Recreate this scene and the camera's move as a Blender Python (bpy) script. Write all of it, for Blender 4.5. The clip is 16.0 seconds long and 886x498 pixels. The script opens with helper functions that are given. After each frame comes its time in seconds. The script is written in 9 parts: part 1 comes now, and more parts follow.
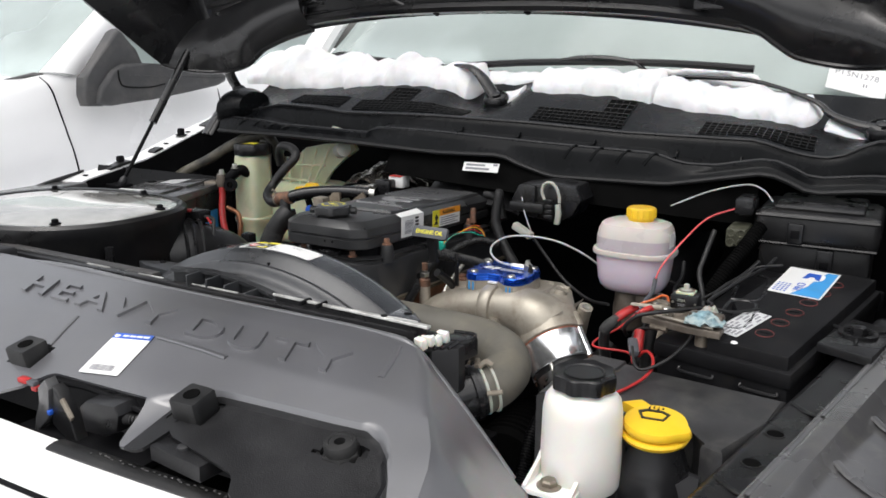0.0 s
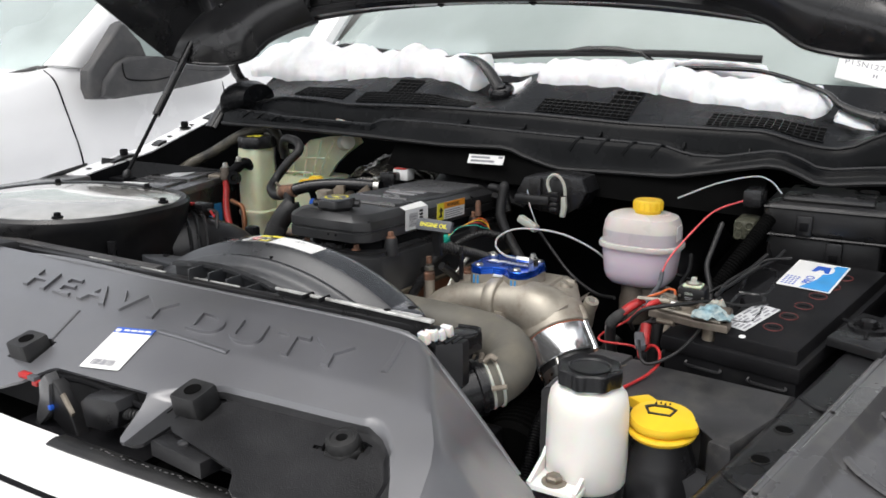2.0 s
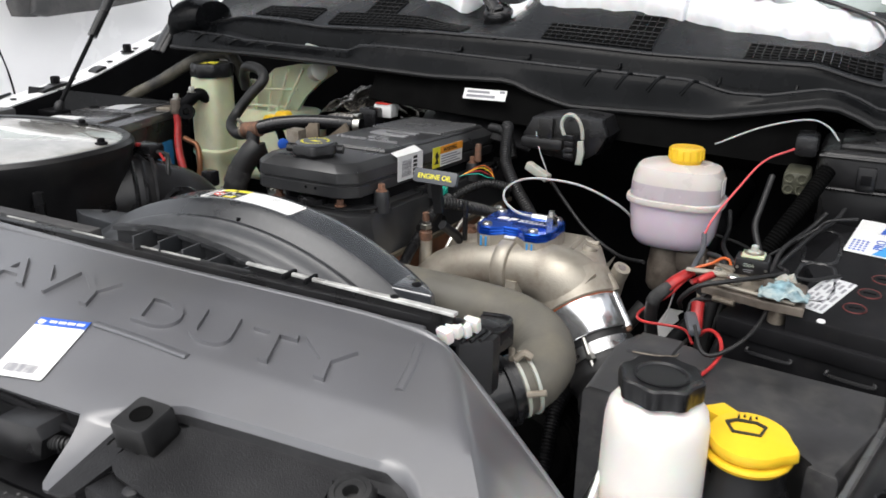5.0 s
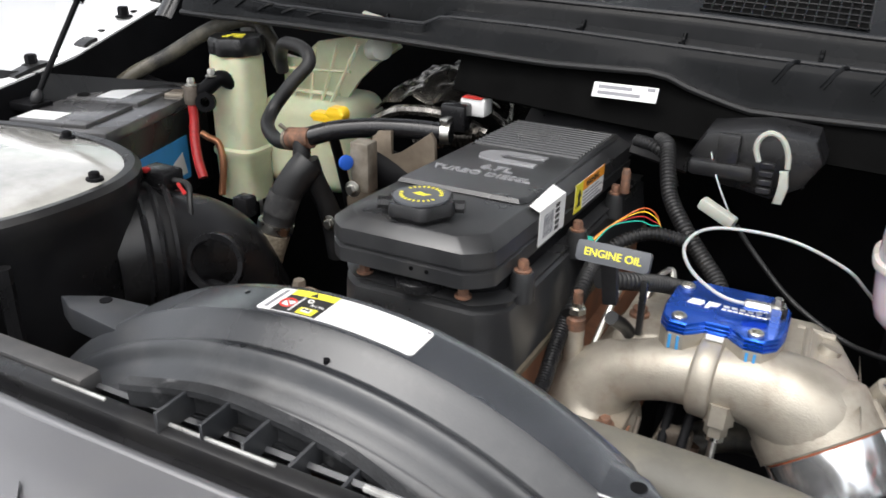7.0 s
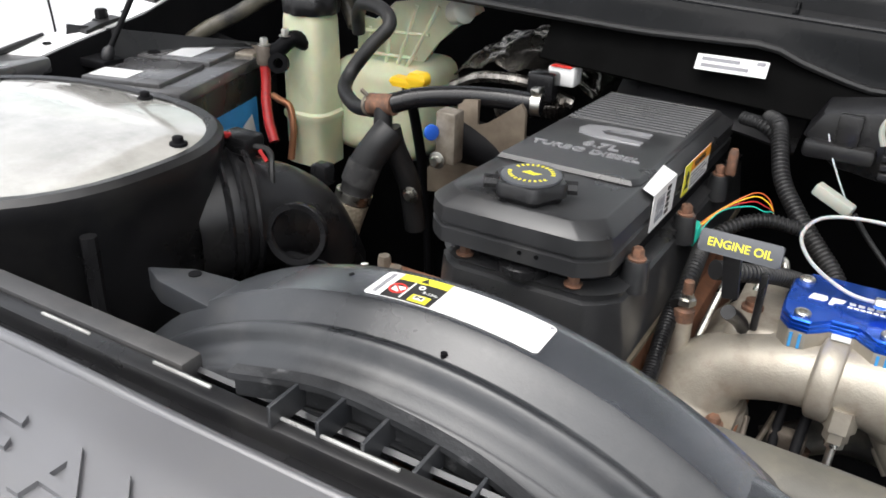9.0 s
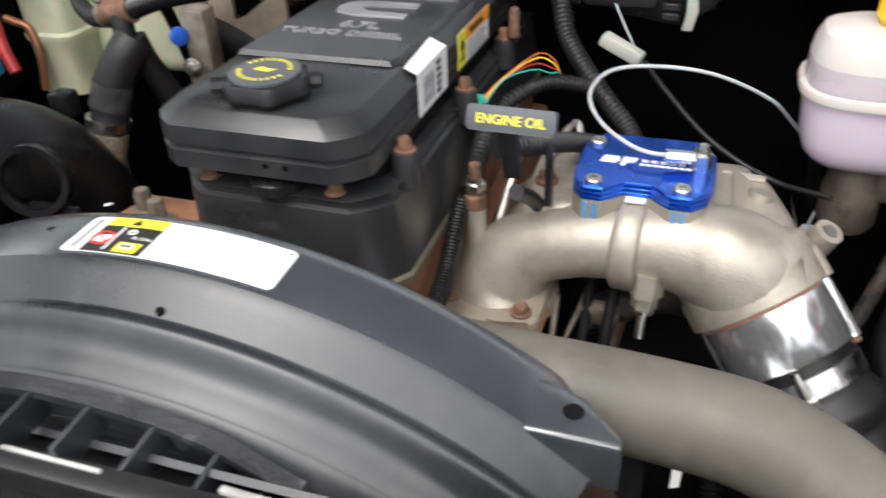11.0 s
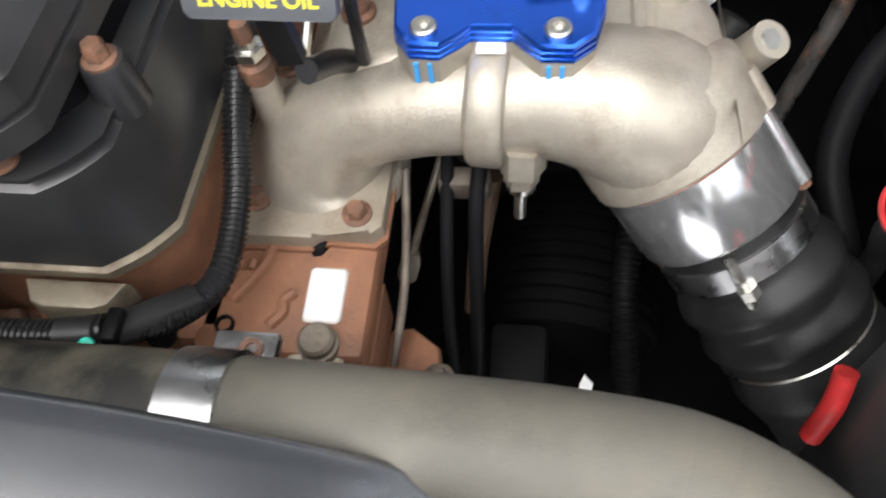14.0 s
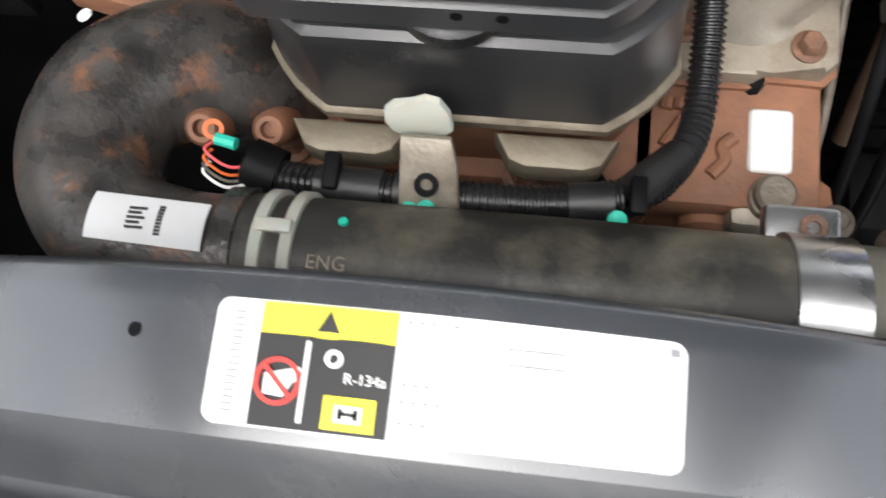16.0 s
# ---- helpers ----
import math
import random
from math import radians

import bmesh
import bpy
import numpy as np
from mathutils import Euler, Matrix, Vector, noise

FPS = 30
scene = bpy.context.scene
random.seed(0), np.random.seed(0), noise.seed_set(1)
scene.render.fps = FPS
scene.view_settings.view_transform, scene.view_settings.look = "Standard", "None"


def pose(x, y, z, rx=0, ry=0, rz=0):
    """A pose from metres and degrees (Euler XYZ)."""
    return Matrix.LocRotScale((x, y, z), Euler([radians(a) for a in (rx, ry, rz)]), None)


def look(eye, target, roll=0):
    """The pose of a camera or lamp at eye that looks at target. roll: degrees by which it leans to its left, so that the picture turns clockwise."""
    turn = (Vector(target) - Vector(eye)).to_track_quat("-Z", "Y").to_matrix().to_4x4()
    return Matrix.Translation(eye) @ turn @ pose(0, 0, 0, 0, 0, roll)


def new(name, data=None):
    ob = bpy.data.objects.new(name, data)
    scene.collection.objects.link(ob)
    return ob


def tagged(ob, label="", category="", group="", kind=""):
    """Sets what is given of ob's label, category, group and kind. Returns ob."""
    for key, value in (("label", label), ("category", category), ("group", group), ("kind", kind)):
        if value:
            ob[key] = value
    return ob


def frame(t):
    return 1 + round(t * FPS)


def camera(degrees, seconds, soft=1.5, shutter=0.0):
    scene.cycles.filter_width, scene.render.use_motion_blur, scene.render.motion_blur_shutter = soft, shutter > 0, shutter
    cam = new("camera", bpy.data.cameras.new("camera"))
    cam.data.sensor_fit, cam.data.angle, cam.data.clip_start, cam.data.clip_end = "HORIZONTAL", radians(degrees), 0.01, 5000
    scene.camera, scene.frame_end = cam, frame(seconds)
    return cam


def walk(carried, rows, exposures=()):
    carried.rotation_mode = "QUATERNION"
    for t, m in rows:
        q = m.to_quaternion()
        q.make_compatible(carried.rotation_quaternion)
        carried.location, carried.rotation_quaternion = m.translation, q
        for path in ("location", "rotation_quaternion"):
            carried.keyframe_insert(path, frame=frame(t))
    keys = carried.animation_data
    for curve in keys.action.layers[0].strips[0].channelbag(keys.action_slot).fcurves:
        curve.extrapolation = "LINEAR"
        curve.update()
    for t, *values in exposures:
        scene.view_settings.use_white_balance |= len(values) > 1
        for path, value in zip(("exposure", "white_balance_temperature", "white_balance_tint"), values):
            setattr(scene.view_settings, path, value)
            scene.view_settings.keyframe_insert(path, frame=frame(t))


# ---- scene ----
cam = camera(57.1, 16.0, soft=1.6, shutter=0.35)
PATH = [  # seconds, eye in metres, turn in degrees
    (0, 0.9006, 0.0031, 1.5006, 76.001, -0.000, 30.002),
    (0.5, 0.9004, 0.0045, 1.4997, 75.748, 0.117, 30.185),
    (1, 0.8984, 0.0066, 1.4966, 75.512, 0.159, 30.190),
    (1.5, 0.9019, 0.0104, 1.5012, 75.535, 0.173, 30.265),
    (2, 0.8970, 0.0156, 1.4978, 75.506, 0.186, 30.410),
    (2.5, 0.8962, 0.0167, 1.4975, 75.200, 0.216, 30.538),
    (3, 0.8941, 0.0120, 1.4973, 74.900, 0.167, 30.627),
    (3.5, 0.8893, 0.0188, 1.4898, 74.421, -0.137, 30.980),
    (3.7, 0.8844, 0.0280, 1.4822, 73.970, -0.341, 31.103),
    (5.8, 0.5770, 0.3337, 1.4778, 67.896, -0.695, 26.077),
    (6, 0.5425, 0.3719, 1.4782, 67.099, -1.086, 27.014),
    (6.5, 0.4516, 0.4370, 1.4920, 66.119, -1.047, 27.772),
    (7, 0.3789, 0.4926, 1.5007, 65.540, -0.727, 27.401),
    (7.5, 0.3260, 0.5146, 1.5004, 65.215, -1.041, 28.659),
    (8, 0.2939, 0.5033, 1.4963, 64.986, -1.579, 30.853),
    (8.2, 0.2929, 0.4996, 1.4981, 64.608, -1.669, 31.308),
    (10.3, 0.3141, 0.5528, 1.4670, 59.414, 0.517, 24.890),
    (10.5, 0.3153, 0.5671, 1.4607, 58.756, 1.251, 23.470),
    (11, 0.3423, 0.6212, 1.4595, 55.241, 2.377, 17.744),
    (11.5, 0.4245, 0.6628, 1.4443, 52.989, 1.466, 13.717),
    (12, 0.4672, 0.6930, 1.4304, 51.825, 1.253, 11.602),
    (12.5, 0.4895, 0.7556, 1.4079, 50.508, 1.307, 8.441),
    (13, 0.4711, 0.8234, 1.3932, 46.257, 0.627, 4.858),
    (13.5, 0.4073, 0.8757, 1.4145, 38.630, 3.879, 5.873),
    (14, 0.3381, 0.8983, 1.4328, 29.712, 4.802, 5.883),
    (14.5, 0.2831, 0.9054, 1.4413, 24.265, 5.043, 5.917),
    (15, 0.2105, 0.9215, 1.4379, 19.277, 4.731, 6.253),
    (15.5, 0.1410, 0.9164, 1.4372, 15.004, 4.989, 6.333),
    (16, 0.0824, 0.9361, 1.4321, 12.773, 4.847, 6.358),
]
walk(cam, [(t, pose(x, y, z, rx, ry, rz)) for t, x, y, z, rx, ry, rz in PATH],
     [(0.0, 0.39), (3.7, 0.42), (6.0, 0.80), (8.2, 1.00), (10.3, 1.00), (13.0, 1.08), (14.5, 1.20), (16.0, 1.20)])

# ---- light: a bright overcast sky ----
world = bpy.data.worlds.new("overcast_sky")
scene.world = world
world.use_nodes = True
wn, wl = world.node_tree.nodes, world.node_tree.links
sky = wn.new("ShaderNodeTexSky")
sky.sky_type = 'NISHITA'
sky.sun_disc = False
sky.sun_elevation, sky.sun_rotation = radians(67), radians(205)
sky.air_density, sky.dust_density = 1.0, 4.0
soft_sky = wn.new("ShaderNodeHueSaturation")
soft_sky.inputs["Saturation"].default_value = 0.22
wl.new(sky.outputs[0], soft_sky.inputs["Color"])
wl.new(soft_sky.outputs[0], wn["Background"].inputs["Color"])
wn["Background"].inputs["Strength"].default_value = 0.15
sun = new("sun", bpy.data.lights.new("sun", 'SUN'))
sun.data.energy, sun.data.angle, sun.data.color = 1.5, radians(90), (1.0, 0.97, 0.94)
sun.matrix_world = look((0.58, -0.53, 3.8), (0.1, 0.55, 1.0))

# ---- materials ----


def mat(name, colour, rough=0.5, metal=0.0, vary=0.25, scale=30.0, bump=0.15, fine=400.0, rough_vary=0.1,
        stain=None, stain_at=0.6, stain_scale=9.0, coat=0.0, alpha_glass=0.0, sss=0.0, stain_soft=0.13, spec=0.5, ior=1.45, coat_rough=0.05):
    """A surface with tone variation at two scales, uneven gloss, fine relief and, if given, stains of another colour."""
    m = bpy.data.materials.new(name)
    m.use_nodes = True
    n, l = m.node_tree.nodes, m.node_tree.links
    p = n["Principled BSDF"]
    co = n.new("ShaderNodeTexCoord")
    big = n.new("ShaderNodeTexNoise")
    big.inputs["Scale"].default_value, big.inputs["Detail"].default_value = scale, 5
    l.new(co.outputs["Object"], big.inputs["Vector"])
    small = n.new("ShaderNodeTexNoise")
    small.inputs["Scale"].default_value, small.inputs["Detail"].default_value = fine, 3
    l.new(co.outputs["Object"], small.inputs["Vector"])
    ramp = n.new("ShaderNodeMapRange")
    ramp.inputs["From Min"].default_value, ramp.inputs["From Max"].default_value = 0.3, 0.7
    ramp.inputs["To Min"].default_value, ramp.inputs["To Max"].default_value = 1 - vary, 1 + vary
    l.new(big.outputs["Fac"], ramp.inputs["Value"])
    mul = n.new("ShaderNodeVectorMath")
    mul.operation = 'SCALE'
    mul.inputs[0].default_value = colour
    l.new(ramp.outputs[0], mul.inputs["Scale"])
    tone = mul.outputs[0]
    if stain:
        blot = n.new("ShaderNodeTexNoise")
        blot.inputs["Scale"].default_value, blot.inputs["Detail"].default_value = stain_scale, 8
        blot.inputs["Roughness"].default_value = 0.65
        l.new(co.outputs["Object"], blot.inputs["Vector"])
        edge = n.new("ShaderNodeMapRange")
        edge.inputs["From Min"].default_value, edge.inputs["From Max"].default_value = stain_at - stain_soft, stain_at + stain_soft + 0.02
        l.new(blot.outputs["Fac"], edge.inputs["Value"])
        mix = n.new("ShaderNodeMix")
        mix.data_type = 'RGBA'
        l.new(edge.outputs[0], mix.inputs["Factor"])
        l.new(tone, mix.inputs["A"])
        mix.inputs["B"].default_value = (*stain, 1)
        tone = mix.outputs["Result"]
    l.new(tone, p.inputs["Base Color"])
    rr = n.new("ShaderNodeMapRange")
    rr.inputs["From Min"].default_value, rr.inputs["From Max"].default_value = 0.3, 0.7
    rr.inputs["To Min"].default_value, rr.inputs["To Max"].default_value = max(0.02, rough - rough_vary), min(1, rough + rough_vary)
    l.new(big.outputs["Fac"], rr.inputs["Value"])
    l.new(rr.outputs[0], p.inputs["Roughness"])
    p.inputs["Metallic"].default_value = metal
    p.inputs["Coat Weight"].default_value = coat
    p.inputs["Coat Roughness"].default_value = coat_rough
    p.inputs["Specular IOR Level"].default_value = spec
    p.inputs["IOR"].default_value = ior
    if alpha_glass:
        p.inputs["Transmission Weight"].default_value = alpha_glass
    if sss:
        p.inputs["Subsurface Weight"].default_value = sss
        p.inputs["Subsurface Scale"].default_value = 0.01
    if bump:
        b = n.new("ShaderNodeBump")
        b.inputs["Strength"].default_value, b.inputs["Distance"].default_value = bump, 0.0006
        l.new(small.outputs["Fac"], b.inputs["Height"])
        l.new(b.outputs[0], p.inputs["Normal"])
    return m


M = {}
M["plastic"] = mat("black_plastic", (0.011, 0.011, 0.012), 0.32, vary=0.35, scale=14, bump=0.22, fine=900, rough_vary=0.10, stain=(0.030, 0.029, 0.028), stain_at=0.64)
M["panel"] = mat("satin_black_panel", (0.090, 0.091, 0.099), 0.33, vary=0.16, scale=7, bump=0.2, fine=1500, rough_vary=0.05, stain=(0.095, 0.094, 0.094), stain_at=0.64, stain_scale=10, stain_soft=0.2, spec=1.0, coat=1.0, coat_rough=0.24)
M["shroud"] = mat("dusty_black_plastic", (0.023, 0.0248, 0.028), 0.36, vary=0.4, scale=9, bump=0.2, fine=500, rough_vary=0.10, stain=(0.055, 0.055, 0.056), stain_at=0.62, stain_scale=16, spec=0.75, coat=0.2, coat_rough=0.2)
# same plastic as the shroud, base lightened to imitate the mirrored sky
M["shroud_top"] = mat("dusty_sky_lightened_plastic", (0.042, 0.046, 0.053), 0.25, vary=0.3, scale=9, bump=0.045, fine=900, rough_vary=0.05, stain=(0.072, 0.075, 0.080), stain_at=0.60, stain_scale=12, spec=0.9, ior=1.68, coat=0.7, coat_rough=0.20)
M["battery_black"] = mat("battery_case_plastic", (0.010, 0.010, 0.011), 0.42, vary=0.35, scale=14, bump=0.25, fine=900, rough_vary=0.1, stain=(0.022, 0.021, 0.020), stain_at=0.64, stain_scale=16, spec=0.22, ior=1.35)
M["gloss"] = mat("black_gloss_plastic", (0.012, 0.012, 0.013), 0.25, vary=0.3, scale=18, bump=0.1, rough_vary=0.1)
M["cowl"] = mat("cowl_plastic", (0.0050, 0.0055, 0.0062), 0.26, vary=0.35, scale=14, bump=0.25, fine=900, stain=(0.010, 0.010, 0.011), stain_at=0.63, spec=0.28, ior=1.33)
# black metal, also put where gaps and holes are only shaded
M["deep"] = mat("dark_metal_and_shade", (0.0065, 0.0065, 0.0073), 0.5, vary=0.4, scale=12, bump=0.2, spec=0.25, ior=1.24)
M["rubber"] = mat("black_rubber", (0.013, 0.013, 0.0135), 0.46, vary=0.4, scale=25, bump=0.3, fine=500, stain=(0.035, 0.034, 0.032), stain_at=0.66)
M["hose"] = mat("dusty_radiator_hose", (0.108, 0.102, 0.086), 0.58, vary=0.3, scale=14, bump=0.28, fine=700, stain=(0.145, 0.132, 0.104), stain_at=0.58, stain_scale=22, spec=0.5)
M["hose_dark"] = mat("oily_hose", (0.026, 0.025, 0.023), 0.42, vary=0.35, scale=14, bump=0.3, fine=600, stain=(0.105, 0.096, 0.074), stain_at=0.50, stain_scale=20, stain_soft=0.08)
M["cast"] = mat("cast_aluminium", (0.41, 0.375, 0.315), 0.44, metal=0.5, vary=0.22, scale=24, bump=0.5, fine=500, stain=(0.22, 0.185, 0.145), stain_at=0.60, stain_scale=24)
M["cast_dirty"] = mat("dirty_aluminium", (0.32, 0.285, 0.235), 0.5, metal=0.6, vary=0.3, scale=30, bump=0.8, fine=300, stain=(0.15, 0.115, 0.085), stain_at=0.54, stain_scale=24)
M["iron_dirty"] = mat("grimy_cast_iron", (0.17, 0.145, 0.12), 0.55, metal=0.4, vary=0.35, scale=30, bump=0.8, fine=300, stain=(0.07, 0.055, 0.045), stain_at=0.54, stain_scale=24)
M["cloth_tape"] = mat("black_cloth_tape", (0.022, 0.022, 0.023), 0.8, vary=0.4, scale=60, bump=0.8, fine=700, stain=(0.07, 0.068, 0.065), stain_at=0.6, stain_scale=30)
M["cast_flange"] = mat("stained_cast_flange", (0.34, 0.30, 0.245), 0.55, metal=0.4, vary=0.3, scale=26, bump=0.6, fine=400, stain=(0.20, 0.16, 0.115), stain_at=0.55, stain_scale=26)
M["steel"] = mat("zinc_steel", (0.55, 0.54, 0.5), 0.32, metal=1.0, vary=0.2, scale=60, bump=0.2)
M["polish"] = mat("polished_aluminium", (0.88, 0.89, 0.90), 0.17, metal=0.9, vary=0.06, scale=25, bump=0.06, rough_vary=0.06)
M["brush"] = mat("brushed_clamp_metal", (0.62, 0.62, 0.62), 0.3, metal=1.0, vary=0.12, scale=40, bump=0.25, fine=250)
M["blue"] = mat("blue_anodised_aluminium", (0.016, 0.11, 0.62), 0.26, metal=0.85, vary=0.12, scale=20, bump=0.05, coat=0.25)
M["rust"] = mat("rusty_brown_iron", (0.245, 0.112, 0.062), 0.65, vary=0.3, scale=25, bump=0.9, fine=220, stain=(0.13, 0.065, 0.042), stain_at=0.58, stain_scale=14)
# rust darkened for the shade behind hose and elbow
M["rust_dull"] = mat("shaded_rusty_iron", (0.075, 0.043, 0.026), 0.6, vary=0.4, scale=40, bump=0.9, fine=220, stain=(0.04, 0.028, 0.022), stain_at=0.55, stain_scale=40)
M["rust_bolt"] = mat("rusty_bolt", (0.21, 0.105, 0.065), 0.65, metal=0.2, vary=0.4, scale=90, bump=0.8, stain=(0.10, 0.07, 0.055), stain_at=0.55, stain_scale=120)
M["rust_pipe"] = mat("rust_spotted_black_iron", (0.060, 0.056, 0.053), 0.30, metal=0.2, vary=0.6, scale=40, bump=1.0, fine=260, stain=(0.23, 0.11, 0.06), stain_at=0.62, stain_scale=42, stain_soft=0.07)
M["milky"] = mat("milky_yellowed_plastic", (0.62, 0.645, 0.46), 0.34, vary=0.16, scale=12, bump=0.1, sss=0.4, stain=(0.50, 0.52, 0.36), stain_at=0.60, stain_scale=9, stain_soft=0.2)
M["milky_dark"] = mat("milky_grey_plastic", (0.42, 0.43, 0.38), 0.45, vary=0.2, scale=10, bump=0.2, sss=0.2)
M["white_plastic"] = mat("white_plastic", (0.80, 0.78, 0.74), 0.38, vary=0.05, scale=8, bump=0.1, sss=0.3)
M["fluid_up"] = mat("clouded_reservoir_plastic", (0.60, 0.56, 0.53), 0.30, vary=0.10, scale=9, bump=0.08, sss=0.35)
M["fluid_mid"] = mat("fluid_behind_plastic", (0.50, 0.45, 0.48), 0.28, vary=0.10, scale=9, bump=0.08, sss=0.35)
M["fluid_low"] = mat("pinkish_fluid_plastic", (0.63, 0.54, 0.63), 0.16, vary=0.07, scale=8, bump=0.04, sss=0.35, coat=0.4)
M["yellow"] = mat("yellow_plastic", (0.82, 0.52, 0.025), 0.35, vary=0.06, scale=20, bump=0.08, sss=0.1)
M["yellow_ink"] = mat("yellow_print", (0.80, 0.72, 0.05), 0.5, vary=0.05, bump=0)
M["orange_ink"] = mat("orange_print", (0.85, 0.33, 0.03), 0.5, vary=0.05, bump=0)
M["red"] = mat("red_insulation", (0.44, 0.026, 0.026), 0.38, vary=0.25, scale=40, bump=0.15, stain=(0.20, 0.02, 0.02), stain_at=0.60, stain_scale=60)
M["pink"] = mat("pink_insulation", (0.75, 0.12, 0.13), 0.35, vary=0.15, scale=40, bump=0.1)
M["orange"] = mat("orange_insulation", (0.58, 0.125, 0.03), 0.4, vary=0.1, bump=0)
M["teal"] = mat("teal_mark", (0.02, 0.45, 0.33), 0.5, vary=0.1, bump=0)
M["label"] = mat("white_label", (0.80, 0.80, 0.79), 0.35, vary=0.04, scale=12, bump=0.0)
M["silver_label"] = mat("silver_label", (0.62, 0.63, 0.64), 0.4, vary=0.06, bump=0.0)
M["ink"] = mat("black_print", (0.02, 0.02, 0.02), 0.5, vary=0.1, bump=0)
M["grey_ink"] = mat("grey_print", (0.25, 0.25, 0.27), 0.5, vary=0.1, bump=0)
M["blue_ink"] = mat("blue_print", (0.02, 0.10, 0.50), 0.4, vary=0.1, bump=0)
M["sky_ink"] = mat("light_blue_print", (0.05, 0.30, 0.65), 0.4, vary=0.1, bump=0)
M["red_ink"] = mat("red_print", (0.65, 0.04, 0.03), 0.4, vary=0.1, bump=0)
M["red_ring"] = mat("worn_red_print", (0.085, 0.017, 0.016), 0.45, vary=0.6, scale=120, bump=0)
M["strip"] = mat("bare_aluminium_strip", (0.58, 0.58, 0.56), 0.36, metal=0.35, vary=0.25, scale=40, bump=0.2, stain=(0.22, 0.21, 0.20), stain_at=0.60, stain_scale=30)
M["scuffed"] = mat("scuffed_black_plastic", (0.026, 0.027, 0.029), 0.40, vary=0.4, scale=30, bump=0.8, fine=300, stain=(0.15, 0.152, 0.155), stain_at=0.64, stain_scale=45, stain_soft=0.08, spec=0.6)
M["seat_metal"] = mat("oily_cast_seat", (0.20, 0.172, 0.125), 0.5, metal=0.35, vary=0.35, scale=30, bump=0.6, fine=300, stain=(0.09, 0.07, 0.05), stain_at=0.52, stain_scale=30)
M["tan_plate"] = mat("stained_steel_plate", (0.20, 0.165, 0.125), 0.5, metal=0.4, vary=0.25, scale=30, bump=0.4, stain=(0.10, 0.075, 0.055), stain_at=0.56)
# cover plastic with grain, darkened to imitate the raised hood mirrored in it
M["texture"] = mat("grained_darkened_plastic", (0.010, 0.010, 0.011), 0.38, vary=0.35, scale=12, bump=0.9, fine=700, stain=(0.022, 0.022, 0.023), stain_at=0.60, stain_scale=22, spec=0.35)
M["cover"] = mat("semi_gloss_cover_plastic", (0.024, 0.0245, 0.026), 0.32, vary=0.3, scale=14, bump=0.14, fine=900, rough_vary=0.08, stain=(0.042, 0.041, 0.040), stain_at=0.64, stain_scale=18, spec=0.85)
M["tank"] = mat("scuffed_tank_plastic", (0.040, 0.040, 0.042), 0.42, vary=0.4, scale=12, bump=0.5, fine=800, stain=(0.07, 0.068, 0.065), stain_at=0.60, stain_scale=26, spec=0.4, ior=1.4)
M["olive"] = mat("olive_grey_plastic", (0.085, 0.085, 0.06), 0.45, vary=0.2, bump=0.1)
M["crust"] = mat("pale_corrosion", (0.16, 0.27, 0.31), 0.6, vary=0.5, scale=120, bump=0.8, fine=300, stain=(0.42, 0.45, 0.42), stain_at=0.58, stain_scale=60)
M["badge"] = mat("grey_badge", (0.30, 0.30, 0.31), 0.4, metal=0.3, vary=0.08, bump=0.05)
M["dip"] = mat("grey_plastic", (0.085, 0.09, 0.10), 0.45, vary=0.1, bump=0.1)
M["tube_white"] = mat("translucent_tube", (0.50, 0.51, 0.52), 0.3, vary=0.08, bump=0, sss=0.2)
M["foil"] = mat("heat_foil", (0.40, 0.375, 0.34), 0.20, metal=0.9, vary=0.5, scale=25, bump=1.0, fine=60, stain=(0.045, 0.038, 0.034), stain_at=0.50, stain_scale=30)
M["copper"] = mat("copper_tube", (0.48, 0.22, 0.12), 0.4, metal=0.8, vary=0.2, bump=0.2)
M["braid"] = mat("braided_sleeve", (0.38, 0.33, 0.25), 0.5, metal=0.5, vary=0.4, scale=200, bump=1.0, fine=350)
M["snow"] = mat("old_snow", (0.80, 0.805, 0.82), 0.65, vary=0.08, scale=22, bump=1.0, fine=120, sss=0.15, stain=(0.66, 0.66, 0.67), stain_at=0.62, stain_scale=16)
M["paint"] = mat("white_car_paint", (0.90, 0.90, 0.90), 0.22, vary=0.03, scale=3, bump=0.0, coat=0.7)
M["hood"] = mat("hood_underside_paint", (0.014, 0.014, 0.015), 0.3, vary=0.3, scale=6, bump=0.05, coat=0.2, stain=(0.03, 0.03, 0.03), stain_at=0.62)
# dusty black steel, lightened to put mirrored sky into its colour
M["rail"] = mat("dusty_lightened_steel", (0.075, 0.075, 0.078), 0.26, vary=0.2, scale=8, bump=0.08, stain=(0.10, 0.098, 0.095), stain_at=0.60, stain_scale=30, spec=0.9, coat=0.4, coat_rough=0.15)
M["trim"] = mat("weathered_grey_plastic", (0.05, 0.05, 0.052), 0.55, vary=0.25, scale=10, bump=0.2, stain=(0.10, 0.095, 0.09), stain_at=0.6)
M["hazy_glass"] = mat("salt_hazed_glass", (0.62, 0.70, 0.68), 0.06, vary=0.05, scale=6, bump=0, alpha_glass=0.62, rough_vary=0.03, ior=1.5)
# near-black that stands in for shade inside openings and low in the bay
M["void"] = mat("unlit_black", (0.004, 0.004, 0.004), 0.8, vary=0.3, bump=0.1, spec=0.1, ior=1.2)
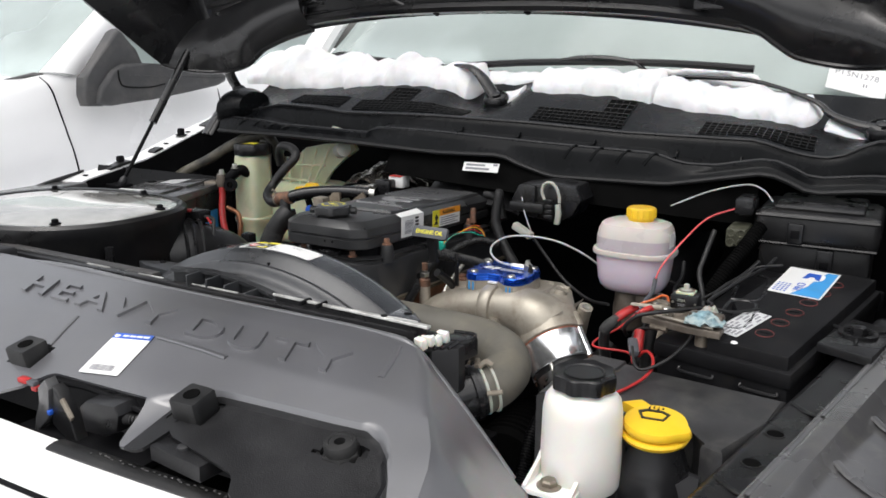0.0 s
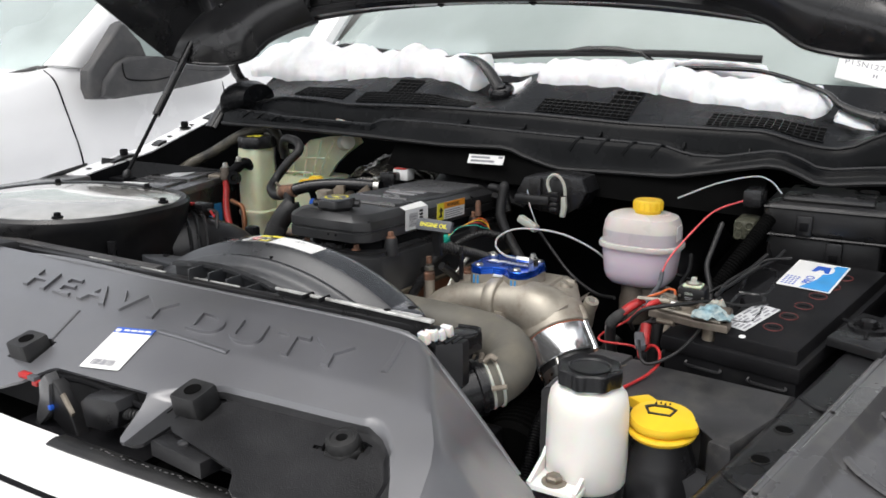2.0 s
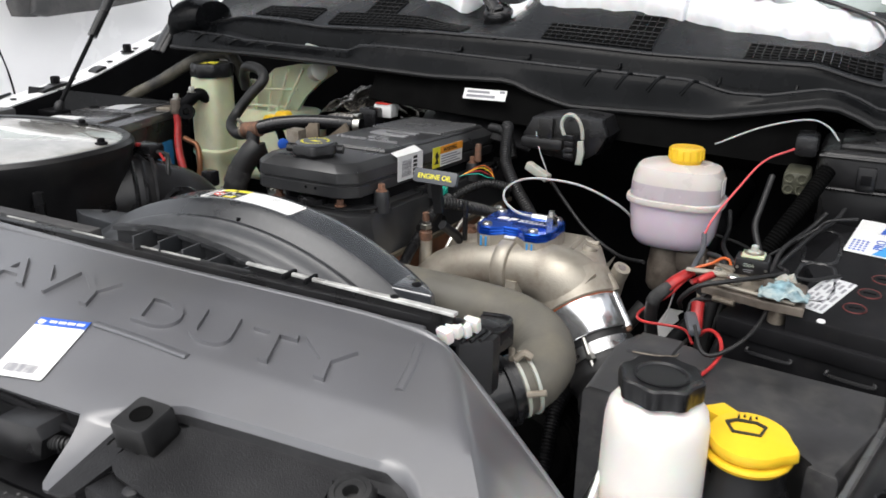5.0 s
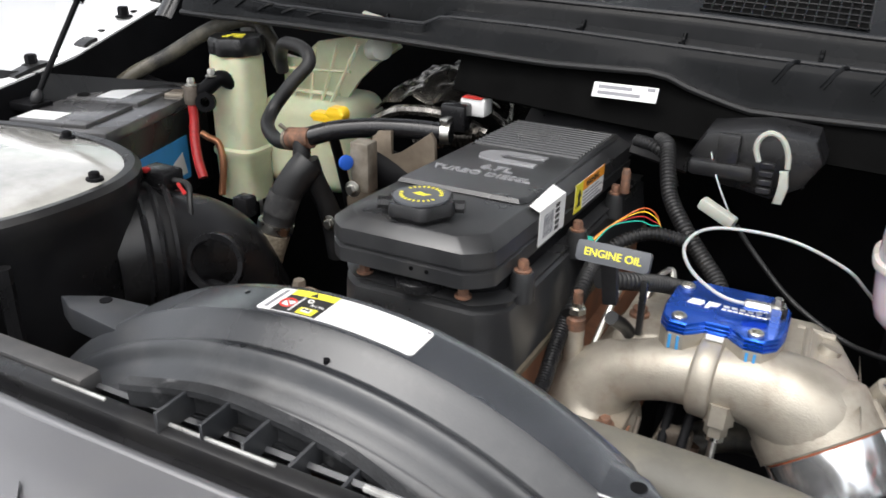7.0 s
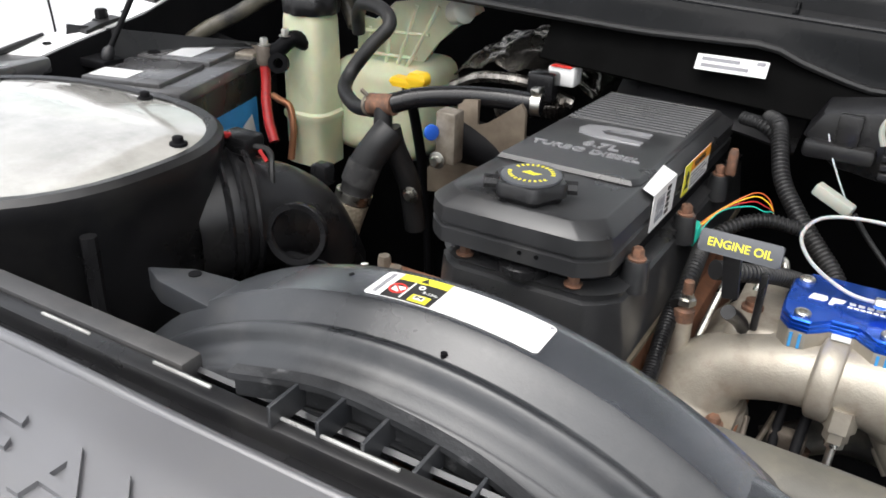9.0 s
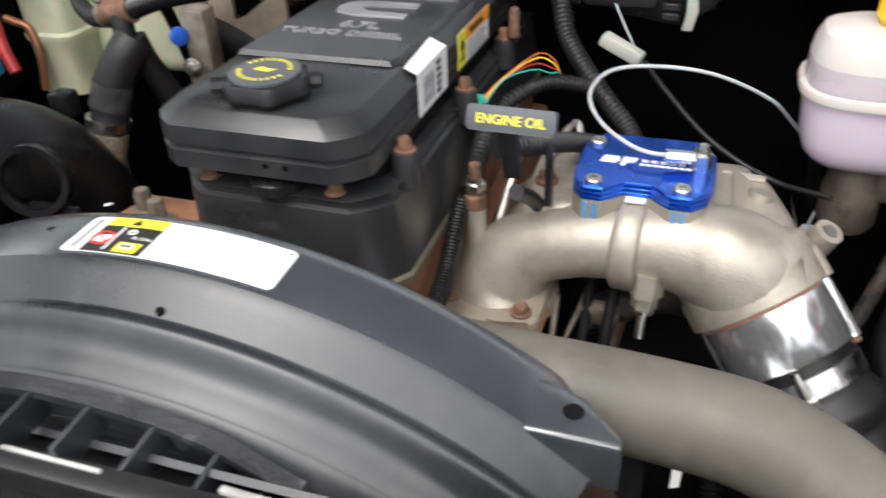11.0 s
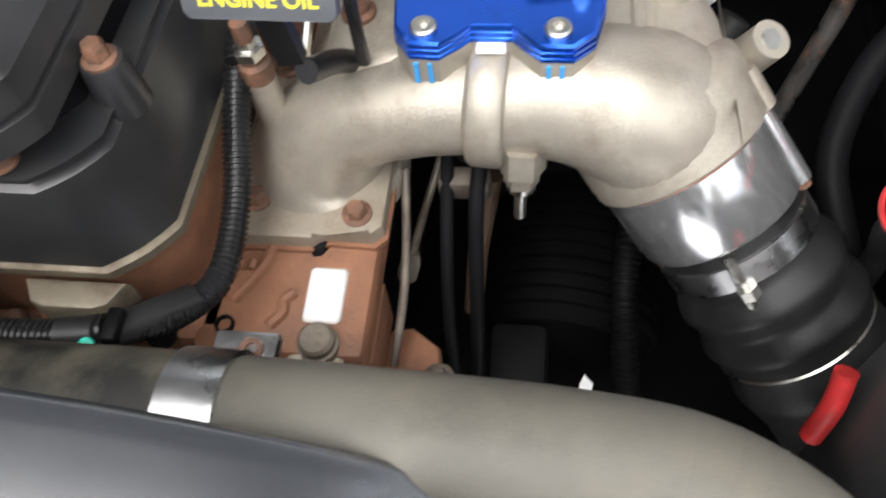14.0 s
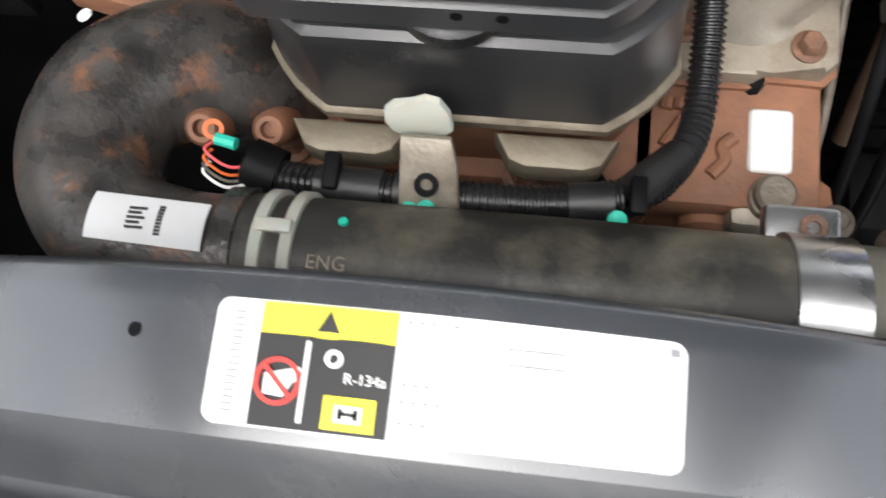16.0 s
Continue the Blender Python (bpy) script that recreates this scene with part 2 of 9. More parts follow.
# pale from dust, and raised further to imitate the sky the lid mirrors
M["lens"] = mat("dusty_clear_plastic", (0.34, 0.335, 0.31), 0.09, vary=0.25, scale=6, bump=0.03, rough_vary=0.04, coat=1.0, stain=(0.50, 0.49, 0.46), stain_at=0.55, stain_scale=9, spec=1.0)
M["cabin"] = mat("cabin_grey", (0.10, 0.11, 0.11), 0.7, vary=0.2, scale=5, bump=0.1)
M["asphalt"] = mat("snowy_lot", (0.80, 0.81, 0.83), 0.8, vary=0.12, scale=2, bump=0.8, fine=60, stain=(0.25, 0.25, 0.255), stain_at=0.66, stain_scale=0.5)

# ---- building helpers ----


def thing(name, at=(0, 0, 0), label="", category="", group="", kind=""):
    ob = new(name)
    ob.empty_display_size = 0.02
    ob.location = at
    ob["base"] = at
    return tagged(ob, label, category, group, kind)


def part(name, bm, material, parent=None, label="", sharp=38.0):
    """Links a bmesh, in world coordinates, as one mesh object under a thing or a part."""
    bmesh.ops.recalc_face_normals(bm, faces=bm.faces[:])
    lim = radians(sharp)
    for f in bm.faces:
        f.smooth = True
    for e in bm.edges:
        if len(e.link_faces) == 2 and e.calc_face_angle(0) > lim:
            e.smooth = False
    me = bpy.data.meshes.new(name)
    bm.to_mesh(me)
    bm.free()
    me.materials.append(M[material] if isinstance(material, str) else material)
    ob = new(name, me)
    if parent is not None:
        ob.parent = parent
        base = parent.get("base")
        if base is not None:
            ob.matrix_parent_inverse = Matrix.Translation(-Vector(base))
    if label:
        ob["label"] = label
    return ob


def solo(name, bm, material, label, category, group="", kind="", sharp=38.0):
    return tagged(part(name, bm, material, None, "", sharp), label, category, group, kind)


def box(bm, x0, x1, y0, y1, z0, z1, bev=0.0, seg=2, m=None):
    r = bmesh.ops.create_cube(bm, size=1, matrix=Matrix.LocRotScale(((x0 + x1) / 2, (y0 + y1) / 2, (z0 + z1) / 2), None, (abs(x1 - x0), abs(y1 - y0), abs(z1 - z0))))
    vs = r["verts"]
    if bev:
        es = list({e for v in vs for e in v.link_edges})
        q = bmesh.ops.bevel(bm, geom=es, offset=bev, segments=seg, affect='EDGES', profile=0.5)
        vs = list({v for f in q["faces"] for v in f.verts} | {v for v in vs if v.is_valid})
    if m is not None:
        bmesh.ops.transform(bm, matrix=m, verts=vs)
    return vs


def frame_of(d, up=(0, 0, 1)):
    d = Vector(d).normalized()
    u = Vector(up)
    if abs(d.dot(u)) > 0.97:
        u = Vector((0, 1, 0))
    a = d.cross(u).normalized()
    return a, a.cross(d).normalized(), d


def smooth_path(pts, n=8):
    """A Catmull-Rom curve through the points."""
    p = [Vector(q) for q in pts]
    if len(p) < 3:
        return p
    p = [2 * p[0] - p[1]] + p + [2 * p[-1] - p[-2]]
    out = []
    for i in range(1, len(p) - 2):
        a, b, c, d = p[i - 1:i + 3]
        for k in range(n):
            t = k / n
            out.append(0.5 * (2 * b + (c - a) * t + (2 * a - 5 * b + 4 * c - d) * t * t + (3 * b - a - 3 * c + d) * t ** 3))
    out.append(p[-2])
    return out


def rings(bm, loops, caps=True, closed=False):
    rows = [[bm.verts.new(v) for v in lp] for lp in loops]
    n = len(rows[0])
    pairs = list(zip(rows, rows[1:])) + ([(rows[-1], rows[0])] if closed else [])
    for a, b in pairs:
        for i in range(n):
            bm.faces.new((a[i], a[(i + 1) % n], b[(i + 1) % n], b[i]))
    if caps and not closed:
        bm.faces.new(rows[0][::-1])
        bm.faces.new(rows[-1])
    return rows


def tube(bm, pts, r, seg=12, n=8, caps=True, ribs=0.0, pitch=0.004, flat=1.0):
    """A round bar along a smooth path. r: a radius or one for each point. ribs: depth of the rings of a ribbed sleeve."""
    path = smooth_path(pts, n)
    if ribs:
        fine = [path[0]]
        for a, b in zip(path, path[1:]):
            k = max(1, round((b - a).length / (pitch / 4)))
            fine += [a.lerp(b, i / k) for i in range(1, k + 1)]
        path = fine
    m = len(path)
    side = None
    loops = []
    for i, c in enumerate(path):
        d = (path[min(i + 1, m - 1)] - path[max(i - 1, 0)]).normalized()
        if side is None:
            side, up, _ = frame_of(d)
        side = (side - d * side.dot(d)).normalized()
        up = side.cross(d).normalized()
        if isinstance(r, (list, tuple)):
            f = i / (m - 1) * (len(r) - 1)
            j = min(int(f), len(r) - 2)
            rad = r[j] + (r[j + 1] - r[j]) * (f - j)
        else:
            rad = r
        if ribs:
            rad += ribs * (0.5 if i % 4 in (0, 1) else -0.5)
        loops.append([c + rad * (math.cos(a) * side + flat * math.sin(a) * up) for a in (2 * math.pi * k / seg for k in range(seg))])
    rings(bm, loops, caps)


def lathe(bm, prof, at=(0, 0, 0), axis=(0, 0, 1), seg=32, squash=(1, 1), caps=True, power=None):
    """Turns a profile of (radius, height) round an axis. power: above 2 makes the section a rounded square."""
    a, b, d = frame_of(axis)
    loops = []
    for r, h in prof:
        lp = []
        for k in range(seg):
            t = 2 * math.pi * k / seg
            c, s = math.cos(t), math.sin(t)
            q = 1.0 if power is None else (abs(c) ** power + abs(s) ** power) ** (-1 / power)
            lp.append(Vector(at) + d * h + q * r * (c * squash[0] * a + s * squash[1] * b))
        loops.append(lp)
    rings(bm, loops, caps)


def prism(bm, outline, h0, h1, m=None, bev=0.0, seg=2):
    """An outline in x and y, drawn up from h0 to h1 and then posed by m."""
    lo = [bm.verts.new((x, y, h0)) for x, y in outline]
    hi = [bm.verts.new((x, y, h1)) for x, y in outline]
    n = len(outline)
    fs = [bm.faces.new(lo[::-1]), bm.faces.new(hi)]
    for i in range(n):
        fs.append(bm.faces.new((lo[i], lo[(i + 1) % n], hi[(i + 1) % n], hi[i])))
    vs = lo + hi
    if bev:
        es = list({e for e in fs[1].edges})
        q = bmesh.ops.bevel(bm, geom=es, offset=bev, segments=seg, affect='EDGES', profile=0.5)
        vs = list({v for f in q["faces"] for v in f.verts} | {v for v in vs if v.is_valid} | {v for f in fs if f.is_valid for v in f.verts})
    if m is not None:
        bmesh.ops.transform(bm, matrix=m, verts=vs)
    return vs


def round_rect(x0, x1, y0, y1, r, k=5):
    out = []
    for cx, cy, a0 in ((x1 - r, y1 - r, 0), (x0 + r, y1 - r, 90), (x0 + r, y0 + r, 180), (x1 - r, y0 + r, 270)):
        for i in range(k + 1):
            a = radians(a0 + 90 * i / k)
            out.append((cx + r * math.cos(a), cy + r * math.sin(a)))
    return out


def sheet(bm, nu, nv, f, thick=0.004):
    """A curved plate: f(u, v) gives its upper surface; thickened downwards along its normals."""
    g = [[bm.verts.new(f(i / nu, j / nv)) for j in range(nv + 1)] for i in range(nu + 1)]
    fs = [bm.faces.new((g[i][j], g[i + 1][j], g[i + 1][j + 1], g[i][j + 1])) for i in range(nu) for j in range(nv)]
    if thick:
        bmesh.ops.recalc_face_normals(bm, faces=fs)
        bmesh.ops.solidify(bm, geom=fs, thickness=thick)
    return g


def text(bm, words, size, m, depth=0.0006, align='LEFT', spacing=1.0, bold=0.0, shear=0.0):
    cu = bpy.data.curves.new("words", 'FONT')
    cu.body, cu.size, cu.extrude, cu.align_x, cu.space_character, cu.offset, cu.shear = words, size, depth, align, spacing, bold, shear
    ob = bpy.data.objects.new("words", cu)
    me = bpy.data.meshes.new_from_object(ob)
    me.transform(m)
    bm.from_mesh(me)
    bpy.data.objects.remove(ob)
    bpy.data.curves.remove(cu)
    bpy.data.meshes.remove(me)


def on(o, right, up):
    """The pose of a flat thing: its x along right, its y along up, its z out of the surface."""
    x = Vector(right).normalized()
    z = x.cross(Vector(up)).normalized()
    y = z.cross(x)
    return Matrix(((x.x, y.x, z.x, o[0]), (x.y, y.y, z.y, o[1]), (x.z, y.z, z.z, o[2]), (0, 0, 0, 1)))


def bolt(bm, at, axis=(0, 0, 1), r=0.006, h=0.007, washer=1.6):
    """A hexagon bolt head on a round flange."""
    if washer:
        lathe(bm, [(r * washer, 0), (r * washer, 0.0015), (r * washer * 0.85, 0.0022)], at, axis, 20)
    lathe(bm, [(r, 0.001), (r, h * 0.8), (r * 0.8, h)], at, axis, 6)


def slab(bm, m, x0, x1, y0, y1, d=0.0004, r=0.002):
    prism(bm, round_rect(x0, x1, y0, y1, min(r, abs(x1 - x0) / 2.1, abs(y1 - y0) / 2.1), 3), 0, d, m)


def bars(bm, m, rows, d=0.0005):
    """Plain bars in place of small print: rows of x0, x1, y, height."""
    for x0, x1, y, h in rows:
        prism(bm, [(x0, y), (x1, y), (x1, y + h), (x0, y + h)], 0, d, m)


new_bm = bmesh.new

# ---- ground, neighbouring truck, body of the truck ----
# unseen ground, whitened to throw light up onto the parked truck
bm = new_bm()
sheet(bm, 40, 40, lambda u, v: Vector(((u - 0.5) * 900, (v - 0.5) * 900, 0)), 0)
solo("ground", bm, "asphalt", "wide lot of asphalt under thin trodden snow", "ground", kind="structure")

MID = 0.05  # the truck's centre line


def sheet_part(name, nu, nv, f, thick, material, parent=None, label=""):
    b = new_bm()
    sheet(b, nu, nv, f, thick)
    return part(name, b, material, parent, label)


def lerp(a, b, t):
    return a + (b - a) * t


def curve_lin(pts, t):
    if t <= pts[0][0]:
        return pts[0][1]
    for (a, za), (b, zb) in zip(pts, pts[1:]):
        if t <= b:
            return za + (zb - za) * (t - a) / (b - a)
    return pts[-1][1]


def neighbour():
    t = thing("parked_truck", (-2.8, 2.4, 0), "white pickup truck parked alongside, dusty and wet, black mirror", "truck")
    X = -1.90

    def belt(y):
        return curve_lin([(0.2, 1.22), (1.0, 1.30), (1.75, 1.355), (1.93, 1.395), (2.05, 1.40), (4.6, 1.42)], y)

    def skin(y, v):
        """The flank: a rolled shoulder, a swelling waist and a tuck below it."""
        z = lerp(0.45, belt(y), v)
        out = curve_lin([(0.0, -0.05), (0.35, -0.01), (0.62, 0.015), (0.72, 0.035), (0.80, 0.038), (0.90, 0.025), (0.97, 0.005), (1.0, -0.02)], v)
        return Vector((X + out, y, z))
    sheet_part("body_side", 60, 40, lambda u, v: skin(lerp(0.2, 4.6, u), v), 0.01, "paint", t)

    def bonnet(u, v):
        y = lerp(0.2, 1.93, u)
        return Vector((lerp(X - 1.75, X - 0.015, v), y, belt(y) - 0.006 + 0.05 * math.sin(v * math.pi)))
    sheet_part("bonnet", 16, 16, bonnet, 0.01, "paint", t)

    def ws(u, v):
        k = min(1, (1 - v) / 0.16)
        return Vector((lerp(X - 1.62, X - 0.035 - 0.11 * u, v), 1.925 + 0.70 * u - 0.12 * math.sin(k * math.pi / 2) * (1 - 0.5 * u), lerp(1.40, 1.352, math.sin(k * math.pi / 2)) + 0.54 * u))
    g = sheet_part("windscreen", 12, 40, ws, 0.006, "hazy_glass", t, "grey windscreen glass with a white pillar beside it")
    g.visible_shadow = False
    b = new_bm()
    tube(b, [ws(u, 1.0) + Vector((0.004, 0, 0)) for u in (0.9, 0.6, 0.3, 0.1, 0.0)] + [ws(0, v) + Vector((0, -0.004, 0.004)) for v in (0.99, 0.96, 0.92, 0.86, 0.78, 0.6)], 0.011, 8, flat=0.6)
    part("windscreen_seal", b, "trim", t)
    b = new_bm()
    tube(b, [ws(0.03, v) + Vector((0, -0.03, 0.02)) for v in (0.86, 0.7, 0.5)], 0.012, 8)
    part("wiper", b, "rubber", t)

    def pillar(u, v):
        """White pillar between the windscreen and the door window, leaning back."""
        front = Vector((X - 0.035 - 0.10 * v, 1.925 + 0.68 * v, 1.395 + 0.53 * v))
        rear = Vector((X - 0.01 - 0.12 * v, 2.06 + 0.66 * v, 1.395 + 0.53 * v))
        m = front.lerp(rear, u)
        m.x += 0.02 * math.sin(u * math.pi)
        return m
    sheet_part("pillar", 8, 14, pillar, 0.02, "paint", t)

    def roof(u, v):
        return Vector((lerp(X - 1.5, X - 0.13, v), lerp(2.6, 4.4, u), 1.925 + 0.05 * math.sin(v * math.pi)))
    sheet_part("roof", 8, 8, roof, 0.02, "paint", t)

    def win(u, v):
        return Vector((X - 0.02 - 0.12 * v, lerp(2.06 + 0.66 * v, 3.6, u), lerp(1.40, 1.92, v)))
    sheet_part("side_window", 6, 6, win, 0.005, "hazy_glass", t, "dark side window").visible_shadow = False

    def seat(u, v):
        return Vector((lerp(X - 1.6, X - 0.2, v), lerp(2.0, 3.6, u), 1.20 + 0.20 * u))
    sheet_part("cabin_floor", 4, 4, seat, 0.02, "cabin", t)
    b = new_bm()
    box(b, X - 0.62, X - 0.16, 2.55, 2.75, 1.20, 1.60, 0.05, 3)
    part("seat_back", b, "cabin", t)
    # seam between fender and door, and the next one behind the mirror
    for pts in ([(1.905, 1.0), (1.925, 0.955), (1.935, 0.88), (1.955, 0.775), (1.985, 0.68), (2.005, 0.60), (2.02, 0.45)], [(2.745, 1.0), (2.75, 0.85), (2.755, 0.6)]):
        b = new_bm()
        tube(b, [skin(y, v) + Vector((0.011, 0, 0)) for y, v in pts], 0.0032, 6)
        part("door_gap", b, "deep", t)
    b = new_bm()
    prism(b, [(1.950, 1.40), (1.943, 1.335), (1.955, 1.296), (2.02, 1.292), (2.20, 1.34), (2.235, 1.42), (2.190, 1.50), (2.128, 1.577), (2.10, 1.565), (1.985, 1.43)], -0.05, 0.0, on((X + 0.145, 0.032, -0.012), (0, 1, 0), (0, 0, 1)), 0.014, 3)
    part("mirror_mount", b, "trim", t)
    b = new_bm()
    prism(b, [(1.985, 1.305), (2.05, 1.292), (2.223, 1.305), (2.43, 1.328), (2.60, 1.345), (2.648, 1.362), (2.655, 1.390), (2.60, 1.412), (2.438, 1.430), (2.25, 1.446), (2.12, 1.452), (2.06, 1.425), (2.00, 1.36)], -0.10, 0.0, on((X + 0.165, 0.032, -0.012), (0, 1, 0), (0, 0, 1)), 0.022, 4)
    m = part("mirror_head", b, "trim", t, "weathered grey-black mirror housing")
    b = new_bm()
    tube(b, [(X + 0.166, 2.114, 1.413), (X + 0.166, 2.117, 1.373), (X + 0.166, 2.142, 1.350), (X + 0.166, 2.252, 1.343), (X + 0.166, 2.332, 1.353)], 0.003, 6)
    part("housing_seam", b, "deep", m)
    for y in (1.0, 4.0):
        b = new_bm()
        lathe(b, [(0.2, -0.1), (0.38, -0.1), (0.4, -0.05), (0.4, 0.05), (0.38, 0.1), (0.2, 0.1)], (X - 0.16, y, 0.4), (1, 0, 0), 32)
        part("wheel", b, "rubber", t)


neighbour()


# height of the fender flange along the car
FLANGE = [(0.62, 1.085), (1.06, 1.152), (1.255, 1.192), (1.443, 1.222), (1.623, 1.275), (1.83, 1.332)]


def fender(name, x0, x1, sgn):
    t = thing(name, ((x0 + x1) / 2, 1.2, 0.5), "white painted fender with a drilled flange along its top", "fender")

    def top(u, v):
        y = lerp(0.62, 1.85, u)
        z = curve_lin(FLANGE, y)
        if v < 0.55:
            return Vector((lerp(x0, x1, v / 0.55), y, z - 0.004 + 0.004 * v / 0.55))
        k = (v - 0.55) / 0.45
        return Vector((x1 + sgn * 0.10 * math.sin(k * math.pi / 2), y, z - 0.65 * (1 - math.cos(k * math.pi / 2)) ** 0.8))
    sheet_part("panel", 40, 20, top, 0.004, "paint", t)
    xm = (x0 + x1) / 2

    # dark sheet added to hide the panel's white inside
    def apron(u, v):
        y = lerp(0.62, 1.85, u)
        return Vector((x0 - sgn * 0.022 * v, y, curve_lin(FLANGE, y) - 0.007 - 0.24 * v))
    sheet_part("apron", 30, 4, apron, 0.004, "deep", t, "black sheet added below the flange")
    for y in (1.38, 1.585):
        b = new_bm()
        z = curve_lin(FLANGE, y)
        bolt(b, (xm, y, z), r=0.010, h=0.018)
        part("flange_bolt", b, "deep", t)
    for y0, y1 in ((1.33, 1.40), (1.47, 1.50), (1.655, 1.75)):
        def clip(u, v):
            y = lerp(y0, y1, u)
            return Vector((lerp(x0, xm, v) + sgn * 0.004, y, curve_lin(FLANGE, y) + 0.002 + 0.002 * math.sin(u * math.pi)))
        sheet_part("flange_clip", 8, 4, clip, 0.006, "plastic", t)
    # flat dark discs stand in for the shade in drilled holes
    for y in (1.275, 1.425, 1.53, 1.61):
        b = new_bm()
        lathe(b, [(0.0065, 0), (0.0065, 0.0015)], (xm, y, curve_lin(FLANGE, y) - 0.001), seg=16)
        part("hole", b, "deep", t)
    b = new_bm()
    tube(b, [(x1 + sgn * 0.001, y, curve_lin(FLANGE, y) + 0.004) for y in (0.65, 0.9, 1.1, 1.2, 1.29)], [0.012, 0.012, 0.010, 0.007, 0.003], 8)
    part("seal", b, "rubber", t)


fender("fender_left", -0.815, -0.868, -1)
fender("fender_right", 0.945, 1.02, 1)


def solid_box(name, label, cat, x0, x1, y0, y1, z0, z1, material, bev=0.004, kind="structure"):
    b = new_bm()
    box(b, x0, x1, y0, y1, z0, z1, bev)
    return solo(name, b, material, label, cat, kind=kind)


# floor and side walls added so gaps between the parts stay dark
solid_box("bay_floor", "unseen dark sheet added to close the bay below the engine", "undertray", -0.9, 1.0, 0.5, 2.1, 0.50, 0.53, "deep")
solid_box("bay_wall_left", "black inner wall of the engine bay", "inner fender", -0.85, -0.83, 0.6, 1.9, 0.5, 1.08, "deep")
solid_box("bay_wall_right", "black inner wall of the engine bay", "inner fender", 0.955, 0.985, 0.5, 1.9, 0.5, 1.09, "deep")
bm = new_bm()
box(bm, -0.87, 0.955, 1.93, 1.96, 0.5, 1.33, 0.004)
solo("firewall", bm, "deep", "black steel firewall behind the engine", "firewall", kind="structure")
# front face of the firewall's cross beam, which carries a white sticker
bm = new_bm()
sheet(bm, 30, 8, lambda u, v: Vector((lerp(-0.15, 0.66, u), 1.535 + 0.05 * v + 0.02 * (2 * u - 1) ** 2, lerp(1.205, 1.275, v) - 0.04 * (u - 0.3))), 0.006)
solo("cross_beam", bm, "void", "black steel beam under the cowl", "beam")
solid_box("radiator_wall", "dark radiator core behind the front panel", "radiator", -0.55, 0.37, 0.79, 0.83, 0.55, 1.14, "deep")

# ---- cab: windscreen, pillars, roof, dashboard ----


def cab():
    t = thing("cab", (MID, 2.6, 0.6), "white pickup cab with a pale reflecting windscreen", "truck cab")

    def ws(u, v):
        x = lerp(-0.80, 0.90, v)
        k = ((x - MID) / 0.85) ** 2
        return Vector((lerp(x, MID + (x - MID) * 0.86, u), 1.87 + 0.72 * u + 0.20 * k - 0.05 * u * k, 1.40 + 0.56 * u - 0.02 * k))
    w = sheet_part("windscreen", 14, 28, ws, 0.006, "hazy_glass", t, "pale grey-green windscreen glass")
    w.visible_shadow = False

    def dash(u, v):
        x = lerp(-0.75, 0.85, v)
        return Vector((x, 1.98 + 0.50 * u + 0.12 * ((x - MID) / 0.8) ** 2, 1.40 + 0.05 * math.sin(u * 2.6)))
    sheet_part("dashboard", 12, 20, dash, 0.02, "cabin", t)

    def back(u, v):
        return Vector((lerp(-0.78, 0.88, v), 3.4 - 0.3 * u, lerp(1.0, 2.0, u)))
    sheet_part("rear_wall", 4, 6, back, 0.02, "cabin", t)

    def roof(u, v):
        x = lerp(-0.74, 0.84, v)
        return Vector((x, lerp(2.58, 3.5, u), 1.965 + 0.05 * (1 - ((x - MID) / 0.8) ** 2)))
    sheet_part("roof", 8, 10, roof, 0.03, "paint", t)
    for s in (-1, 1):
        bm = new_bm()
        tube(bm, [(MID + s * 0.885, 2.02, 1.33), (MID + s * 0.86, 2.3, 1.62), (MID + s * 0.77, 2.70, 1.97)], 0.05, 10, flat=0.7)
        part("pillar", bm, "paint", t)

        def door(u, v):
            return Vector((MID + s * (0.93 - 0.04 * v), lerp(1.86, 3.4, u), lerp(0.5, 1.36, v)))
        sheet_part("door", 6, 10, door, 0.02, "paint", t)


cab()
bm = new_bm()
M4 = on((0.717, 1.985, 1.414), (0.117, 0.022, -0.027), (0.008, 0.045, 0.056))
slab(bm, M4, 0.0, 0.122, 0.0, 0.072, 0.001, 0.003)
paper = solo("window_sticker", bm, "label", "white stock sticker on the windscreen glass", "sticker")
bm = new_bm()
text(bm, "P", 0.020, M4 @ Matrix.Translation((0.012, 0.040, 0.0012)), 0.0002)
text(bm, "SN1278", 0.020, M4 @ Matrix.Translation((0.036, 0.040, 0.0012)), 0.0002, spacing=1.05)
bars(bm, M4, [(0.027, 0.029, 0.041, 0.012), (0.074, 0.077, 0.020, 0.008), (0.080, 0.083, 0.020, 0.008)], 0.0014)
part("print", bm, "grey_ink", paper)

# ---- hood, raised on its hinges ----


def hood_surface(u, v):
    """u: from the rear edge to the front; v: across."""
    x = lerp(-0.78, 0.88, v)
    k = (x - MID) / 0.83
    run = 1.15 * u
    a = radians(66)
    y = 1.615 - run * math.cos(a) + 0.05 * k * k
    z = 1.572 + run * math.sin(a) - 0.095 * k * k * (1 - 0.5 * u) - 0.02 * k ** 8
    return Vector((x, y, z))


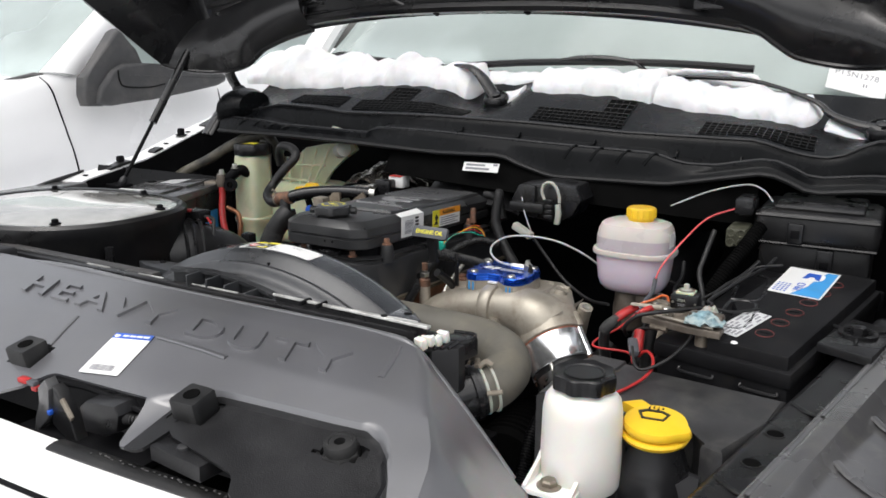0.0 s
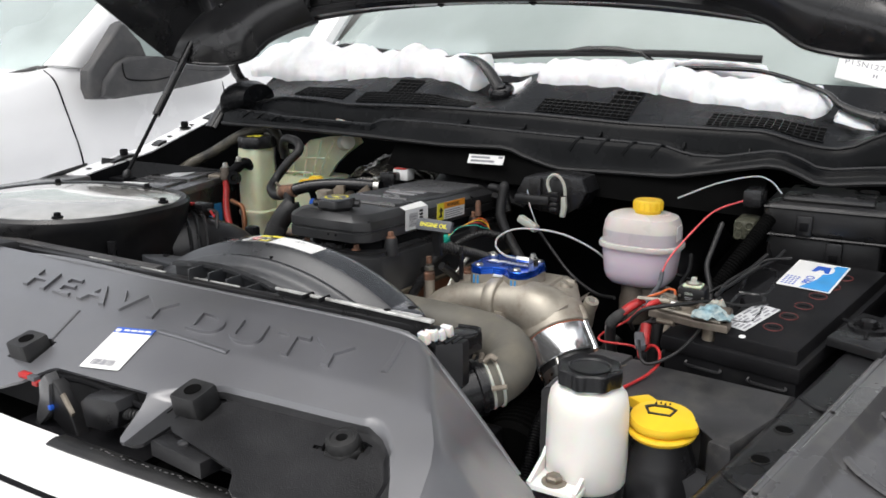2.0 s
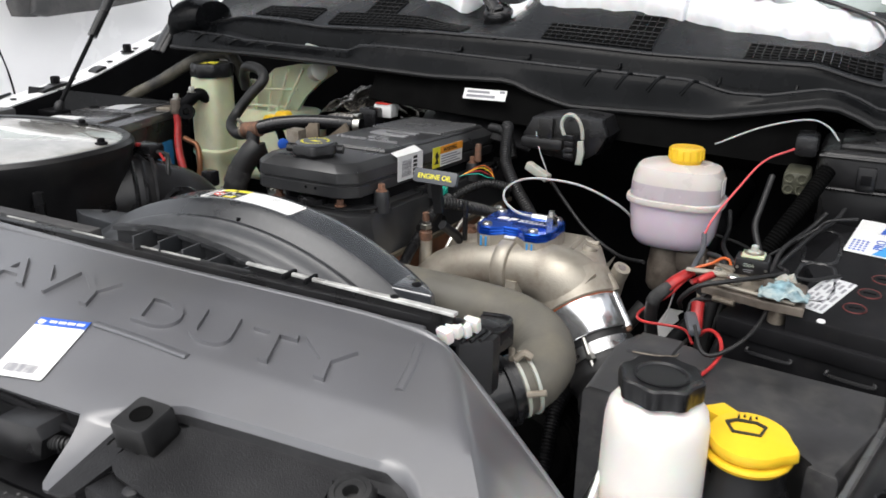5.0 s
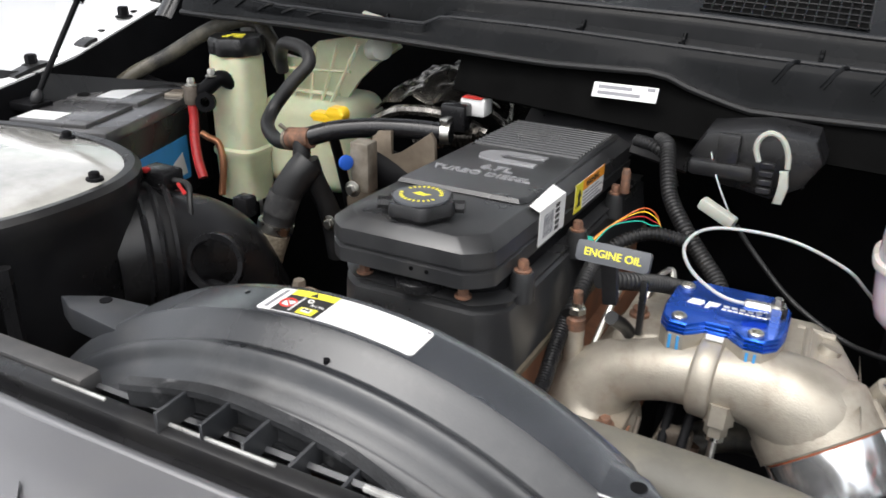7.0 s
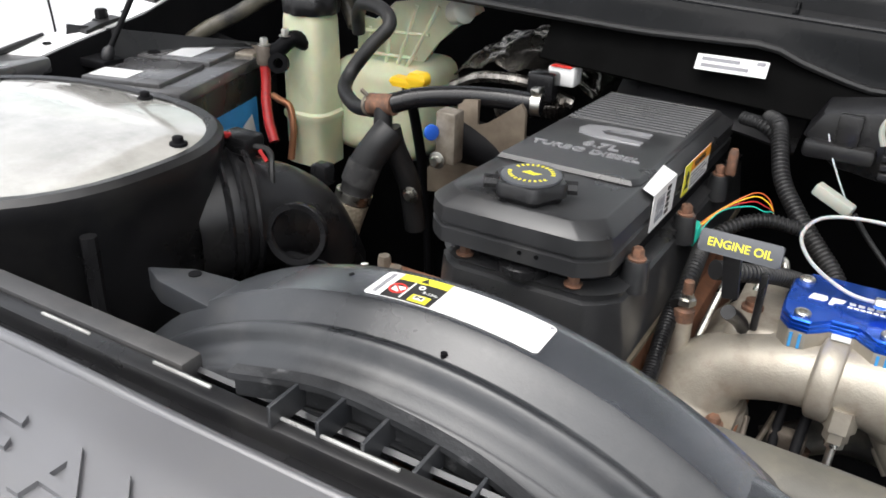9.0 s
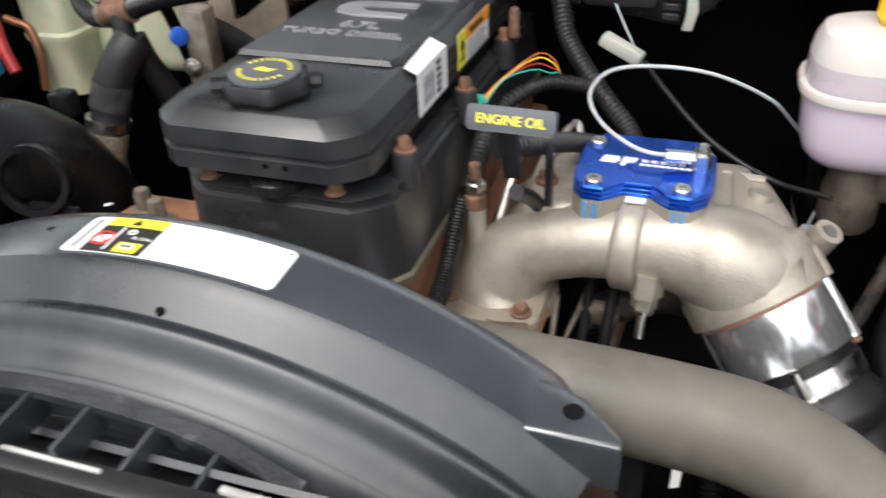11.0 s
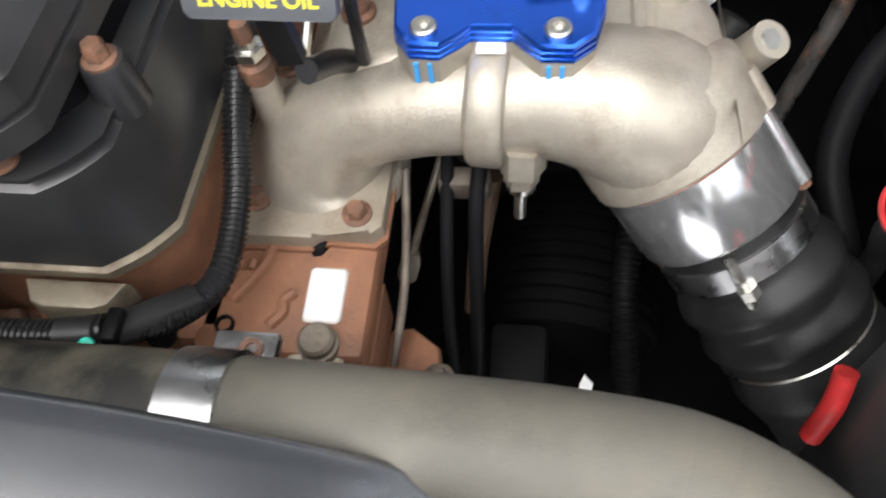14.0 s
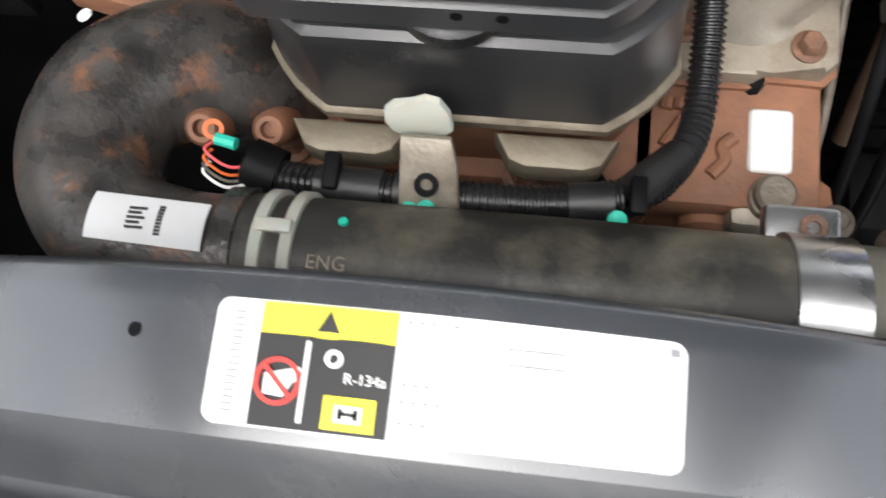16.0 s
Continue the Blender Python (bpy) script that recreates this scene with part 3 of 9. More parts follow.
def hood():
    t = thing("raised_hood", (MID, 1.62, 1.45), "raised hood seen from its black painted ribbed underside", "hood")
    sheet_part("panel", 30, 40, hood_surface, 0.012, "hood", t)

    def rib(pts, r):
        b = new_bm()
        tube(b, [hood_surface(u, v) + Vector((0, -0.008, -0.012)) for u, v in pts], r, 8, flat=0.6)
        part("rib", b, "hood", t)
    rib([(0.03, 0.02), (0.025, 0.25), (0.02, 0.5), (0.025, 0.75), (0.03, 0.98)], 0.022)
    rib([(0.12, 0.04), (0.10, 0.25), (0.09, 0.5), (0.10, 0.75), (0.12, 0.96)], 0.012)
    rib([(0.03, 0.03), (0.3, 0.03), (0.6, 0.035), (0.95, 0.05)], 0.022)
    rib([(0.03, 0.97), (0.3, 0.97), (0.6, 0.965), (0.95, 0.95)], 0.022)
    rib([(0.1, 0.12), (0.4, 0.2), (0.8, 0.34)], 0.016)
    rib([(0.1, 0.88), (0.4, 0.8), (0.8, 0.66)], 0.016)
    for v in (0.80, 0.22):
        b = new_bm()
        c = hood_surface(0.055, v) + Vector((0, -0.022, -0.02))
        box(b, c.x - 0.028, c.x + 0.028, c.y - 0.008, c.y + 0.008, c.z - 0.012, c.z + 0.012, 0.004)
        part("catch", b, "gloss", t)
    # side walls that hang from the hood's edges
    for v in (0.0, 1.0):
        def wall(a, c):
            p = hood_surface(0.95 * a, v)
            q = Vector((p.x + (0.03 if v else -0.03) * c, 1.515 - 0.86 * a, 1.450 + 0.565 * a + 0.10 * a * a))
            return p.lerp(q, c)
        sheet_part("side_wall", 20, 6, wall, 0.012, "hood", t)

    # the rear corners reach down to the hinges
    CORNER = [(-0.805, 1.505, 1.456), (-0.78, 1.53, 1.444), (-0.74, 1.56, 1.437), (-0.70, 1.59, 1.435), (-0.65, 1.60, 1.440), (-0.60, 1.60, 1.452), (-0.565, 1.60, 1.474), (-0.535, 1.602, 1.494), (-0.47, 1.606, 1.518), (-0.39, 1.61, 1.538)]
    for s in (-1, 1):
        def corner(a, c):
            i = a * (len(CORNER) - 1)
            j = min(int(i), len(CORNER) - 2)
            q = Vector(CORNER[j]).lerp(Vector(CORNER[j + 1]), i - j)
            p = hood_surface(0.10, (q.x + 0.78) / 1.66)
            m = p.lerp(q, c) + Vector((0, -0.035 * math.sin(c * math.pi), 0))
            if s > 0:
                m.x = 2 * MID - m.x
                m.z += 0.03 * c
            return m
        sheet_part("corner_plate", 30, 8, corner, 0.012, "hood", t)
        b = new_bm()
        tube(b, [Vector((MID + s * (MID - q[0]) if s > 0 else q[0], q[1], q[2] + (0.03 if s > 0 else 0))) for q in CORNER], 0.008, 8, flat=0.7)
        part("rolled_edge", b, "hood", t)
    # pressed beads, slots and fixings on the underside
    for pts in ([(0.02, 0.16), (0.06, 0.22), (0.07, 0.34), (0.03, 0.40)], [(0.02, 0.60), (0.06, 0.66), (0.07, 0.78), (0.03, 0.84)], [(0.14, 0.10), (0.20, 0.18), (0.18, 0.30)], [(0.14, 0.90), (0.20, 0.82), (0.18, 0.70)]):
        b = new_bm()
        tube(b, [hood_surface(u, v) + Vector((0, -0.010, -0.012)) for u, v in pts], 0.0055, 8)
        part("bead", b, "hood", t)
    for k in range(5):
        b = new_bm()
        tube(b, [hood_surface(0.040 + 0.016 * k, v) + Vector((0, -0.012, -0.014)) for v in (0.18 + 0.004 * k, 0.225, 0.27 - 0.004 * k)], 0.003, 6)
        part("louvre", b, "hood", t)
    for u, v in ((0.03, 0.14), (0.03, 0.30), (0.02, 0.45), (0.02, 0.58), (0.03, 0.72), (0.03, 0.90), (0.10, 0.06)):
        b = new_bm()
        lathe(b, [(0.009, 0), (0.008, 0.004), (0.003, 0.006)], hood_surface(u, v) + Vector((0, -0.014, -0.020)), (0, -0.7, -0.7), 14)
        part("push_rivet", b, "gloss", t)
    for s, x in ((-1, -0.74), (1, 0.95)):
        b = new_bm()
        tube(b, [(x, 1.58, 1.27), (x, 1.635, 1.325), (x, 1.70, 1.372), (x, 1.705, 1.39), (x, 1.69, 1.41), (x, 1.66, 1.466)], 0.020, 8, flat=0.4)
        part("hinge", b, "hood", t)
        b = new_bm()
        lathe(b, [(0.013, -0.012), (0.013, 0.012), (0.008, 0.014)], (x + 0.01, 1.703, 1.383), (1, 0, 0), 16)
        part("hinge_pin", b, "gloss", t)


hood()


def gas_strut(foot, head):
    t = thing("gas_strut", foot, "black gas strut holding up the hood", "gas strut")
    a, b = Vector(foot), Vector(head)
    d = b - a
    for n, k0, k1, r in (("rod", 0.0, 0.45, 0.0045), ("cylinder", 0.40, 0.99, 0.0100)):
        q = new_bm()
        tube(q, [a + d * k0, a + d * k1], r, 12)
        part(n, q, "gloss" if n == "cylinder" else "deep", t)
    b = new_bm()
    box(b, foot[0] - 0.05, foot[0] + 0.012, foot[1] - 0.02, foot[1] + 0.02, foot[2] - 0.02, foot[2] - 0.006, 0.003)
    part("foot_bracket", b, "deep", t)
    b = Vector(head)
    for k in (0.0, 0.985):
        q = new_bm()
        lathe(q, [(0.004, -0.012), (0.009, -0.006), (0.010, 0.006), (0.005, 0.014)], a + d * k, d, 16)
        part("ball_end", q, "plastic", t)


gas_strut((-0.768, 1.323, 1.178), (-0.752, 1.575, 1.520))

# ---- cowl with its grilles, wipers and snow ----
TILT_X = -0.05


def cowl_z(x):
    return TILT_X * (x - MID)


# heights of the cowl's long lines across the car: lower edge, shelf, lip and rear of the deck
LOW = [(-0.70, 1.285), (-0.436, 1.286), (-0.242, 1.281), (-0.01, 1.272), (0.15, 1.276), (0.18, 1.262), (0.26, 1.240), (0.50, 1.243), (0.67, 1.276), (0.70, 1.27), (0.75, 1.245), (0.84, 1.255)]
SHELF_Z = [(-0.70, 1.322), (-0.54, 1.317), (-0.317, 1.292), (-0.234, 1.295), (-0.185, 1.318), (-0.034, 1.316), (0.235, 1.305), (0.469, 1.298), (0.519, 1.282), (0.674, 1.283), (0.742, 1.257), (0.85, 1.262)]
LIP = [(-0.72, 1.315), (-0.652, 1.330), (-0.533, 1.354), (-0.404, 1.350), (-0.32, 1.342), (-0.06, 1.345), (0.18, 1.340), (0.382, 1.330), (0.644, 1.327), (0.706, 1.308), (0.755, 1.300), (0.787, 1.303), (0.84, 1.334)]
REAR = [(-0.70, 1.405), (-0.51, 1.392), (-0.24, 1.408), (-0.11, 1.403), (-0.03, 1.366), (0.045, 1.364), (0.106, 1.403), (0.37, 1.394), (0.45, 1.377), (0.64, 1.360), (0.74, 1.354), (0.82, 1.325), (0.9, 1.31)]


def line_at(pts, x):
    """Height of a line with softly rounded corners."""
    def lin(q):
        if q <= pts[0][0]:
            return pts[0][1]
        for (a, za), (b, zb) in zip(pts, pts[1:]):
            if q <= b:
                return za + (zb - za) * (q - a) / (b - a)
        return pts[-1][1]
    return sum(lin(x + 0.006 * k) for k in (-2, -1, 0, 1, 2)) / 5


def cowl_surface(u, v):
    x = lerp(-0.69, 0.90, v)
    lo, sh, li, re = (line_at(p, x) for p in (LOW, SHELF_Z, LIP, REAR))
    rows = [(1.556, lo), (1.560, lo + 0.012), (1.566, max(lo + 0.018, sh - 0.010)), (1.570, max(lo + 0.022, sh - 0.002)), (1.578, max(lo + 0.024, sh)), (1.604, sh - 0.004),
            (1.618, min(sh + 0.004, li - 0.010)), (1.624, li - 0.008), (1.630, li), (1.638, li + 0.003), (1.70, lerp(li, re, 0.46)), (1.78, re), (1.90, 1.435 + cowl_z(x))]
    i = u * (len(rows) - 1)
    j = min(int(i), len(rows) - 2)
    (y0, z0), (y1, z1) = rows[j], rows[j + 1]
    e = abs((x - MID) / 0.82)
    return Vector((x, lerp(y0, y1, i - j) + 0.03 * e ** 4, lerp(z0, z1, i - j)))


def deck(k, x):
    """A place on the deck between lip (0) and rear edge (1)."""
    return cowl_surface((9 + 2 * k) / 12, (x + 0.69) / 1.59)


def cowl():
    t = thing("cowl", (MID, 1.7, 1.25), "black plastic cowl panel with square-mesh air grilles", "cowl panel")
    sheet_part("panel", 48, 160, cowl_surface, 0.004, "cowl", t)
    # rolled lip of the deck and edge of the shelf, lighter to imitate highlights
    for name, u, r in (("lip_roll", 8 / 12, 0.0035), ("shelf_roll", 4 / 12, 0.0028), ("edge_seal", 0.0, 0.0050)):
        bm = new_bm()
        tube(bm, [cowl_surface(u, k / 60) for k in range(61)], r, 8, 1)
        part(name, bm, "rubber" if u == 0 else "plastic", t)
    # bulky end piece by the left hinge
    b = new_bm()
    rings(b, [[Vector((-0.690 + dx, 1.655 + 0.085 * k * math.cos(a), 1.345 + dz + 0.050 * k * math.sin(a))) for a in (2 * math.pi * q / 20 for q in range(20))] for dx, k, dz in ((-0.030, 0.35, -0.03), (-0.022, 0.75, -0.02), (0.0, 0.98, -0.006), (0.03, 0.95, 0.0), (0.06, 0.70, 0.004))])
    part("end_piece", b, "cowl", t)
    # webs in the trough and creases down the flange
    for x in (-0.60, -0.55, -0.50, -0.45, -0.40, 0.30, 0.355, 0.41, 0.465):
        v = (x + 0.69) / 1.59
        bm = new_bm()
        tube(bm, [cowl_surface(4.2 / 12, v + 0.008), cowl_surface(3 / 12, v), cowl_surface(1.6 / 12, v - 0.010)], 0.0032, 6)
        part("crease", bm, "cowl", t)
    for x in (-0.62, -0.30, 0.02, 0.16, 0.33, 0.50, 0.62):
        v = (x + 0.69) / 1.59
        bm = new_bm()
        tube(bm, [cowl_surface(4.4 / 12, v) + Vector((0, 0, 0.002)), cowl_surface(5.2 / 12, v) + Vector((0, 0, 0.003)), cowl_surface(6.2 / 12, v) + Vector((0, 0, 0.002))], 0.003, 6)
        part("web", bm, "cowl", t)
    # stepped grilles: a raised square mesh on a bed blackened like shaded openings
    for cells in (((-0.51, -0.355, 0.12, 0.55),), ((-0.31, 0.0, 0.08, 0.45), (-0.245, -0.175, 0.45, 0.85)), ((0.17, 0.375, 0.06, 0.50), (0.315, 0.375, 0.50, 0.85)), ((0.53, 0.74, 0.10, 0.55), (0.53, 0.585, -0.08, 0.10))):
        bm, bed = new_bm(), new_bm()
        for x0, x1, k0, k1 in cells:
            sheet(bed, 2, 8, lambda u, v: deck(lerp(k0, k1, u), lerp(x0, x1, v)) + Vector((0, -0.0003, 0.0008)), 0.0006)
            n, q = int((x1 - x0) / 0.0125), max(2, int((k1 - k0) * 11))
            for i in range(n + 1):
                tube(bm, [deck(lerp(k0, k1, k), lerp(x0, x1, i / n)) + Vector((0, -0.0006, 0.0014)) for k in (0, 0.5, 1)], 0.0014, 4, 1)
            for i in range(q + 1):
                tube(bm, [deck(lerp(k0, k1, i / q), lerp(x0, x1, k / 6)) + Vector((0, -0.0006, 0.0014)) for k in range(7)], 0.0014, 4, 1)
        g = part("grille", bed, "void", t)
        part("mesh", bm, "cowl", g)


cowl()


def wiper(pivot, arm, bracket, blade):
    t = thing("wiper", pivot, "black windscreen wiper resting in snow", "wiper")
    b = new_bm()
    lathe(b, [(0.030, -0.012), (0.031, 0.002), (0.026, 0.010), (0.022, 0.012), (0.020, 0.007), (0.013, 0.007), (0.012, 0.014), (0.006, 0.016)], pivot, (0, -0.45, 1), 28)
    part("pivot", b, "gloss", t)
    b = new_bm()
    tube(b, [pivot] + arm, [0.020, 0.017, 0.013] + [0.0085] * (len(arm) - 2), 10, flat=0.55)
    part("arm", b, "gloss", t)
    b = new_bm()
    tube(b, bracket, [0.007, 0.010, 0.010, 0.007], 8, flat=0.7)
    part("bracket", b, "gloss", t)
    b = new_bm()
    tube(b, blade, 0.0085, 8)
    part("blade", b, "rubber", t)


wiper((0.024, 1.775, 1.378), [(-0.02, 1.79, 1.425), (-0.062, 1.805, 1.449), (-0.13, 1.84, 1.452), (-0.271, 1.885, 1.447), (-0.385, 1.895, 1.432), (-0.412, 1.90, 1.455), (-0.436, 1.90, 1.470)],
      [(-0.43, 1.90, 1.472), (-0.48, 1.90, 1.478), (-0.53, 1.90, 1.479), (-0.56, 1.90, 1.474)], [(-0.708, 1.91, 1.466), (-0.53, 1.905, 1.472), (-0.362, 1.90, 1.460), (-0.20, 1.895, 1.450)])
wiper((0.845, 1.785, 1.345), [(0.80, 1.79, 1.352), (0.752, 1.795, 1.369), (0.715, 1.81, 1.395), (0.60, 1.87, 1.426), (0.50, 1.89, 1.432), (0.37, 1.895, 1.434), (0.345, 1.90, 1.446), (0.318, 1.90, 1.464)],
      [(0.325, 1.90, 1.464), (0.26, 1.90, 1.472), (0.19, 1.90, 1.473), (0.13, 1.90, 1.466)], [(-0.122, 1.90, 1.452), (0.05, 1.90, 1.461), (0.22, 1.902, 1.464), (0.40, 1.905, 1.462), (0.58, 1.91, 1.452)])


def snow(name, x0, x1, y0, y1, h, seed, label, base=0.0):
    """A lumpy rounded bank of snow lying on the cowl, crumbling at its front."""
    b = new_bm()
    o = Vector((seed * 7.3, seed * 3.1, 0))

    def f(u, v):
        x = lerp(x0, x1, u)
        end = min(1, 16 * u, 16 * (1 - u)) ** 0.5
        n1 = noise.noise(Vector((x * 6, 0.3, 0)) + o)
        n2 = noise.noise(Vector((x * 19, 1.3, 0)) + o)
        n3 = noise.noise(Vector((x * 55, v * 5, 1)) + o)
        n4 = noise.noise(Vector((x * 26, v * 2.2, 3)) + o)
        a = math.pi * v
        w = (y1 - y0) * end
        mid = (y0 + y1) / 2
        y = mid - 0.5 * w * math.cos(a) * (1 + 0.25 * n2) + 0.012 * n1
        z0 = curve_lin([(1.70, line_at(REAR, x) - 0.03), (1.78, line_at(REAR, x) - 0.004), (1.90, 1.432 + cowl_z(x)), (2.0, 1.50 + cowl_z(x))], y) + base
        hh = h * end * (0.9 + 0.7 * n1 + 0.35 * n2)
        lift = max(0.0, hh) * math.sin(a) ** 0.55 * (1 + 0.22 * n4)
        return Vector((x + 0.004 * n3, y + 0.004 * n3, z0 - 0.004 + lift + 0.0035 * n3 * math.sin(a)))
    sheet(b, 170, 30, f, 0)
    return solo(name, b, "snow", label, "snow", sharp=180)


snow("snow_bank", -0.79, -0.40, 1.772, 1.90, 0.042, 1, "bank of old snow heaped along the cowl under a wiper")
snow("snow_bank", -0.44, -0.03, 1.770, 1.885, 0.046, 5, "lumpy bank of snow beside the middle wiper pivot")
snow("snow_bank", -0.10, 0.15, 1.855, 1.90, 0.022, 4, "thin ridge of snow caught on the wiper blade")
snow("snow_bank", 0.10, 0.42, 1.772, 1.89, 0.046, 2, "crumbly bank of snow lying over the cowl grille")
snow("snow_bank", 0.33, 0.735, 1.762, 1.87, 0.040, 7, "crumbly bank of snow tapering along the cowl")
snow("snow_bank", 0.34, 0.60, 1.895, 1.94, 0.022, 9, "snow lying behind the wiper arm on the glass")
snow("snow_bank", 0.745, 0.825, 1.762, 1.80, 0.012, 3, "small patch of snow beside the wiper pivot")
snow("snow_bank", 0.03, 0.085, 1.775, 1.82, 0.018, 6, "small patch of snow behind the wiper pivot")

# ---- radiator cover ----
PANEL = [(0.42, 1.035), (0.52, 1.085), (0.60, 1.117), (0.665, 1.141), (0.74, 1.160), (0.785, 1.168), (0.803, 1.166)]


CREASE = [(0.48, 0.562), (0.565, 0.550), (0.596, 0.542), (0.620, 0.531), (0.651, 0.509), (0.688, 0.482), (0.731, 0.454), (0.771, 0.419)]
SHELF = [(0.17, 0.582), (0.20, 0.592), (0.250, 0.615), (0.262, 0.618), (0.343, 0.621), (0.418, 0.623), (0.462, 0.625), (0.478, 0.621), (0.488, 0.610), (0.500, 0.588), (0.512, 0.560), (0.53, 0.50)]


def panel_z(x, y):
    z = curve_lin(PANEL, y)
    # the lower shelf at the front right
    ys = curve_lin(SHELF, x)
    if 0.18 < x < 0.53 and y < ys:
        d = ys - y
        k = min(1, (x - 0.18) / 0.03) * min(1, max(0, (0.53 - x) / 0.02))
        z = lerp(z, curve_lin(PANEL, ys) - 0.011 * min(1, d / 0.007) - 0.24 * d, k)
    # the flank falling away beyond the crease
    d = x - curve_lin(CREASE, y)
    if d > 0:
        z -= 1.02 * (math.sqrt(d * d + 0.00002) - 0.0030)
    d2 = max(0, -0.50 - x) / 0.14
    return z - 0.08 * min(1, d2) ** 1.5


def panel_at(x, y, up=0.0):
    return Vector((x, y, panel_z(x, y) + up))


def panel_pose(x, y, turn=0.0, up=0.0):
    o = panel_at(x, y, up)
    c, s = math.cos(radians(turn)), math.sin(radians(turn))
    r = panel_at(x + 0.02 * c, y + 0.02 * s, up) - o
    f = panel_at(x - 0.02 * s, y + 0.02 * c, up) - o
    return on(o, r, f)


def radiator_cover():
    t = thing("radiator_cover", (0.0, 0.65, 1.02), "satin black moulded plastic radiator cover with raised lettering", "radiator cover")
    xs = [-0.66 + 0.006 * i for i in range(213)]  # a column lies at 0.45
    bm = new_bm()

    def rear(x):
        return curve_lin([(-0.6, 0.774), (0.30, 0.774), (0.36, 0.772), (0.415, 0.764), (0.46, 0.752), (0.52, 0.748), (0.57, 0.735)], x)

    def front(x):
        return curve_lin([(-0.66, 0.530), (-0.04, 0.528), (-0.012, 0.548), (0.008, 0.574), (0.016, 0.578), (0.176, 0.582), (0.184, 0.566), (0.190, 0.545), (0.196, 0.524), (0.204, 0.518), (0.226, 0.517), (0.234, 0.523), (0.238, 0.556), (0.250, 0.548), (0.318, 0.528), (0.324, 0.520), (0.332, 0.500), (0.57, 0.500)], x)
    n, js = 58, 26

    def pulled(x, y):
        return x + (curve_lin(CREASE, y) - 0.45) * max(0, 1 - abs(x - 0.45) / (0.20 if x < 0.45 else 0.17))

    def node(i, j):
        """Rows follow the shelf's edge and columns the crease, so that both edges come out clean."""
        x = xs[i]
        xa = pulled(x, 0.60)
        ys = max(curve_lin(SHELF, xa), front(x) + 0.012)
        y = lerp(front(x), ys - 0.007, j / (js - 2)) if j <= js - 2 else (ys - 0.0035 if j == js - 1 else lerp(ys, rear(x), (j - js) / (n - js)))
        return panel_at(pulled(x, y), y)
    g = [[bm.verts.new(node(i, j)) for j in range(n + 1)] for i in range(len(xs))]
    fs, low = [], []
    for i in range(len(xs) - 1):
        for j in range(n):
            c = (g[i][j].co + g[i + 1][j + 1].co) / 2
            slot = any(abs(c.x - a) < 0.026 and abs(c.y - b) < w for a, b, w in ((-0.054, 0.592, 0.019), (0.244, 0.591, 0.019), (0.442, 0.595, 0.013)))
            shelf = j < js - 1 and 0.204 < xs[i] and pulled(xs[i], 0.60) < 0.512
            if not slot:
                (low if shelf else fs).append(bm.faces.new((g[i][j], g[i + 1][j], g[i + 1][j + 1], g[i][j + 1])))
    for v in [v for v in bm.verts if not v.link_faces]:
        bm.verts.remove(v)
    bm.faces.index_update()
    bmesh.ops.recalc_face_normals(bm, faces=fs + low)
    two = bm.copy()
    picks = [{f.index for f in keep} for keep in (fs, low)]
    for k, (b2, idx) in enumerate(((bm, picks[0]), (two, picks[1]))):
        bmesh.ops.delete(b2, geom=[f for f in b2.faces if f.index not in idx], context='FACES')
        bmesh.ops.solidify(b2, geom=b2.faces[:], thickness=0.004)
        part(("panel", "lower_shelf")[k], b2, ("panel", "texture")[k], t, ("", "grained shelf, darkened for the hood it mirrors")[k])
    # raised letters
    m = Matrix(((1, -0.34, 0, -0.226), (-0.028, 1, 0, 0.694), (0, 0, 1, 0), (0, 0, 0, 1)))
    x = 0.0
    for ch, w in (("H", 0.0715), ("E", 0.062), ("A", 0.0655), ("V", 0.061), ("Y", 0.089), ("D", 0.0705), ("U", 0.0735), ("T", 0.061), ("Y", 0.06)):
        bm = new_bm()
        text(bm, ch, 0.056, m @ Matrix.Translation((x, 0, 0)) @ Matrix.Diagonal((1.52, 1, 1, 1)), 0.0032, bold=0.0008)
        bmesh.ops.triangulate(bm, faces=bm.faces[:])
        for _ in range(2):
            bmesh.ops.subdivide_edges(bm, edges=[e for e in bm.edges if e.calc_length() > 0.008], cuts=1)
        for v in bm.verts:
            v.co.z += panel_z(v.co.x, v.co.y) + 0.0008
        part("letter", bm, "panel", t)
        x += w
    # moulded creases
    for pts in ([(-0.043, 0.612), (-0.052, 0.64), (-0.060, 0.668)], [(0.425, 0.69), (0.420, 0.72), (0.412, 0.748)], [(0.10, 0.668), (0.16, 0.666), (0.222, 0.662)]):
        b = new_bm()
        tube(b, [panel_at(x, y, 0.0005) for x, y in pts], 0.004, 8, flat=0.6)
        part("crease", b, "panel", t)
    # narrow ledge behind the rear edge, over the radiator's seal
    for x0, y0, y1, z0, z1, mt in ((0.13, 0.782, 0.795, 1.146, 1.157, "panel"), (-0.58, 0.770, 0.804, 1.120, 1.147, "gloss")):
        b = new_bm()
        box(b, x0, 0.395, y0, y1, z0, z1, 0.004)
        part("rear_ledge", b, mt, t)
    b = new_bm()
    prism(b, [(-0.448, 0.796), (-0.440, 0.760), (-0.402, 0.768), (-0.392, 0.800)], 1.150, 1.172, None, 0.006)
    part("corner_fin", b, "plastic", t)
    # rolled rear edge
    b = new_bm()
    tube(b, [panel_at(x, rear(x), -0.004) for x in (-0.6, -0.3, 0.0, 0.2, 0.3, 0.36, 0.415, 0.46, 0.52, 0.565)], 0.0050, 10)
    part("rolled_edge", b, "panel", t)
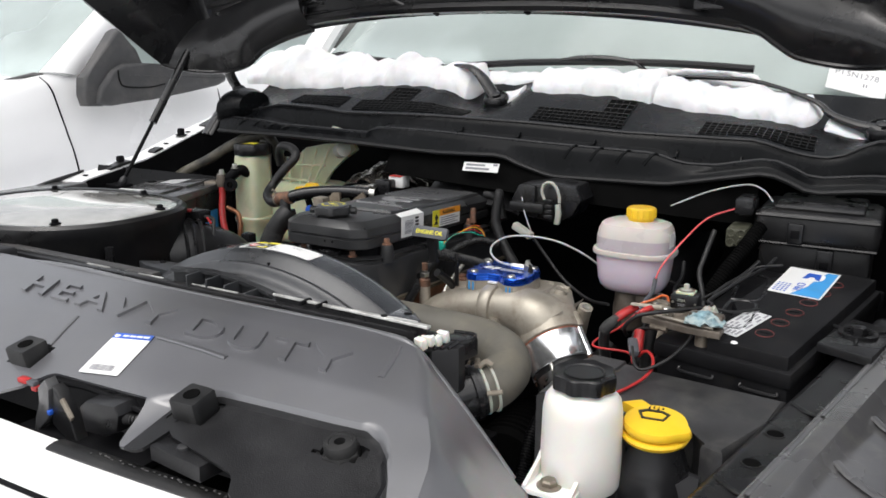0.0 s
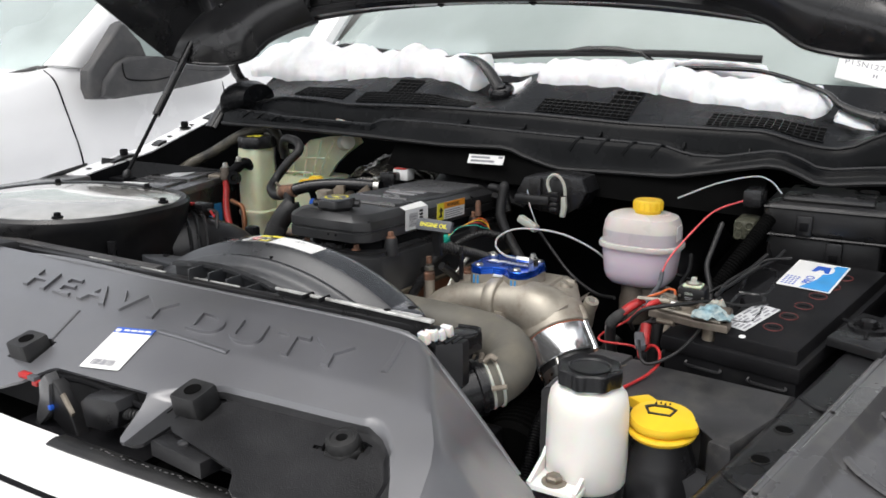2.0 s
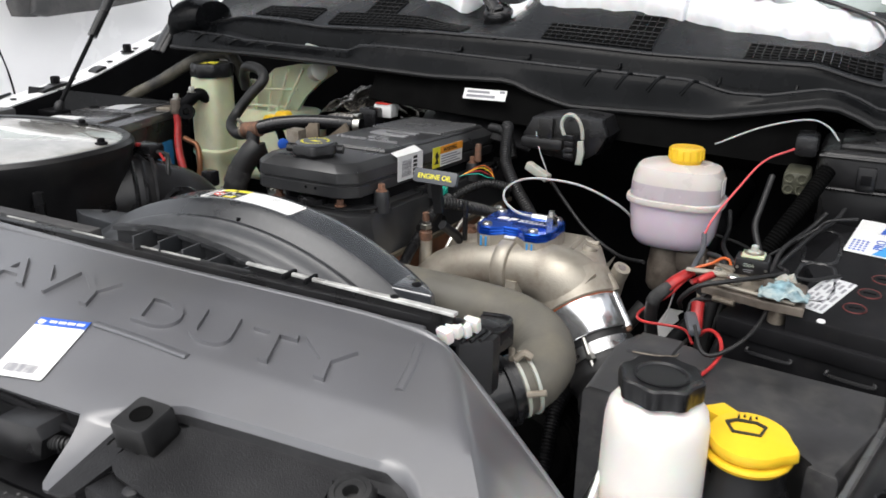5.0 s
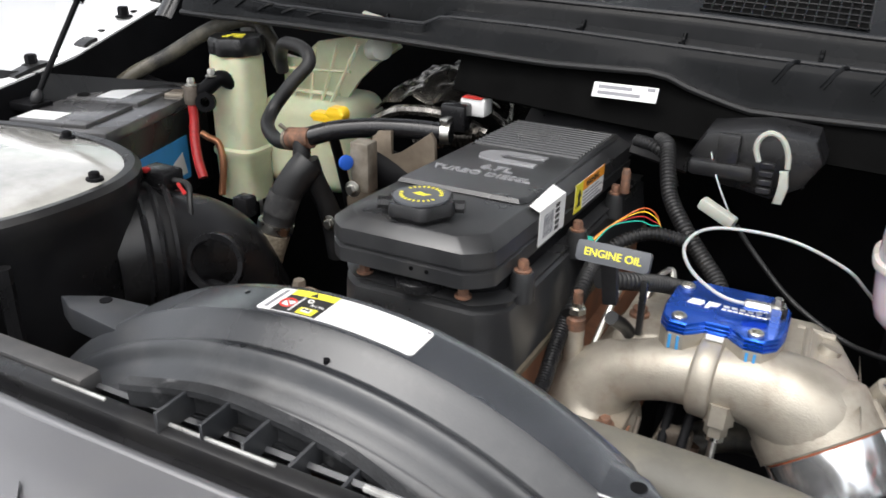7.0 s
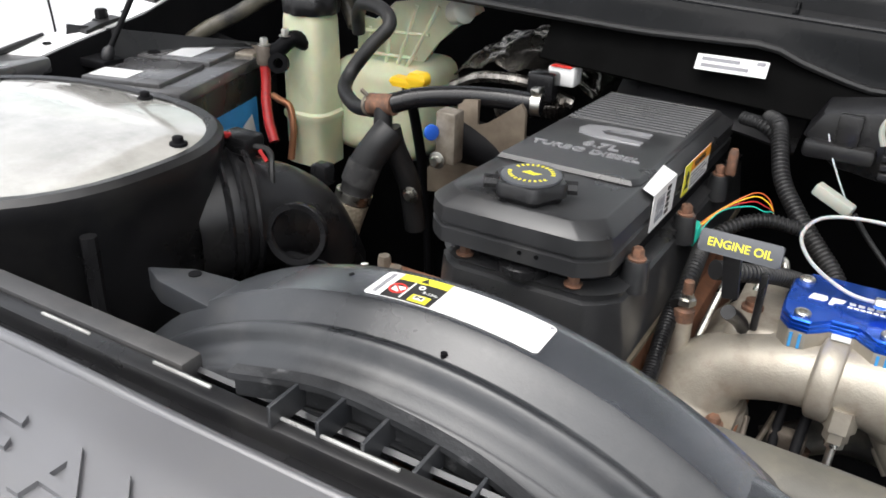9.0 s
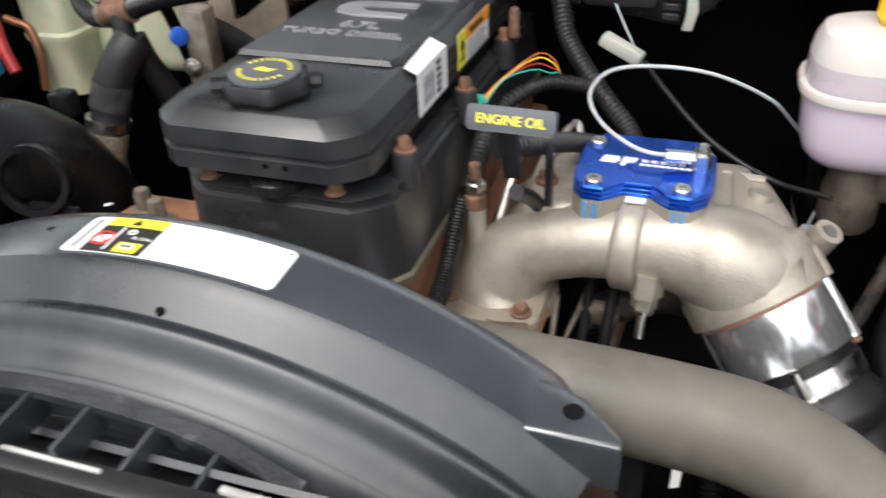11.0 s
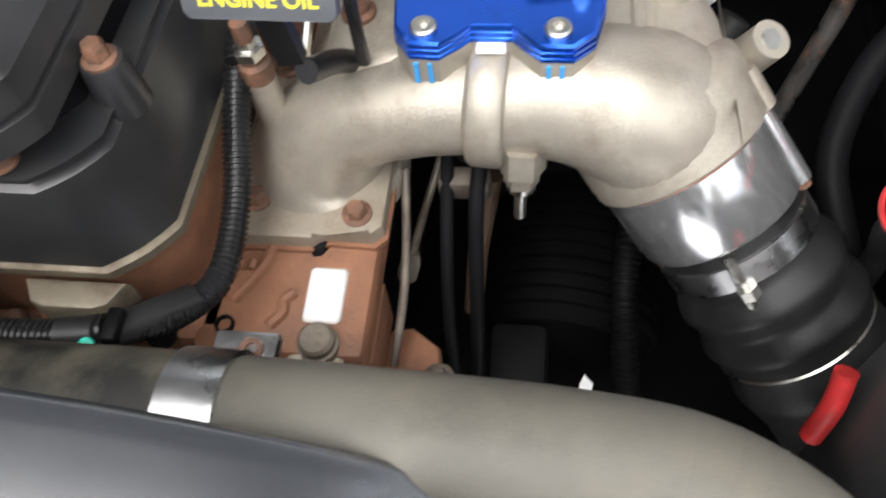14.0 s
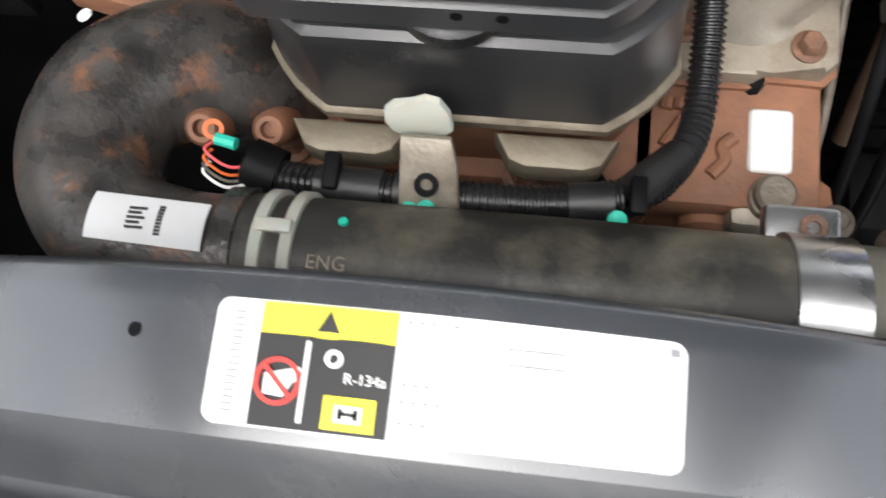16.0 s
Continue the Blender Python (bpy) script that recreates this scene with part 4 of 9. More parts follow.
    # right-hand foot with a rivet
    b = new_bm()
    prism(b, round_rect(-0.03, 0.03, -0.022, 0.022, 0.015), 0, 0.004, on((0.552, 0.735, 1.022), (1, 0.1, -0.5), (0, 1, 0.1)), 0.001)
    part("foot", b, "panel", t)
    b = new_bm()
    lathe(b, [(0.009, 0), (0.008, 0.003), (0.004, 0.004)], (0.552, 0.735, 1.026), (0.45, -0.1, 1), 16)
    part("rivet", b, "plastic", t)
    b = new_bm()
    prism(b, [(0.236, 0.531), (0.318, 0.522), (0.322, 0.566), (0.240, 0.562)], 1.072, 1.090, None, 0.002)
    part("bracket", b, "texture", t)
    b = new_bm()
    lathe(b, [(0.008, 0), (0.007, 0.003), (0.003, 0.0045)], (0.274, 0.543, 1.090), (0, -0.1, 1), 16)
    part("rivet", b, "plastic", t)
    return t


radiator_cover()


def buffer_block(x, y, z, square=True):
    """A rubber hood buffer: a block with a round socket in its top."""
    t = thing("hood_buffer", (x, y, z), "black rubber hood buffer block with a round socket", "buffer", "hood buffers")
    b = new_bm()
    o = Vector((x, y, z))
    if square:
        lathe(b, [(0.019, -0.02), (0.0185, 0.025), (0.0175, 0.027), (0.0125, 0.027)], o, (0, -0.2, 1), 48, power=12, caps=False)
        lathe(b, [(0.0125, 0.027), (0.0118, 0.006), (0.0, 0.006)], o, (0, -0.2, 1), 48, power=12, caps=False)
        # dark disc laid on the block imitates the shaded socket
        q = new_bm()
        lathe(q, [(0.0095, 0.0), (0.0095, 0.0006), (0.0, 0.0006)], o + Vector((0, -0.2, 1)).normalized() * 0.0272, (0, -0.2, 1), 28, caps=False)
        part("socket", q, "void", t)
        q = new_bm()
        lathe(q, [(0.0175, 0.0265), (0.0172, 0.0270), (0.0, 0.0271)], o, (0, -0.2, 1), 48, power=12, caps=False)
        part("top", q, "rubber", t)
    else:
        lathe(b, [(0.021, -0.01), (0.021, 0.004), (0.0195, 0.006)], o, (0, -0.2, 1), 6)
        lathe(b, [(0.0175, 0.004), (0.0172, 0.013), (0.0155, 0.0165), (0.012, 0.0168), (0.0112, 0.0155), (0.0060, 0.0158), (0.0052, 0.008), (0.0, 0.008)], o, (0, -0.2, 1), 32, caps=False)
    part("block", b, "rubber", t)
    b = new_bm()
    lathe(b, [(0.028, -0.004), (0.028, 0.001), (0.021, 0.001), (0.021, -0.004)], o, (0, -0.25, 1), 24, power=6, caps=False)
    part("collar", b, "plastic", t)


buffer_block(-0.054, 0.592, panel_z(-0.054, 0.592) - 0.010)
buffer_block(0.244, 0.591, panel_z(0.244, 0.591) - 0.004)
buffer_block(0.442, 0.595, panel_z(0.442, 0.595) - 0.004, False)


def parts_sticker():
    m = panel_pose(0.070, 0.634, 9, 0.001)
    b = new_bm()
    slab(b, m, -0.031, 0.030, -0.046, 0.030, 0.0006)
    t = solo("parts_sticker", b, "label", "white parts sticker with a blue heading on the radiator cover", "sticker")
    b = new_bm()
    bars(b, m, [(-0.031, 0.030, 0.020, 0.010)], 0.0009)
    part("heading", b, "blue_ink", t, "blue heading")
    b = new_bm()
    lathe(b, [(0.0045, 0), (0.0045, 0.0012)], m @ Vector((-0.025, 0.025, 0)), (0, -0.2, 1), 16)
    bars(b, m, [(-0.016 + 0.011 * i, -0.007 + 0.011 * i, 0.0235, 0.003) for i in range(4)], 0.0012)
    part("emblem", b, "label", t)
    b = new_bm()
    r = random.Random(5)
    x = -0.02
    while x < 0.016:
        w = r.choice((0.0006, 0.001, 0.0014))
        bars(b, m, [(x, x + w, -0.040, 0.010)], 0.0009)
        x += w + r.choice((0.0006, 0.0012))
    part("barcode", b, "grey_ink", t)


parts_sticker()


def latch():
    t = thing("hood_latch", (0.06, 0.56, 1.03), "dark hood latch with small red bits below the cover", "latch")

    def plate(name, mt, o, y0, y1, label="", bev=0.002):
        b = new_bm()
        prism(b, o, y0, y1, on((0, 0, 0), (1, 0, 0), (0, 0, 1)), bev)
        return part(name, b, mt, t, label)
    plate("base_plate", "deep", [(-0.03, 1.032), (0.19, 1.032), (0.19, 1.040), (-0.03, 1.040)], -0.60, -0.55)
    plate("claw", "rail", [(-0.003, 1.039), (0.002, 1.036), (0.030, 1.062), (0.036, 1.100), (0.029, 1.111), (0.014, 1.098), (0.017, 1.078), (0.006, 1.060)], -0.568, -0.552)
    plate("claw", "plastic", [(0.030, 1.052), (0.062, 1.033), (0.074, 1.040), (0.066, 1.062), (0.046, 1.098), (0.036, 1.103)], -0.572, -0.556)
    plate("lever", "cast_dirty", [(0.055, 1.090), (0.060, 1.094), (0.075, 1.072), (0.072, 1.067)], -0.556, -0.552, "small bare steel lever", 0.0005)
    b = new_bm()
    prism(b, [(0.086, 1.088), (0.100, 1.099), (0.150, 1.103), (0.156, 1.092), (0.150, 1.070), (0.128, 1.060), (0.092, 1.057)], -0.585, -0.555, on((0, 0, 0), (1, 0, 0), (0, 0, 1)), 0.004)
    part("plug", b, "plastic", t)
    b = new_bm()
    tube(b, [(0.152, 0.567, 1.084), (0.165, 0.567, 1.086), (0.178, 0.572, 1.086)], 0.006, 10, ribs=0.0016, pitch=0.004)
    part("cable_sleeve", b, "rubber", t)
    for mt, x, z, w in (("red", -0.014, 1.101, 0.009), ("dip", 0.002, 1.1005, 0.007), ("red", 0.008, 1.095, 0.005), ("blue_ink", 0.032, 1.069, 0.003)):
        b = new_bm()
        box(b, x - w, x + w, 0.551, 0.560, z - 0.003, z + 0.003, 0.001)
        part("plug_clip", b, mt, t)
    b = new_bm()
    tube(b, [(0.02, 0.575, 1.098), (0.08, 0.580, 1.100), (0.17, 0.578, 1.092)], 0.004, 8)
    part("rod", b, "deep", t)


latch()
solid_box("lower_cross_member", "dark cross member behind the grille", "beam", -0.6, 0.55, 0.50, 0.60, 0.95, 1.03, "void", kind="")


def fascia():
    t = thing("grille_shell", (MID, 0.3, 0.6), "white painted top of the grille shell with a black seal", "grille shell")

    def f(u, v):
        x = lerp(-0.75, 0.72, u)
        k = (x - MID) / 0.8
        y = lerp(0.524, 0.20, v) + 0.10 * k * k
        return Vector((x, y, 1.060 - 0.012 * v - 0.25 * max(0, v - 0.5) ** 2 * 4 - 0.03 * k * k))
    sheet_part("shell", 40, 20, f, 0.005, "paint", t)

    def g(u, v):
        x = lerp(0.095, 0.70, u)
        k = (x - MID) / 0.8
        return Vector((x, lerp(0.527, 0.502, v) + 0.10 * k * k, 1.0615 - 0.03 * k * k + 0.003 * math.sin(v * math.pi)))
    sheet_part("seal", 40, 4, g, 0.004, "rubber", t, "black rubber seal")
    rr = random.Random(8)
    for i in range(44):
        b = new_bm()
        q = g(0.10 + 0.0135 * i + rr.uniform(-0.003, 0.003), 0.35 + rr.uniform(-0.1, 0.1))
        w = rr.uniform(0.0012, 0.003)
        box(b, q.x - w, q.x + w, q.y - 0.0012, q.y + 0.0012, q.z, q.z + 0.0010, 0.0004, 1)
        part("salt_speck", b, "trim", t)
    b = new_bm()
    tube(b, [(-0.5, 0.475, 1.050), (-0.1, 0.445, 1.058), (0.12, 0.437, 1.0585), (0.5, 0.455, 1.048)], 0.003, 6)
    part("seam", b, "deep", t)


fascia()

# ---- radiator top and fan shroud ----


def radiator_top():
    t = thing("radiator", (0.0, 0.815, 0.9), "radiator with a bare metal top strip and white end clip", "radiator")
    b = new_bm()
    box(b, -0.52, 0.425, 0.800, 0.816, 1.12, 1.162, 0.003)
    part("top_tank", b, "plastic", t)
    b = new_bm()
    box(b, -0.52, 0.425, 0.816, 0.840, 1.10, 1.136, 0.003)
    part("rear_step", b, "plastic", t)
    b = new_bm()
    prism(b, [(0.165, 0.8105), (0.420, 0.798), (0.420, 0.8065), (0.165, 0.8140)], 1.1690, 1.1722, None, 0.0008)
    part("metal_strip", b, "strip", t, "bare pale aluminium strip")
    b = new_bm()
    prism(b, [(0.170, 0.8112), (0.418, 0.7992), (0.418, 0.8058), (0.170, 0.8132)], 1.158, 1.1688)
    part("strip_support", b, "plastic", t)
    for x0, x1 in ((-0.224, -0.17), (-0.104, -0.05), (0.0, 0.10)):
        b = new_bm()
        box(b, x0, x1, 0.8095, 0.8118, 1.160, 1.1636, 0.0004)
        part("metal_strip", b, "strip", t)
    for x, w in ((0.225, 0.0025), (0.252, 0.002)):
        b = new_bm()
        box(b, x - w, x + w, 0.797, 0.818, 1.168, 1.1735, 0.001)
        part("tape", b, "deep", t)
    # dark disc in place of the shade in a strip hole
    b = new_bm()
    lathe(b, [(0.0045, 0), (0.0045, 0.0008)], (0.352, 0.806, 1.1725), seg=14)
    part("hole", b, "deep", t)
    b = new_bm()
    box(b, -0.52, -0.085, 0.818, 0.838, 1.140, 1.1625, 0.003)
    part("rear_rail", b, "trim", t, "dusty grey ledge")
    for i in range(4):
        b = new_bm()
        box(b, -0.008, 0.008, -0.0045, 0.0045, -0.008, 0.006, 0.002, 2, pose(0.414 + 0.0045 * i, 0.792 + 0.010 * i, 1.153 + 0.002 * (i % 2), 12, 0, -20 + 15 * (i % 2)))
        part("end_clip", b, "white_plastic", t, "dirty white plastic clip")
    b = new_bm()
    prism(b, [(0.392, 0.800), (0.425, 0.800), (0.450, 0.822), (0.450, 0.838), (0.392, 0.838)], 1.085, 1.143, None, 0.004)
    part("end_tank", b, "plastic", t)
    b = new_bm()
    prism(b, [(0.412, 0.838), (0.446, 0.838), (0.450, 0.872), (0.440, 0.884), (0.412, 0.880)], 1.118, 1.141, None, 0.003)
    sb = part("sensor_block", b, "gloss", t)
    b = new_bm()
    tube(b, [(0.414, 0.842, 1.1415), (0.444, 0.842, 1.1415), (0.447, 0.870, 1.1415), (0.438, 0.880, 1.1415), (0.414, 0.876, 1.1415)], 0.0022, 8, 4)
    part("rim", b, "gloss", sb)
    for i in range(3):
        b = new_bm()
        tube(b, [(0.426 + 0.007 * i, 0.802 + 0.006 * i, 1.1435), (0.428 + 0.007 * i, 0.834, 1.144), (0.430 + 0.006 * i, 0.842, 1.137)], 0.0022, 6)
        part("rib", b, "gloss", sb)
    b = new_bm()
    box(b, 0.36, 0.432, 0.77, 0.815, 0.93, 1.05, 0.01)
    part("side_tank", b, "deep", t)


radiator_top()

FC = (0.049, 0.77)  # the middle of the shroud's arc, in x and z
RING = [(0.390, 0.9790), (0.413, 0.9790), (0.4210, 0.9780), (0.4233, 0.9745), (0.4238, 0.965), (0.4240, 0.930), (0.4238, 0.9255), (0.4222, 0.9215), (0.4100, 0.9050), (0.4080, 0.9020), (0.4082, 0.8985), (0.4108, 0.8950), (0.4106, 0.8915), (0.4070, 0.8880), (0.3970, 0.8820), (0.3920, 0.8720), (0.3890, 0.8665), (0.3880, 0.8640), (0.3835, 0.8590), (0.374, 0.852)]


def ring_at(a, r, y):
    return Vector((FC[0] + r * math.sin(a), y, FC[1] + r * math.cos(a)))


def shroud():
    t = thing("fan_shroud", (FC[0], 0.9, 0.8), "dusty black plastic fan shroud arching over the fan", "fan shroud")
    n = 72
    A0, A1 = radians(-52), radians(39)

    # the outer shelf keeps its crisp edge; the slope before it is smooth
    soft = smooth_path([Vector((r, y, 0)) for r, y in RING[7:]], 3)
    prof = RING[:7] + [(p.x, p.y) for p in soft]

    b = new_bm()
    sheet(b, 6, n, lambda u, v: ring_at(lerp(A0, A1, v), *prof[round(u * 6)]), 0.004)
    part("outer_shelf", b, "shroud_top", t, "dusty outer shelf, lightened for the sky it mirrors", sharp=50)
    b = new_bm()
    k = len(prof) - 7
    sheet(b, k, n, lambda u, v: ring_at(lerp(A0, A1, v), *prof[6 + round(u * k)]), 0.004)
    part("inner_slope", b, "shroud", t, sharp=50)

    def web(u, v):
        a = lerp(radians(-58), radians(37), v)
        p = ring_at(a, 0.3745, 0.853)
        x = FC[0] + 0.455 * math.sin(a)
        q = Vector((x, 0.834, 1.152))
        m = p.lerp(q, u)
        m.z -= 0.018 * math.sin(u * math.pi) * math.cos(a)
        m.y += 0.01 * math.sin(u * math.pi)
        return m
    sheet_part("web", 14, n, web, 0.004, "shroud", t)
    # moulded steps in the web
    for k, r in ((0.22, 0.003), (0.38, 0.0022)):
        b = new_bm()
        tube(b, [web(k, v) + Vector((0, 0, 0.001)) for v in (0.2, 0.3, 0.4, 0.5, 0.6, 0.7, 0.8)], r, 8)
        part("step", b, "shroud", t)
    # ribbed lip at the radiator
    lip = [(-0.035, 0.812, 1.180), (0.02, 0.832, 1.178), (0.072, 0.840, 1.170), (0.13, 0.843, 1.157), (0.185, 0.838, 1.139)]
    path = smooth_path(lip, 10)
    b = new_bm()
    loops = []
    for p in path:
        loops.append([p + Vector(o) for o in ((0, 0, 0), (0, 0.010, 0.001), (0, 0.010, -0.022), (0, 0.006, -0.022), (0, 0.006, -0.005), (0, 0, -0.005))])
    rings(b, loops)
    lipo = part("ribbed_lip", b, "scuffed", t, "scuffed ribbed lip")
    for i in (8, 14, 20, 26, 32, 37):
        p = path[i]
        b = new_bm()
        box(b, p.x - 0.0014, p.x + 0.0014, p.y - 0.028, p.y + 0.008, p.z - 0.022, p.z - 0.001, 0.0005, 1)
        part("rib", b, "shroud", lipo)
    # fixing ears: level plates that meet the falling ring
    b = new_bm()
    prism(b, [(-0.048, -0.012), (-0.020, -0.026), (0.09, -0.040), (0.09, 0.0), (0.040, 0.014), (-0.008, 0.009)], -0.018, 0.005, Matrix.Translation((-0.214, 0.953, 1.128)), 0.003)
    left_ear = part("ear", b, "shroud", t)
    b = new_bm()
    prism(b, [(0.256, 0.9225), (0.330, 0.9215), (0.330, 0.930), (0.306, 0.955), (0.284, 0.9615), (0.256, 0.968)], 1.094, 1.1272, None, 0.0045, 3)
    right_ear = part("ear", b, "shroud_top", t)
    # dark plugs flush with the ears imitate shaded bolt holes
    for ear, x, y, z in ((left_ear, -0.214, 0.953, 1.128), (right_ear, 0.301, 0.941, 1.122)):
        b = new_bm()
        lathe(b, [(0.0060, 0.0), (0.0060, 0.0060), (0.0, 0.0060)], (x, y, z), seg=20, caps=False)
        part("bush", b, "deep", ear)
    # small knock-out marks on the ring
    for a, y in ((3.5, 0.905), (-12, 0.955)):
        b = new_bm()
        q = ring_at(radians(a), 0.4115 if y < 0.92 else 0.4238, y)
        lathe(b, [(0.0024, -0.004), (0.0024, 0.0006)], q, (math.sin(radians(a)), 0, math.cos(radians(a))), 10)
        part("mark", b, "deep", t)


shroud()


def on_ring(x, y, lift):
    r = curve_lin([(0.9215, 0.4222), (0.9255, 0.4238), (0.930, 0.4240), (0.965, 0.4238), (0.9745, 0.4233)], y) + lift
    a = math.asin((x - FC[0]) / r)
    return Vector((x, y, FC[1] + r * math.cos(a)))


def ring_patch(b, x0, x1, y0, y1, lift, k=10):
    sheet(b, k, 3, lambda u, v: on_ring(lerp(x0, x1, u), lerp(y0, y1, v), lift), 0.0003)


def service_label():
    """The label bends with the ring: white, with a yellow and black warning field."""
    X0, X1, Y0, Y1 = -0.011, 0.131, 0.9295, 0.9675

    def P(u0, u1, v0, v1):  # v from the label's top, which points to the engine
        return lerp(X0, X1, u0), lerp(X0, X1, u1), lerp(Y1, Y0, v1), lerp(Y1, Y0, v0)
    b = new_bm()

    def face(u, v):
        u = 0.5 - 0.5 * math.cos(math.pi * u)
        x, R, H = lerp(X0, X1, u), 0.0042, (Y1 - Y0) / 2
        d = min(x - X0, X1 - x)
        h = H if d > R else H - R + math.sqrt(max(0, R * R - (R - d) ** 2))
        return on_ring(x, (Y0 + Y1) / 2 + h * (2 * v - 1), 0.0008)
    sheet(b, 48, 3, face, 0.0003)
    t = solo("service_label", b, "label", "white service label with yellow and black warning field on the shroud", "label")
    b = new_bm()
    ring_patch(b, *P(0.105, 0.402, 0.26, 0.985), 0.0012)
    part("black_field", b, "ink", t)
    b = new_bm()
    ring_patch(b, *P(0.105, 0.402, 0.012, 0.27), 0.0012)
    ring_patch(b, *P(0.265, 0.375, 0.70, 0.955), 0.0016)
    part("yellow_field", b, "yellow_ink", t)
    marks = [(0.040, 0.068, 0.08 + 0.026 * i, 0.08 + 0.026 * i + (0.006, 0.012)[i % 2]) for i in range(32)]
    marks += [(0.63, 0.75, 0.20, 0.212), (0.63, 0.75, 0.32, 0.332), (0.965, 0.985, 0.06, 0.12)]
    for u0, n, v in ((0.42, 5, 0.07), (0.42, 3, 0.55), (0.42, 4, 0.68), (0.42, 3, 0.84)):
        marks += [(u0 + 0.024 * k, u0 + 0.024 * k + 0.012, v, v + 0.018) for k in range(n)]
    for mk in marks:
        b = new_bm()
        ring_patch(b, *P(*mk), 0.0013, 1)
        part("print_mark", b, "grey_ink", t)
    # warning triangle, round red prohibition sign, wrench field
    b = new_bm()
    c = on_ring(lerp(X0, X1, 0.255), lerp(Y1, Y0, 0.14), 0.0014)
    prism(b, [(-0.0035, -0.003), (0.0035, -0.003), (0, 0.0035)], 0, 0.0003, on(c, (1, 0, 0), (0, 1, 0)))
    part("triangle", b, "ink", t)
    c = on_ring(lerp(X0, X1, 0.160), lerp(Y1, Y0, 0.63), 0.0014)
    mm = on(c, (1, 0, 0), (0, 1, 0))
    b = new_bm()
    lathe(b, [(0.0072, 0), (0.0072, 0.0004), (0.0058, 0.0004), (0.0058, 0)], c, mm.to_3x3().col[2], 24, caps=False)
    bars(b, mm @ pose(0, 0, 0, 0, 0, -45), [(-0.006, 0.006, -0.0007, 0.0014)], 0.0006)
    part("prohibition_ring", b, "red_ink", t)
    b = new_bm()
    prism(b, [(-0.004, -0.004), (0.002, -0.0045), (0.0045, 0.0), (0.010, 0.003), (0.008, 0.005), (0.0, 0.003), (-0.004, 0.002)], 0, 0.0003, mm)
    c2 = on_ring(lerp(X0, X1, 0.275), lerp(Y1, Y0, 0.42), 0.0014)
    lathe(b, [(0.0028, 0), (0.0028, 0.0004), (0.0014, 0.0004), (0.0014, 0)], c2, mm.to_3x3().col[2], 12, caps=False)
    c3 = on_ring(lerp(X0, X1, 0.32), lerp(Y1, Y0, 0.83), 0.0021)
    bars(b, on(c3, (1, 0, 0), (0, 1, 0)), [(-0.004, 0.004, -0.0025, 0.005)], 0.0004)
    ring_patch(b, *P(0.212, 0.222, 0.30, 0.93), 0.0016, 1)
    part("pictogram", b, "label", t)
    b = new_bm()
    text(b, "R-134a", 0.0045, on(on_ring(lerp(X0, X1, 0.30), lerp(Y1, Y0, 0.60), 0.0014), (1, 0, 0), (0, 1, 0)), 0.0002)
    part("refrigerant_word", b, "label", t)
    b = new_bm()
    bars(b, on(on_ring(lerp(X0, X1, 0.32), lerp(Y1, Y0, 0.83), 0.0026), (1, 0, 0), (0, 1, 0)), [(-0.003, 0.003, -0.0005, 0.001), (-0.003, -0.0015, -0.0015, 0.003), (0.0015, 0.003, -0.0015, 0.003)], 0.0003)
    part("spanner", b, "ink", t)


service_label()

# ---- engine: head, valve cover, manifold ----


def eng_z(y):
    """The engine lies a little lower at its rear."""
    return -0.05 * (y - 1.08)


def loft_outline(bm, levels):
    """Stacks outlines of equal length: (outline, height) from below, closed above and below."""
    rings(bm, [[Vector((x, y, h + eng_z(y))) for x, y in o] for o, h in levels])


def cover_outline(x0, x1, y0, y1, c, k=4, rr=0.3):
    """A rectangle with broad chamfered front corners."""
    arc = [(k - 0.07 * math.sin(math.pi * k), 1 - k - 0.07 * math.sin(math.pi * k)) for k in (0.0, 0.10, 0.25, 0.5, 0.75, 0.90, 1.0)]
    o = [(x0, y1)] + [(x0 + c * p, y0 + c * q) for p, q in arc] + [(x1 - c * p, y0 + c * q) for p, q in arc[::-1]] + [(x1, y1)]
    return o


def shrink(o, d):
    cx = sum(p[0] for p in o) / len(o)
    cy = sum(p[1] for p in o) / len(o)
    return [(x - math.copysign(min(d, abs(x - cx)), x - cx), y - math.copysign(min(d, abs(y - cy)), y - cy)) for x, y in o]


